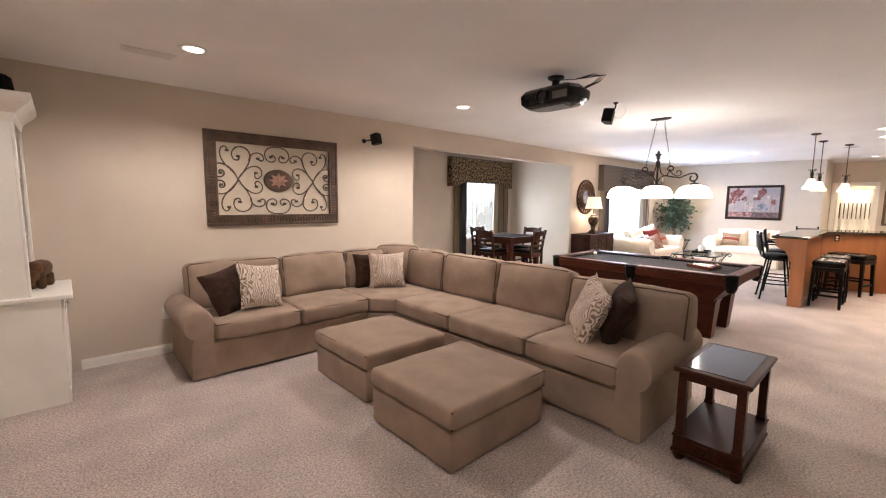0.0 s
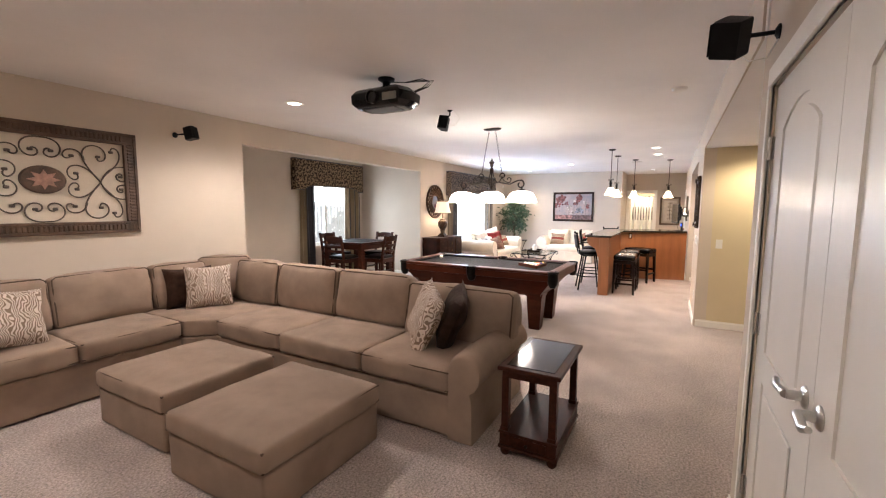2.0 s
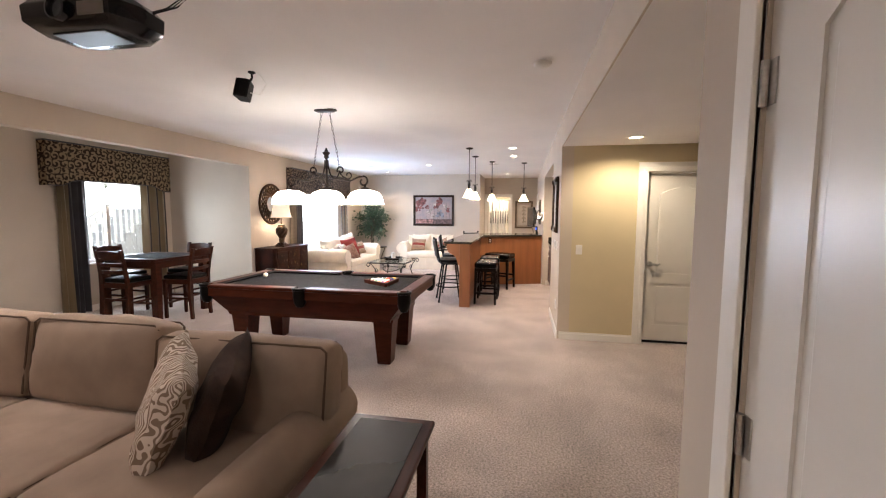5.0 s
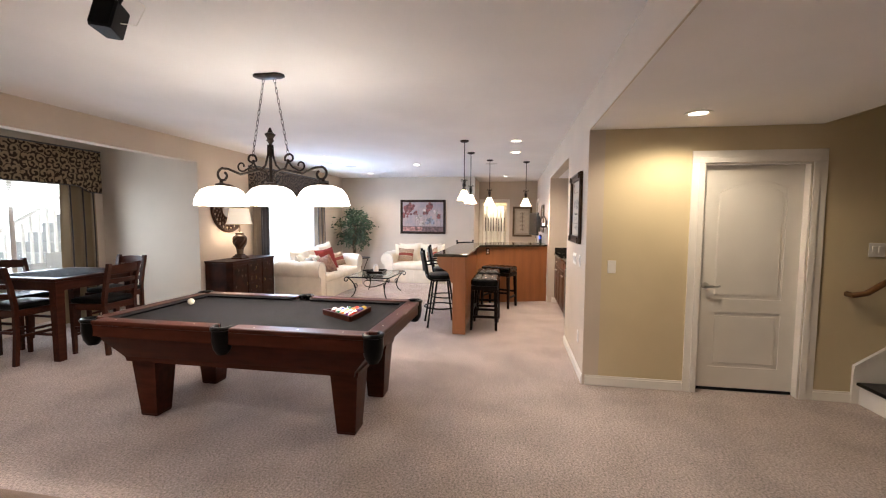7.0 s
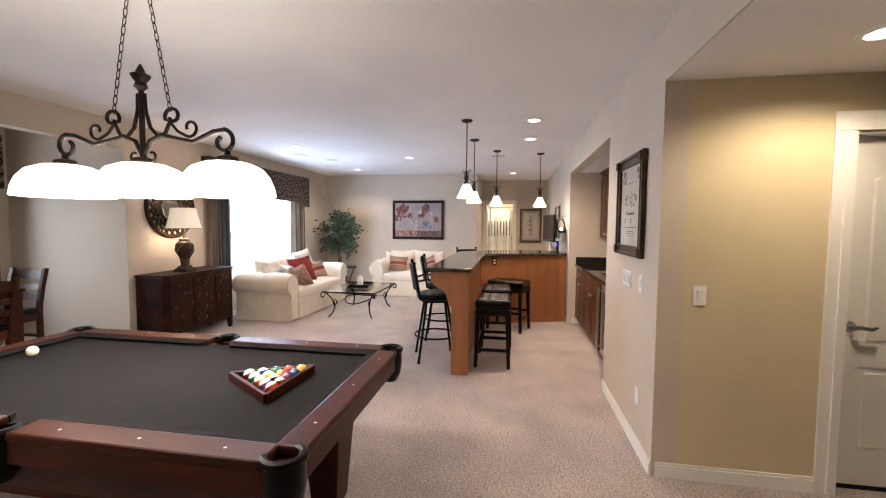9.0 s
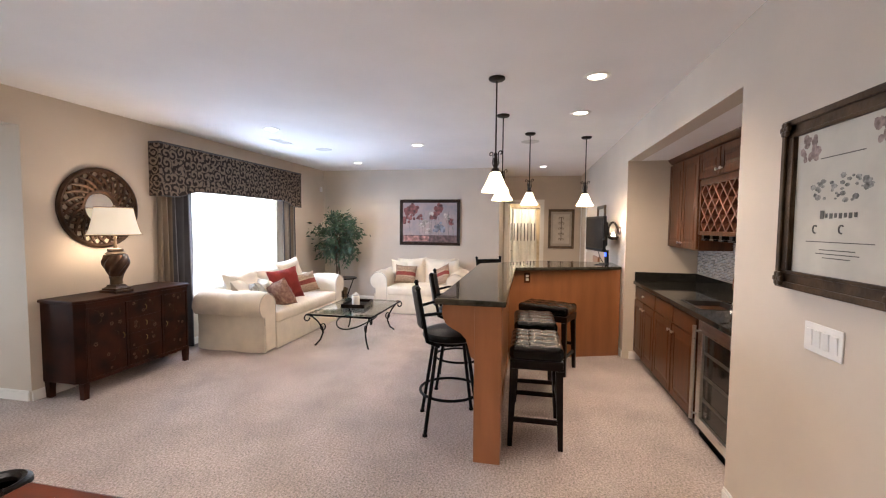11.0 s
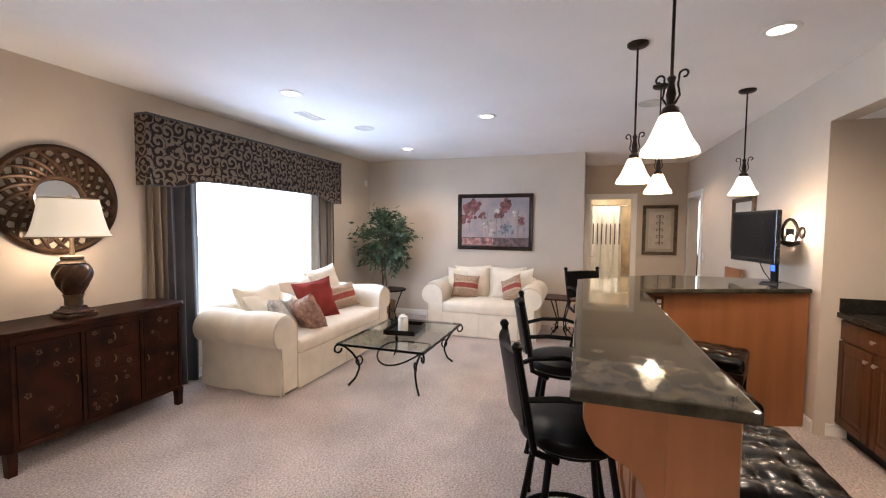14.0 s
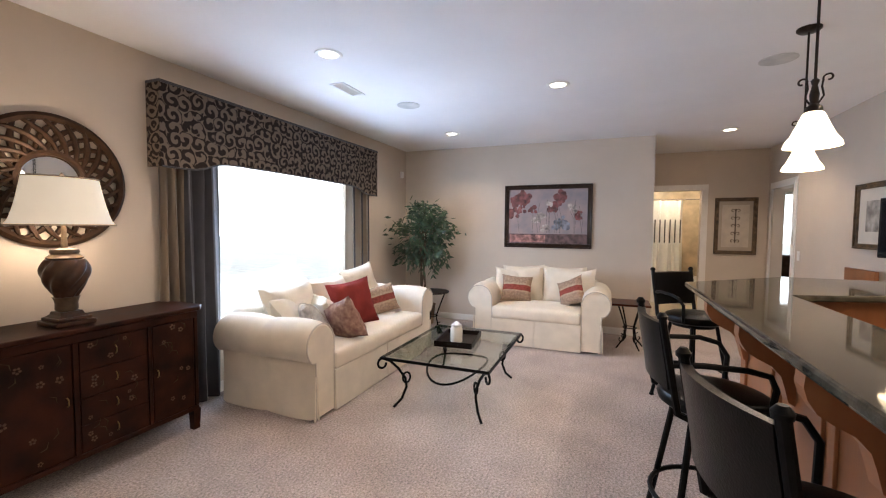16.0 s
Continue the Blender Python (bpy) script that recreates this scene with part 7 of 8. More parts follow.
box(bm, -0.045, 0.045, -0.06, 0.06, 0, 0.03, 0.008)
part("cradle", bm, BLACKPL, ob)
bm = B()
ring_loft(bm, [[(sx * w, -0.03 + 0.04 * z + sy * 0.014, 0.03 + z) for sx, sy in ((-1, -1), (1, -1), (1, 1), (-1, 1))] for z, w in ((0, 0.024), (0.08, 0.026), (0.17, 0.023))])
h = part("handset", bm, BLACKPL, ob)
bm = B()
box(bm, -0.017, 0.017, 0.0, 0.004, 0.0, 0.05)
shifted(bm, pose(0, -0.012, 0.12, -2))
part("display", bm, shine("blue_display", (0.05, 0.15, 1.0), 2.5), h, "glowing blue display")
ob = thing("media_cable", "black cable hanging behind the television", "cable")
bm = B()
tube(bm, [(11.82, 1.30, 1.25), (11.76, 1.28, 1.16), (11.70, 1.24, 1.08), (11.76, 1.18, 1.058), (11.80, 1.12, 1.058)], 0.004, 6)
part("cord", bm, BLACKPL, ob, smooth=True)
ob = thing("media_box", "small black media box on the bar", "electronics", at=(11.62, 1.30, 1.052), turn=-20)
bm = B()
box(bm, -0.10, 0.10, -0.06, 0.06, 0.0, 0.028, 0.006)
part("case", bm, BLACKPL, ob)
ob = thing("writing_desk", "brown wooden desk with a raised back behind the bar", "desk", at=(13.05, 1.10, 0))
bm = B()
box(bm, -0.45, 0.45, 0.0, 0.42, 0.73, 0.76, 0.005)
part("desktop", bm, BARWOOD, ob)
bm = B()
box(bm, -0.30, 0.20, 0.02, 0.05, 0.761, 1.09, 0.006)
part("back_board", bm, BARWOOD, ob)
for sx in (-1, 1):
    for y in (0.03, 0.39):
        bm = B()
        bar(bm, (sx * 0.42, y, 0), (sx * 0.42, y, 0.7295), 0.035, 0.045)
        part("leg", bm, BARWOOD, ob)


# ---- pictures ----
def framed(name, label, w, h, fw, m, frame_mat, mat_w=0.0, mat_mat=None, glass=False):
    """A frame facing -y, hung at m, back on y 0."""
    ob = thing(name, label, "picture")
    bm = B()
    for d, o, i in ((0.022, 0, fw), (0.034, 0, fw * 0.35), (0.028, fw * 0.82, fw)):
        a, b = -d, (-0.001 if d == 0.022 else -0.0222)
        box(bm, -w + o, w - o, a, b, h - i, h - o, 0.004)
        box(bm, -w + o, w - o, a, b, -h + o, -h + i, 0.004)
        box(bm, -w + o, -w + i, a, b, -h + i, h - i, 0.004)
        box(bm, w - i, w - o, a, b, -h + i, h - i, 0.004)
    part("frame", bm, frame_mat, ob)
    bm = B()
    box(bm, -w + fw, w - fw, -0.010, -0.002, -h + fw, h - fw)
    part("mount", bm, mat_mat or LINEN, ob)
    ob.matrix_world = m
    return ob


def blob(bm, x, z, r, y, n=9, rng=None, squash=1.0):
    vs = [bm.verts.new((x + r * (0.8 + 0.35 * rng.random()) * math.cos(2 * math.pi * k / n), y, z + squash * r * (0.8 + 0.35 * rng.random()) * math.sin(2 * math.pi * k / n))) for k in range(n)]
    bm.faces.new(vs[::-1])


def paint(name, c, var=0.3):
    return surf(name, c, 0.6, var=var, scale=14, bump=0.2, bscale=60)


rng = random.Random(11)
DARKFRAME = surf("dark_walnut_frame", (0.035, 0.018, 0.011), 0.35, var=0.3, scale=8, coat=0.3)
ob = framed("painting", "dark framed painting of red poppies on a pale ground", 0.61, 0.45, 0.062, pose(EAST, 4.092, 1.605, 0, 0, -90), DARKFRAME, mat_mat=surf("pale_rose_canvas", (0.42, 0.31, 0.285), 0.7, var=0.35, scale=5, second=(0.27, 0.24, 0.25)))
tones = {"poppy_brushwork": ((0.22, 0.07, 0.062), [(-0.42, 0.25, 0.10), (-0.32, 0.27, 0.09), (0.18, 0.28, 0.085), (0.10, 0.14, 0.075), (-0.47, 0.06, 0.08), (0.42, 0.02, 0.055), (-0.20, 0.10, 0.06), (-0.36, 0.10, 0.05)]),
         "blue_brushwork": ((0.24, 0.25, 0.29), [(0.20, -0.06, 0.07), (0.27, -0.12, 0.06), (0.13, -0.14, 0.05)]),
         "cream_brushwork": ((0.50, 0.42, 0.37), [(-0.08, 0.02, 0.05), (-0.16, -0.05, 0.06), (0.02, 0.18, 0.04), (0.34, 0.12, 0.05), (-0.02, -0.16, 0.05)])}
y = -0.0105
for nm, (col, spots) in tones.items():
    bm = B()
    for x, z, r in spots:
        for k in range(9):
            y -= 0.00002
            blob(bm, x + rng.uniform(-0.9, 0.9) * r, z + rng.uniform(-0.8, 0.8) * r, r * rng.uniform(0.25, 0.7), y, 9, rng)
    tagged(part(nm, bm, paint(nm, col, 0.45), ob, nm.replace("_", " ") + " in loose brushwork"), kind="stuff")
bm = B()
for k in range(16):
    x = rng.uniform(-0.45, 0.48)
    tube(bm, [(x, -0.0105, -0.24), (x + rng.uniform(-0.03, 0.03), -0.011, -0.05), (x + rng.uniform(-0.08, 0.08), -0.0105, rng.uniform(0.05, 0.25))], 0.003, 4)
tagged(part("stem_brushwork", bm, paint("stem_paint", (0.17, 0.14, 0.12)), ob, "thin dark painted stems"), kind="stuff")
bm = B()
box(bm, -0.548, 0.548, -0.0118, -0.0102, -0.387, -0.25)
part("painted_band", bm, paint("mauve_band", (0.15, 0.09, 0.085), 0.4), ob, "dark mauve painted band")
bm = B()
box(bm, -0.53, -0.02, -0.0135, -0.012, -0.37, -0.265)
part("painted_panel", bm, paint("pale_pink_panel", (0.46, 0.22, 0.19), 0.5), ob, "mottled pink painted panel")

GOLDFRAME = surf("antique_gold_frame", (0.13, 0.08, 0.04), 0.45, 0.2, var=0.4, scale=18, bump=0.3, bscale=90)


def ornament_print(m, w, h, label):
    ob = framed("framed_print", label, w, h, 0.055, m, GOLDFRAME, mat_mat=surf("taupe_mount", (0.42, 0.36, 0.29), 0.9, var=0.05))
    bm = B()
    box(bm, -w + 0.10, w - 0.10, -0.0125, -0.0105, -h + 0.11, h - 0.11)
    part("paper", bm, surf("ivory_paper", (0.55, 0.48, 0.40), 0.9, var=0.08, scale=8), ob)
    bm = B()
    tube(bm, [(0, -0.013, -h + 0.17), (0, -0.013, h - 0.17)], 0.008, 6)
    for k in range(5):
        z = (-h + 0.20) + (2 * h - 0.40) * k / 4
        for s in (-1, 1):
            pts = spiral(s * 0.035, z, 0.030, 0.008, 180 if s > 0 else 0, 180 - s * 330 if s > 0 else 330, 12)
            tube(bm, [(a, -0.013, b) for a, b in pts], 0.005, 5)
    tagged(part("ornament", bm, surf("sepia_ink", (0.10, 0.07, 0.05), 0.8), ob, "sepia scrolled ornament"), kind="stuff")
    return ob


ornament_print(pose(15.68, 1.472, 1.495, 0, 0, -90), 0.275, 0.432, "antique gold framed ornament print on the end wall")
ob = framed("framed_print", "dark framed picture hung on the beige wall by the bar", 0.315, 0.30, 0.05, pose(12.94, SOUTH, 1.57, 0, 0, 180), GOLDFRAME, mat_mat=surf("cream_mount", (0.60, 0.55, 0.47), 0.9, var=0.05))
bm = B()
box(bm, -0.15, 0.15, -0.0125, -0.0105, -0.14, 0.14)
part("paper", bm, surf("faded_print", (0.40, 0.36, 0.31), 0.9, var=0.4, scale=9), ob)


def wine_label_print():
    wood = surf("bronzed_frame", (0.075, 0.045, 0.024), 0.34, 0.12, var=0.4, scale=9, bump=0.15, bscale=60)
    ob = framed("framed_print", "bronze framed vintage label print with a vineyard engraving", 0.33, 0.357, 0.075, pose(7.97, SOUTH, 1.65, 0, 0, 180), wood, mat_mat=surf("parchment", (0.56, 0.52, 0.44), 0.85, var=0.10, scale=4))
    for sx in (-1, 1):
        for sz in (-1, 1):
            bm = B()
            for k in range(7):
                a = 2 * math.pi * k / 6
                soft(bm, sx * 0.292 + (0.020 * math.cos(a) if k else 0), -0.040, sz * 0.319 + (0.020 * math.sin(a) if k else 0), 0.013, 0.008, 0.013, 0.008, steps=1)
            part("corner_boss", bm, wood, ob, "carved leaf boss")
    ink = surf("faded_ink", (0.14, 0.13, 0.115), 0.9, var=0.2)
    r2 = random.Random(4)
    bm = B()
    for k in range(46):
        x = r2.uniform(-0.15, 0.15)
        z = 0.045 + r2.uniform(-0.05, 0.05) * (1 - (x / 0.19) ** 2)
        blob(bm, x, z, r2.uniform(0.006, 0.018), -0.0105 - k * 0.00001, 7, r2, 0.6)
    tagged(part("engraving", bm, surf("grey_engraving", (0.27, 0.26, 0.235), 0.9, var=0.4, scale=60), ob, "faded grey engraving"), kind="stuff")
    bm = B()
    for cx, cz in ((-0.17, 0.22), (0.17, 0.22)):
        for k in range(16):
            blob(bm, cx + r2.uniform(-0.05, 0.05), cz + r2.uniform(-0.045, 0.04), r2.uniform(0.01, 0.022), -0.0105 - k * 0.00001, 8, r2)
    tagged(part("grape_engraving", bm, surf("faded_plum_ink", (0.33, 0.25, 0.22), 0.9, var=0.3, scale=50), ob, "faded plum grape clusters"), kind="stuff")
    bm = B()
    for k in range(8):
        w = (0.022, 0.012, 0.016, 0.014, 0.016, 0.014, 0.016, 0.014)[k]
        x = -0.085 + 0.024 * k
        box(bm, x - w / 2, x + w / 2, -0.0115, -0.0102, -0.065 + 0.003 * (k % 2), -0.045 + (0.012 if k == 0 else 0), 0.001)
    for z, a, b in ((0.165, -0.11, 0.11), (-0.155, -0.17, 0.17), (-0.185, -0.09, 0.09), (-0.20, -0.11, 0.11), (-0.215, -0.07, 0.07)):
        box(bm, a, b, -0.0115, -0.0102, z, z + 0.0035)
    for x in (-0.12, 0.02):
        tube(bm, [(x + 0.013 * math.cos(radians(q)), -0.011, -0.105 + 0.015 * math.sin(radians(q))) for q in range(50, 320, 30)], 0.003, 4)
    tagged(part("lettering", bm, ink, ob, "faded illegible lettering"), kind="stuff")
    return ob


wine_label_print()

# ---- lounge ----
RED = surf("brick_red_cotton", (0.23, 0.035, 0.03), 0.9, var=0.12, scale=8, bump=0.3, bscale=400)
GREYP = surf("grey_cream_damask", (0.52, 0.48, 0.44), 0.85, var=0.25, scale=16, bump=0.2, bscale=300)
PAISLEY = surf("brown_rose_paisley", (0.40, 0.26, 0.19), 0.85, var=0.4, scale=22, second=(0.20, 0.10, 0.085), bump=0.2, bscale=300)


def banded(name, ground, band, edge, half):
    """Cloth with one woven band across its middle, edged in a paler braid."""
    m = surf(name, ground, 0.85, bump=0.3, bscale=400)
    n, l, b = m.node_tree.nodes, m.node_tree.links, m.node_tree.nodes["Principled BSDF"]
    tc, sp, mr, rp = n.new("ShaderNodeTexCoord"), n.new("ShaderNodeSeparateXYZ"), n.new("ShaderNodeMapRange"), n.new("ShaderNodeValToRGB")
    mr.inputs["From Min"].default_value, mr.inputs["From Max"].default_value = -half, half
    l.new(tc.outputs["Object"], sp.inputs[0])
    l.new(sp.outputs[2], mr.inputs[0])
    l.new(mr.outputs[0], rp.inputs[0])
    e = rp.color_ramp.elements
    e[0].color, e[1].color = (*ground, 1), (*ground, 1)
    for p, c in ((0.33, ground), (0.35, edge), (0.39, edge), (0.41, band), (0.59, band), (0.61, edge), (0.65, edge), (0.67, ground)):
        e.new(p).color = (*c, 1)
    nz, mx = n.new("ShaderNodeTexNoise"), n.new("ShaderNodeMixRGB")
    nz.inputs["Scale"].default_value = 45
    mx.blend_type, mx.inputs[0].default_value = "OVERLAY", 0.6
    l.new(tc.outputs["Object"], nz.inputs["Vector"])
    l.new(rp.outputs[0], mx.inputs[1])
    l.new(nz.outputs[0], mx.inputs[2])
    l.new(mx.outputs[0], b.inputs["Base Color"])
    return m


BANDED = banded("banded_cloth", (0.34, 0.235, 0.165), (0.26, 0.06, 0.045), (0.42, 0.31, 0.22), 0.18)


def skirted_sofa(length, depth, m, seats, label):
    """A cream roll-arm sofa with a kick-pleat skirt: length along x, front towards -y from y 0."""
    ob = thing("skirted_sofa", label, "sofa")
    L, D = length, depth
    aw = 0.27
    bm = B()
    box(bm, 0.06, L - 0.06, 0.03, D - 0.03, 0.02, 0.32, 0.02)
    part("base", bm, CREAM, ob)
    # skirt: slightly flared boards with pleats at the corners
    for a, b in ((aw + 0.004, L / 2 - 0.004), (L / 2 + 0.004, L - aw - 0.004)):
        bm = B()
        ring_loft(bm, [[(x, 0.004 - o, z) for o, z in ((0, 0.325), (-0.012, 0.325), (-0.006, 0.012), (0.008, 0.012))] for x in (a, b)])
        bmesh.ops.recalc_face_normals(bm, faces=bm.faces)
        part("skirt", bm, CREAM, ob)
    # darker middle tube puts the shade of the pleat's fold into colour
    for x in (0.054, L - 0.054):
        for dx, dy in ((0.0, 0.002), (0.022, -0.004), (-0.022, -0.004)):
            bm = B()
            tube(bm, [(x + dx * 0.4, 0.014 + dy, 0.34), (x + dx, 0.012 + dy, 0.016)], 0.007, 6)
            part("kick_pleat", bm, CREAM if dx else CREAMDARK, ob)
    bm = B()
    soft(bm, L / 2, D - 0.11, 0.52, L / 2 - 0.10, 0.10, 0.24, 0.08, (0, 0, 0.02), 0.004)
    part("back_frame", bm, CREAM, ob, smooth=True)
    for s, mm in ((0, pose(aw, 0.02, 0.0)), (1, Matrix.Diagonal((-1, 1, 1, 1)))):
        mm = pose(aw, 0.015, 0.02) if s == 0 else pose(L - aw, 0.015, 0.02) @ Matrix.Diagonal((-1, 1, 1, 1))
        roll = 0.155
        top = 0.70
        out = [(0.0, 0.0), (0.0, top - roll)] + [(-roll + roll * math.cos(radians(a)), top - roll + roll * math.sin(radians(a))) for a in range(15, 240, 18)] + [(-0.215, 0.42), (-0.208, 0.25), (-0.222, 0.0)]
        bm = B()
        rings = []
        for k in range(21):
            t = k / 20
            y = (D - 0.05) * t
            sc = 1 + 0.055 * abs(math.sin(math.pi * t * 2)) ** 0.6 - (0.03 if k in (0, 20) else 0)
            rings.append([(-aw / 2 + (x + aw / 2) * sc, y, 0.25 + (z - 0.25) * sc) for x, z in out])
        ring_loft(bm, rings)
        shifted(bm, mm)
        bmesh.ops.recalc_face_normals(bm, faces=bm.faces)
        a = part("arm", bm, CREAM, ob, "padded rolled arm", True)
        bm = B()
        tube(bm, [(x, 0.0, z) for x, z in out], 0.006, 6)
        shifted(bm, mm)
        part("piping", bm, CREAMDARK, a)
    bm = B()
    soft(bm, L / 2, 0.33, 0.395, (L - 2 * aw) / 2 - 0.004, 0.33, 0.075, 0.035, (0.0, 0.02, 0.035), 0.005, seed=3)
    c = part("seat_cushion", bm, CREAM, ob, "one long cream seat cushion", True)
    bm = B()
    for z in (0.343, 0.448):
        tube(bm, [(aw + 0.012, 0.01, z), (L - aw - 0.012, 0.01, z)], 0.006, 6)
    part("piping", bm, CREAMDARK, c)
    w = (L - 2 * aw) / seats
    for k in range(seats):
        bm = B()
        pillow(bm, w * 1.08, 0.56, 0.24, seed=k * 7.3 + L, fold=0.03)
        shifted(bm, pose(aw + w * (k + 0.5), D - 0.31, 0.665, -16, (k - seats / 2) * 3))
        part("back_cushion", bm, CREAM, ob, "plump cream back pillow", True)
    ob.matrix_world = m
    return ob


SO = pose(10.475, 5.20, 0)
skirted_sofa(2.17, 0.97, SO, 3, "long cream roll-arm sofa with a pleated skirt under the window")
LV = pose(13.06, 4.86, 0, 0, 0, -90)
skirted_sofa(1.60, 0.98, LV, 2, "cream roll-arm loveseat with a pleated skirt by the end wall")


def lp(label, mat, w, h, t, m, seed):
    throw_pillow(label, mat, w, h, t, m, seed, "lounge pillows")


lp("cream pillow piled against the sofa arm", CREAM, 0.48, 0.42, 0.17, SO @ pose(0.46, 0.60, 0.66, -35, 0, 30), 11)
lp("pale grey patterned pillow on the cream sofa", GREYP, 0.42, 0.38, 0.15, SO @ pose(0.50, 0.40, 0.62, -30, 8, 48), 12)
lp("cream pillow on the cream sofa", CREAM, 0.40, 0.38, 0.15, SO @ pose(0.72, 0.42, 0.64, -24, 0, 58), 13)
lp("brown and rose paisley pillow with a tassel", PAISLEY, 0.34, 0.38, 0.16, SO @ pose(0.62, 0.16, 0.63, -16, 20, 80), 14)
lp("brick red square pillow on the cream sofa", RED, 0.47, 0.47, 0.17, SO @ pose(1.04, 0.36, 0.69, -18, -7, -26), 15)
lp("brown banded oblong pillow on the cream sofa", BANDED, 0.56, 0.32, 0.15, SO @ pose(1.58, 0.40, 0.63, -24, -5, -16), 16)
lp("cream piped pillow at the sofa back", CREAM, 0.50, 0.46, 0.16, SO @ pose(1.64, 0.64, 0.78, -18, -8, -6), 17)
lp("brown banded square pillow on the loveseat", BANDED, 0.40, 0.36, 0.14, LV @ pose(0.50, 0.40, 0.65, -24, 4, 12), 18)
lp("grey and rose banded pillow on the loveseat", BANDED, 0.36, 0.36, 0.14, LV @ pose(1.18, 0.40, 0.65, -24, -24, -22), 19)
lp("cream pillow tucked by the loveseat arm", CREAM, 0.40, 0.40, 0.15, LV @ pose(0.36, 0.58, 0.70, -20, 6, 20), 20)
lp("cream pillow tucked by the far loveseat arm", CREAM, 0.42, 0.44, 0.15, LV @ pose(1.28, 0.55, 0.70, -20, -10, -24), 21)


def coffee_table():
    ob = thing("coffee_table", "glass-topped coffee table on a scrolled black iron base", "coffee table", at=(11.465, 4.45, 0))
    a, b, T = 0.58, 0.43, 0.42
    bm = B()
    tube(bm, [(sx * a, sy * b, T) for sx, sy in ((-1, -1), (1, -1), (1, 1), (-1, 1))], 0.012, 8, True)
    part("top_frame", bm, IRON, ob, smooth=True)
    bm = B()
    box(bm, -a + 0.004, a - 0.004, -b + 0.004, b - 0.004, T + 0.011, T + 0.019, 0.003)
    g = part("glass_top", bm, glassy("table_glass", (0.93, 0.97, 0.95)), ob, "clear bevelled glass top")
    for sx in (-1, 1):
        for sy in (-1, 1):
            u, v = sx * 0.76, sy * 0.65
            bm = B()
            path = [(0.05, T), (-0.01, T - 0.03), (-0.08, T - 0.10), (-0.14, T - 0.19), (-0.15, 0.16), (-0.11, 0.07), (-0.04, 0.012)]
            tube(bm, [(sx * a * 0.92 + u * q, sy * b * 0.90 + v * q, z) for q, z in path], 0.0105, 8)
            part("leg", bm, IRON, ob, smooth=True)
            bm = B()
            tube(bm, [(sx * a * 0.92 + u * (0.05 + q), sy * b * 0.90 + v * (0.05 + q), T - 0.055 + z) for q, z in spiral(0.0, 0.01, 0.045, 0.026, 90, -190, 14)], 0.009, 7)
            part("scroll", bm, IRON, ob, smooth=True)
            bm = B()
            tube(bm, [(sx * a * 0.92 + u * (-0.15 + 0.032 * math.cos(q)), sy * b * 0.90 + v * (-0.15 + 0.032 * math.cos(q)), 0.235 + 0.042 * math.sin(q)) for q in [2 * math.pi * k / 14 for k in range(14)]], 0.008, 6, True)
            part("ring", bm, IRON, ob, smooth=True)
    bm = B()
    tube(bm, [(a * 0.70 * math.cos(q), b * 0.55 * math.sin(q), 0.245 - 0.03 * math.cos(2 * q)) for q in [2 * math.pi * k / 36 for k in range(36)]], 0.009, 7, True)
    part("stretcher_ring", bm, IRON, ob, smooth=True)
    return ob


coffee_table()
ob = thing("serving_tray", "dark wooden tray on the glass coffee table", "tray", at=(11.50, 4.46, 0.4445), turn=6)
bm = B()
box(bm, -0.21, 0.21, -0.15, 0.15, 0.0, 0.010)
for a, b, c, d in ((-0.22, 0.22, -0.16, -0.148), (-0.22, 0.22, 0.148, 0.16), (-0.22, -0.208, -0.148, 0.148), (0.208, 0.22, -0.148, 0.148)):
    box(bm, a, b, c, d, 0.0, 0.048, 0.003)
part("tray_body", bm, ESPRESSO, ob)
# black strips imitate the dark of hand openings, nothing is cut through
for s in (-1, 1):
    bm = B()
    box(bm, s * 0.2215 - 0.0012, s * 0.2215 + 0.0012, -0.05, 0.05, 0.024, 0.038, 0.001)
    part("handle_slot", bm, BLACKPL, ob)
ob = thing("candle_jar", "white candle in a lidded glass jar on the tray", "candle", at=(11.44, 4.46, 0.4555))
bm = B()
lathe(bm, [(0.048, 0.0), (0.052, 0.006), (0.052, 0.115), (0.044, 0.13), (0.0, 0.13)], n=22)
part("jar", bm, surf("white_wax", (0.80, 0.76, 0.68), 0.3, var=0.03, coat=0.4), ob, smooth=True)
bm = B()
lathe(bm, [(0.046, 0.131), (0.048, 0.150), (0.026, 0.160), (0.015, 0.174), (0.0, 0.177)], n=18, caps=False)
part("lid", bm, surf("frosted_lid", (0.75, 0.74, 0.72), 0.2, var=0.03), ob, "frosted glass lid", True)


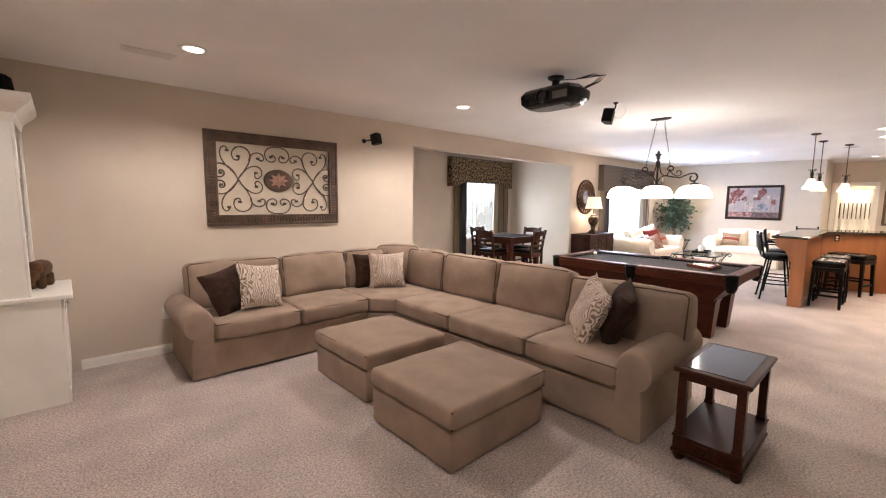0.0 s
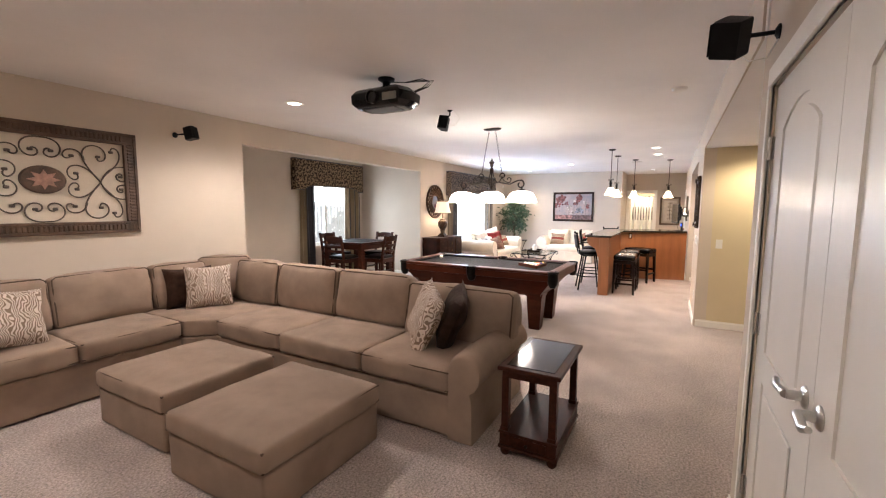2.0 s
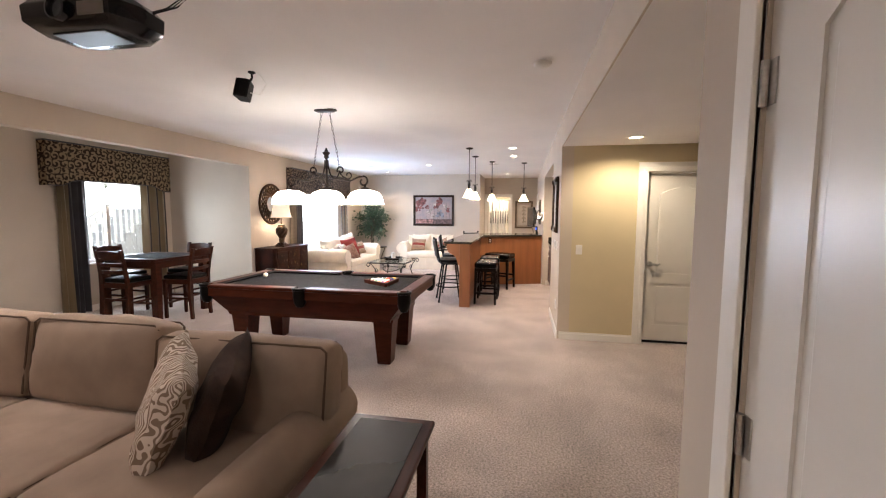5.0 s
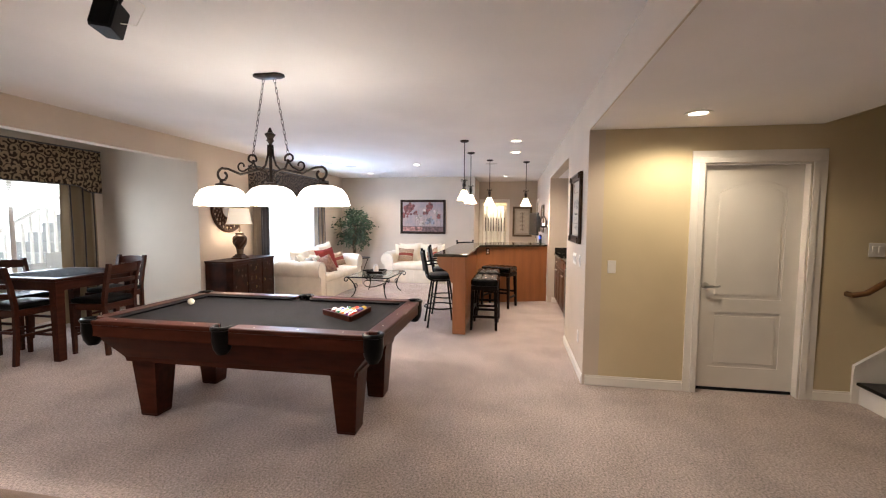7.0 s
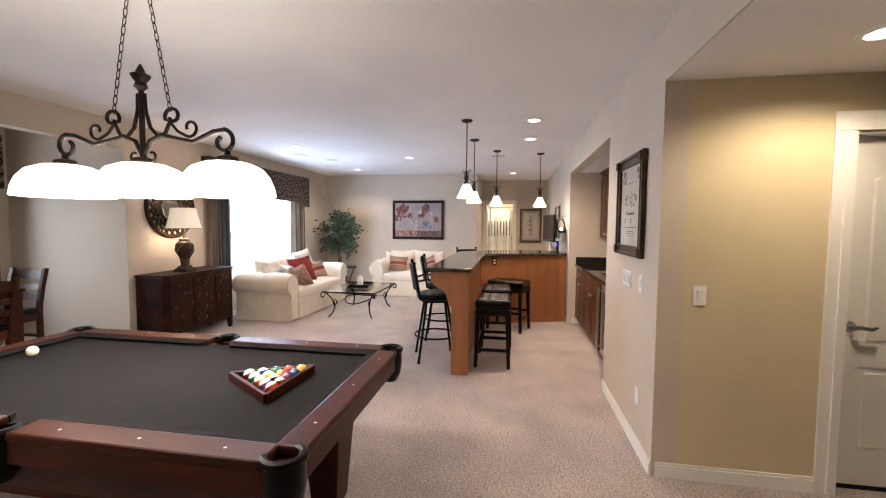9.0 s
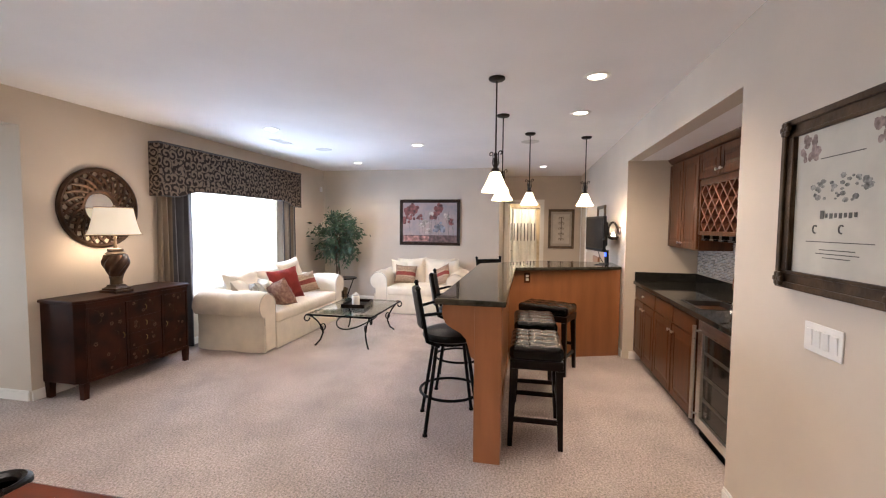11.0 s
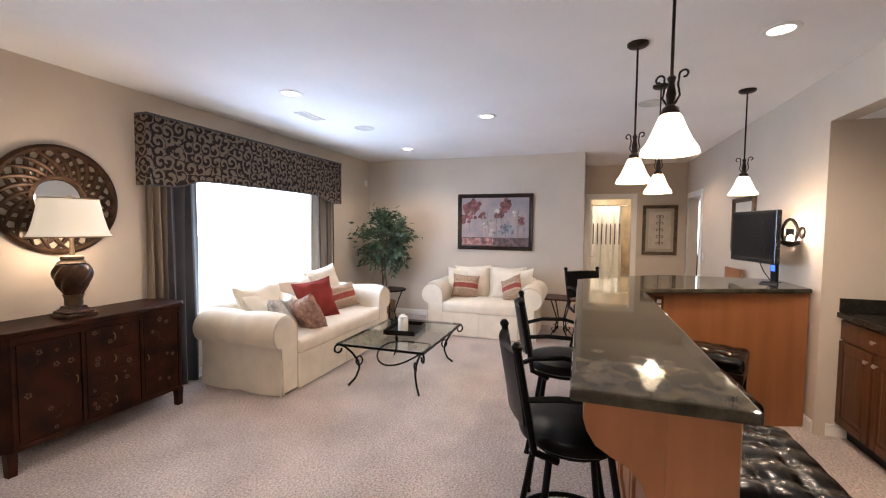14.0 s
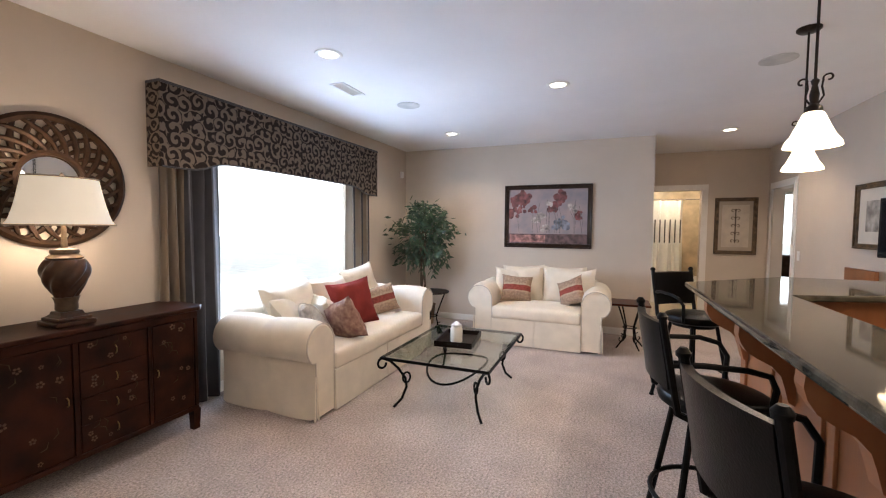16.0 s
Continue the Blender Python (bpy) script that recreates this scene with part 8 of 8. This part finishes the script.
def side_table(x, y, h, r, square, label):
    ob = thing("side_table", label, "side table", at=(x, y, 0))
    bm = B()
    if square:
        box(bm, -r, r, -r, r, h - 0.025, h, 0.006)
    else:
        lathe(bm, [(0.0, h - 0.02), (r, h - 0.02), (r + 0.006, h - 0.01), (r, h), (0.0, h)], n=32, caps=False)
    part("top", bm, MAHOG if square else ESPRESSO, ob)
    for k in range(3 if not square else 4):
        an = 2 * math.pi * k / (3 if not square else 4) + 0.6
        c, s = math.cos(an), math.sin(an)
        bm = B()
        tube(bm, [(c * q, s * q, z) for q, z in [(r * 0.8, h - 0.02), (r * 0.55, h * 0.72), (r * 0.30, h * 0.45), (r * 0.42, h * 0.2), (r * 0.85, 0.012)]], 0.009, 7)
        part("leg", bm, IRON, ob, smooth=True)
        bm = B()
        tube(bm, [(c * q, s * q, z) for q, z in spiral(r * 0.55, h * 0.22, 0.06, 0.02, 90, 400, 12)], 0.006, 6)
        part("scroll", bm, IRON, ob, smooth=True)
    bm = B()
    tube(bm, [(r * 0.36 * math.cos(q), r * 0.36 * math.sin(q), h * 0.45) for q in [2 * math.pi * k / 20 for k in range(20)]], 0.006, 6, True)
    part("ring", bm, IRON, ob)
    return ob


side_table(13.12, 5.42, 0.60, 0.23, False, "small round dark table on scrolled iron legs")
side_table(13.55, 3.00, 0.56, 0.21, True, "small square wooden table on scrolled iron legs")


def ficus(x, y):
    ob = thing("potted_tree", "leafy green artificial ficus in a basket in the corner", "plant", at=(x, y, 0))
    bm = B()
    lathe(bm, [(0.13, 0.0), (0.16, 0.02), (0.185, 0.28), (0.195, 0.30), (0.18, 0.305), (0.165, 0.27), (0.0, 0.265)], n=24, caps=False)
    part("basket", bm, surf("woven_basket", (0.22, 0.13, 0.06), 0.8, var=0.3, scale=30, bump=0.8, bscale=90), ob, smooth=True)
    rng = random.Random(8)
    bark = surf("ficus_bark", (0.13, 0.09, 0.06), 0.85, var=0.25, scale=20, bump=0.4, bscale=60)
    tips = []
    bm = B()
    for k in range(3):
        a = k * 2.1
        tube(bm, [(0.03 * math.cos(a), 0.03 * math.sin(a), 0.26), (0.035 * math.cos(a + 1.2), 0.035 * math.sin(a + 1.2), 0.6), (0.03 * math.cos(a + 2.5), 0.03 * math.sin(a + 2.5), 0.95), (0.12 * math.cos(a + 3), 0.12 * math.sin(a + 3), 1.30)], [0.016, 0.014, 0.012, 0.008], 7)
    part("trunk", bm, bark, ob, smooth=True)
    bm = B()
    for k in range(46):
        a, e = rng.uniform(0, 2 * math.pi), rng.uniform(-1.25, 1.2)
        R = rng.uniform(0.32, 0.56)
        base = Vector((rng.uniform(-0.05, 0.05), rng.uniform(-0.05, 0.05), rng.uniform(0.95, 1.35)))
        tip = Vector((R * math.cos(a) * math.cos(e), R * math.sin(a) * math.cos(e), 1.32 + 0.50 * math.sin(e) + rng.uniform(-0.08, 0.06)))
        tip.y = min(tip.y, NORTH - y - 0.06)
        mid = (base + tip) / 2 + Vector((0, 0, 0.08))
        tube(bm, [base, mid, tip], [0.005, 0.004, 0.002], 5)
        tips.append((base, mid, tip))
    tagged(part("twig_cluster", bm, bark, ob), kind="stuff")
    vs, fs = [], []
    for base, mid, tip in tips:
        for k in range(34):
            t = rng.uniform(0.35, 1.05)
            p = base.lerp(mid, t * 2) if t < 0.5 else mid.lerp(tip, t * 2 - 1)
            p = p + Vector((rng.gauss(0, 0.045), rng.gauss(0, 0.045), rng.gauss(0, 0.045)))
            p.y = min(p.y, NORTH - y - 0.05)
            p.x = min(p.x, EAST - x - 0.05)
            d = Vector((rng.gauss(0, 1), rng.gauss(0, 1), rng.gauss(-0.7, 0.6))).normalized()
            d = (d + (tip - base).normalized() * 0.6).normalized()
            sd = d.orthogonal().normalized()
            sd = (Matrix.Rotation(rng.uniform(0, 6.28), 3, d) @ sd)
            up = d.cross(sd)
            ln, wd = rng.uniform(0.075, 0.135), rng.uniform(0.014, 0.024)
            k0 = len(vs)
            vs += [p, p + d * ln * 0.45 + sd * wd - up * 0.004, p + d * ln, p + d * ln * 0.45 - sd * wd - up * 0.004, p + d * ln * 0.45 + up * 0.004]
            fs += [(k0, k0 + 1, k0 + 4), (k0 + 1, k0 + 2, k0 + 4), (k0 + 2, k0 + 3, k0 + 4), (k0 + 3, k0, k0 + 4)]
    me = bpy.data.meshes.new("crown")
    me.from_pydata([tuple(v) for v in vs], [], fs)
    leaf = surf("ficus_leaf", (0.06, 0.115, 0.045), 0.45, var=0.4, scale=9)
    n, l, b = leaf.node_tree.nodes, leaf.node_tree.links, leaf.node_tree.nodes["Principled BSDF"]
    ge, rp = n.new("ShaderNodeNewGeometry"), n.new("ShaderNodeValToRGB")
    l.new(ge.outputs["Random Per Island"], rp.inputs[0])
    rp.color_ramp.elements[0].color, rp.color_ramp.elements[1].color = (0.016, 0.038, 0.020, 1), (0.095, 0.15, 0.075, 1)
    l.new(rp.outputs[0], b.inputs["Base Color"])
    me.materials.append(leaf)
    c = new("crown", me)
    c.parent = ob
    tagged(c, "many small glossy green leaves", kind="stuff")
    return ob


ficus(13.68, 5.80)
ob = thing("motion_sensor", "small white motion sensor high in the corner", "sensor", at=(14.02, NORTH, 2.26))
bm = B()
soft(bm, 0, -0.022, 0, 0.03, 0.02, 0.05, 0.012, steps=2)
part("case", bm, WHITEPL, ob, smooth=True)

# ---- bathroom and bedroom glimpses ----
ob = thing("shower_curtain", "white shower curtain with dark vertical stripes", "curtain")
bm = B()
shifted(drapery(bm, -0.45, 0.45, 0, 0.25, 1.98, 7, 0.09, seed=1.1), pose(17.1, 2.42, 0, 0, 0, -90))
part("cloth", bm, surf("white_shower_cloth", (0.78, 0.76, 0.72), 0.8, var=0.04), ob, smooth=True)
for k in range(10):
    bm = B()
    yk = 2.02 + 0.085 * k
    tube(bm, [(17.015, yk, 1.18), (17.01, yk, 1.62)], 0.012, 6)
    part("stripe", bm, surf("charcoal_print", (0.08, 0.07, 0.07), 0.8), ob, "dark printed stripe")
bm = B()
tube(bm, [(17.1, 1.42, 2.0), (17.1, 4.0, 2.0)], 0.013, 10)
ob = part("curtain_rail", bm, CHROME, None, "chrome shower curtain rail across the bathroom")
tagged(ob, category="rail")
ob = thing("bathtub", "white bathtub along the tiled wall", "bathtub")
bm = B()
box(bm, 17.15, 17.22, 1.43, 3.98, 0.0, 0.48, 0.015)
part("front_panel", bm, WHITEPL, ob)
bm = B()
box(bm, 17.22, 17.98, 1.43, 3.98, 0.44, 0.48, 0.01)
part("rim", bm, WHITEPL, ob)
bm = B()
box(bm, 17.982, 17.9985, 1.43, 2.6, 0.48, 2.0)
glow(16.6, 2.3, 2.45, 70, (1.0, 0.86, 0.66), 0.12)
bm.free()
ob = thing("bedroom_chair", "dark armchair silhouetted by the bedroom window", "chair", at=(17.3, 0.25, 0))
bm = B()
soft(bm, 0, 0, 0.32, 0.28, 0.3, 0.12, 0.06)
part("seat", bm, BROWNFUR, ob, smooth=True)
bm = B()
soft(bm, 0.24, 0, 0.68, 0.07, 0.3, 0.30, 0.06)
part("backrest", bm, BROWNFUR, ob, smooth=True)
for sx in (-1, 1):
    for sy in (-1, 1):
        bm = B()
        bar(bm, (sx * 0.22, sy * 0.24, 0), (sx * 0.22, sy * 0.24, 0.21), 0.04, 0.05)
        part("leg", bm, ESPRESSO, ob)
ob = thing("interior_door", "white panelled bathroom door standing open", "door", at=(15.83, 2.60, 0))
bm = B()
box(bm, 0.0, 0.68, 0.0, 0.035, 0.01, 2.03, 0.003)
for z0, z1 in ((0.2, 0.85), (1.0, 1.85)):
    box(bm, 0.12, 0.56, -0.006, -0.0005, z0, z1, 0.005)
part("leaf", bm, DOORWHITE, ob)
bm = B()
tube(bm, [(0.62, 0, 0.95), (0.62, -0.05, 0.95), (0.54, -0.055, 0.95)], 0.009, 8)
part("lever_handle", bm, STEEL, ob)
daylight((18.27, -0.08, 1.35), (10, -0.08, 1.2), 1.5, 1.6, 60)
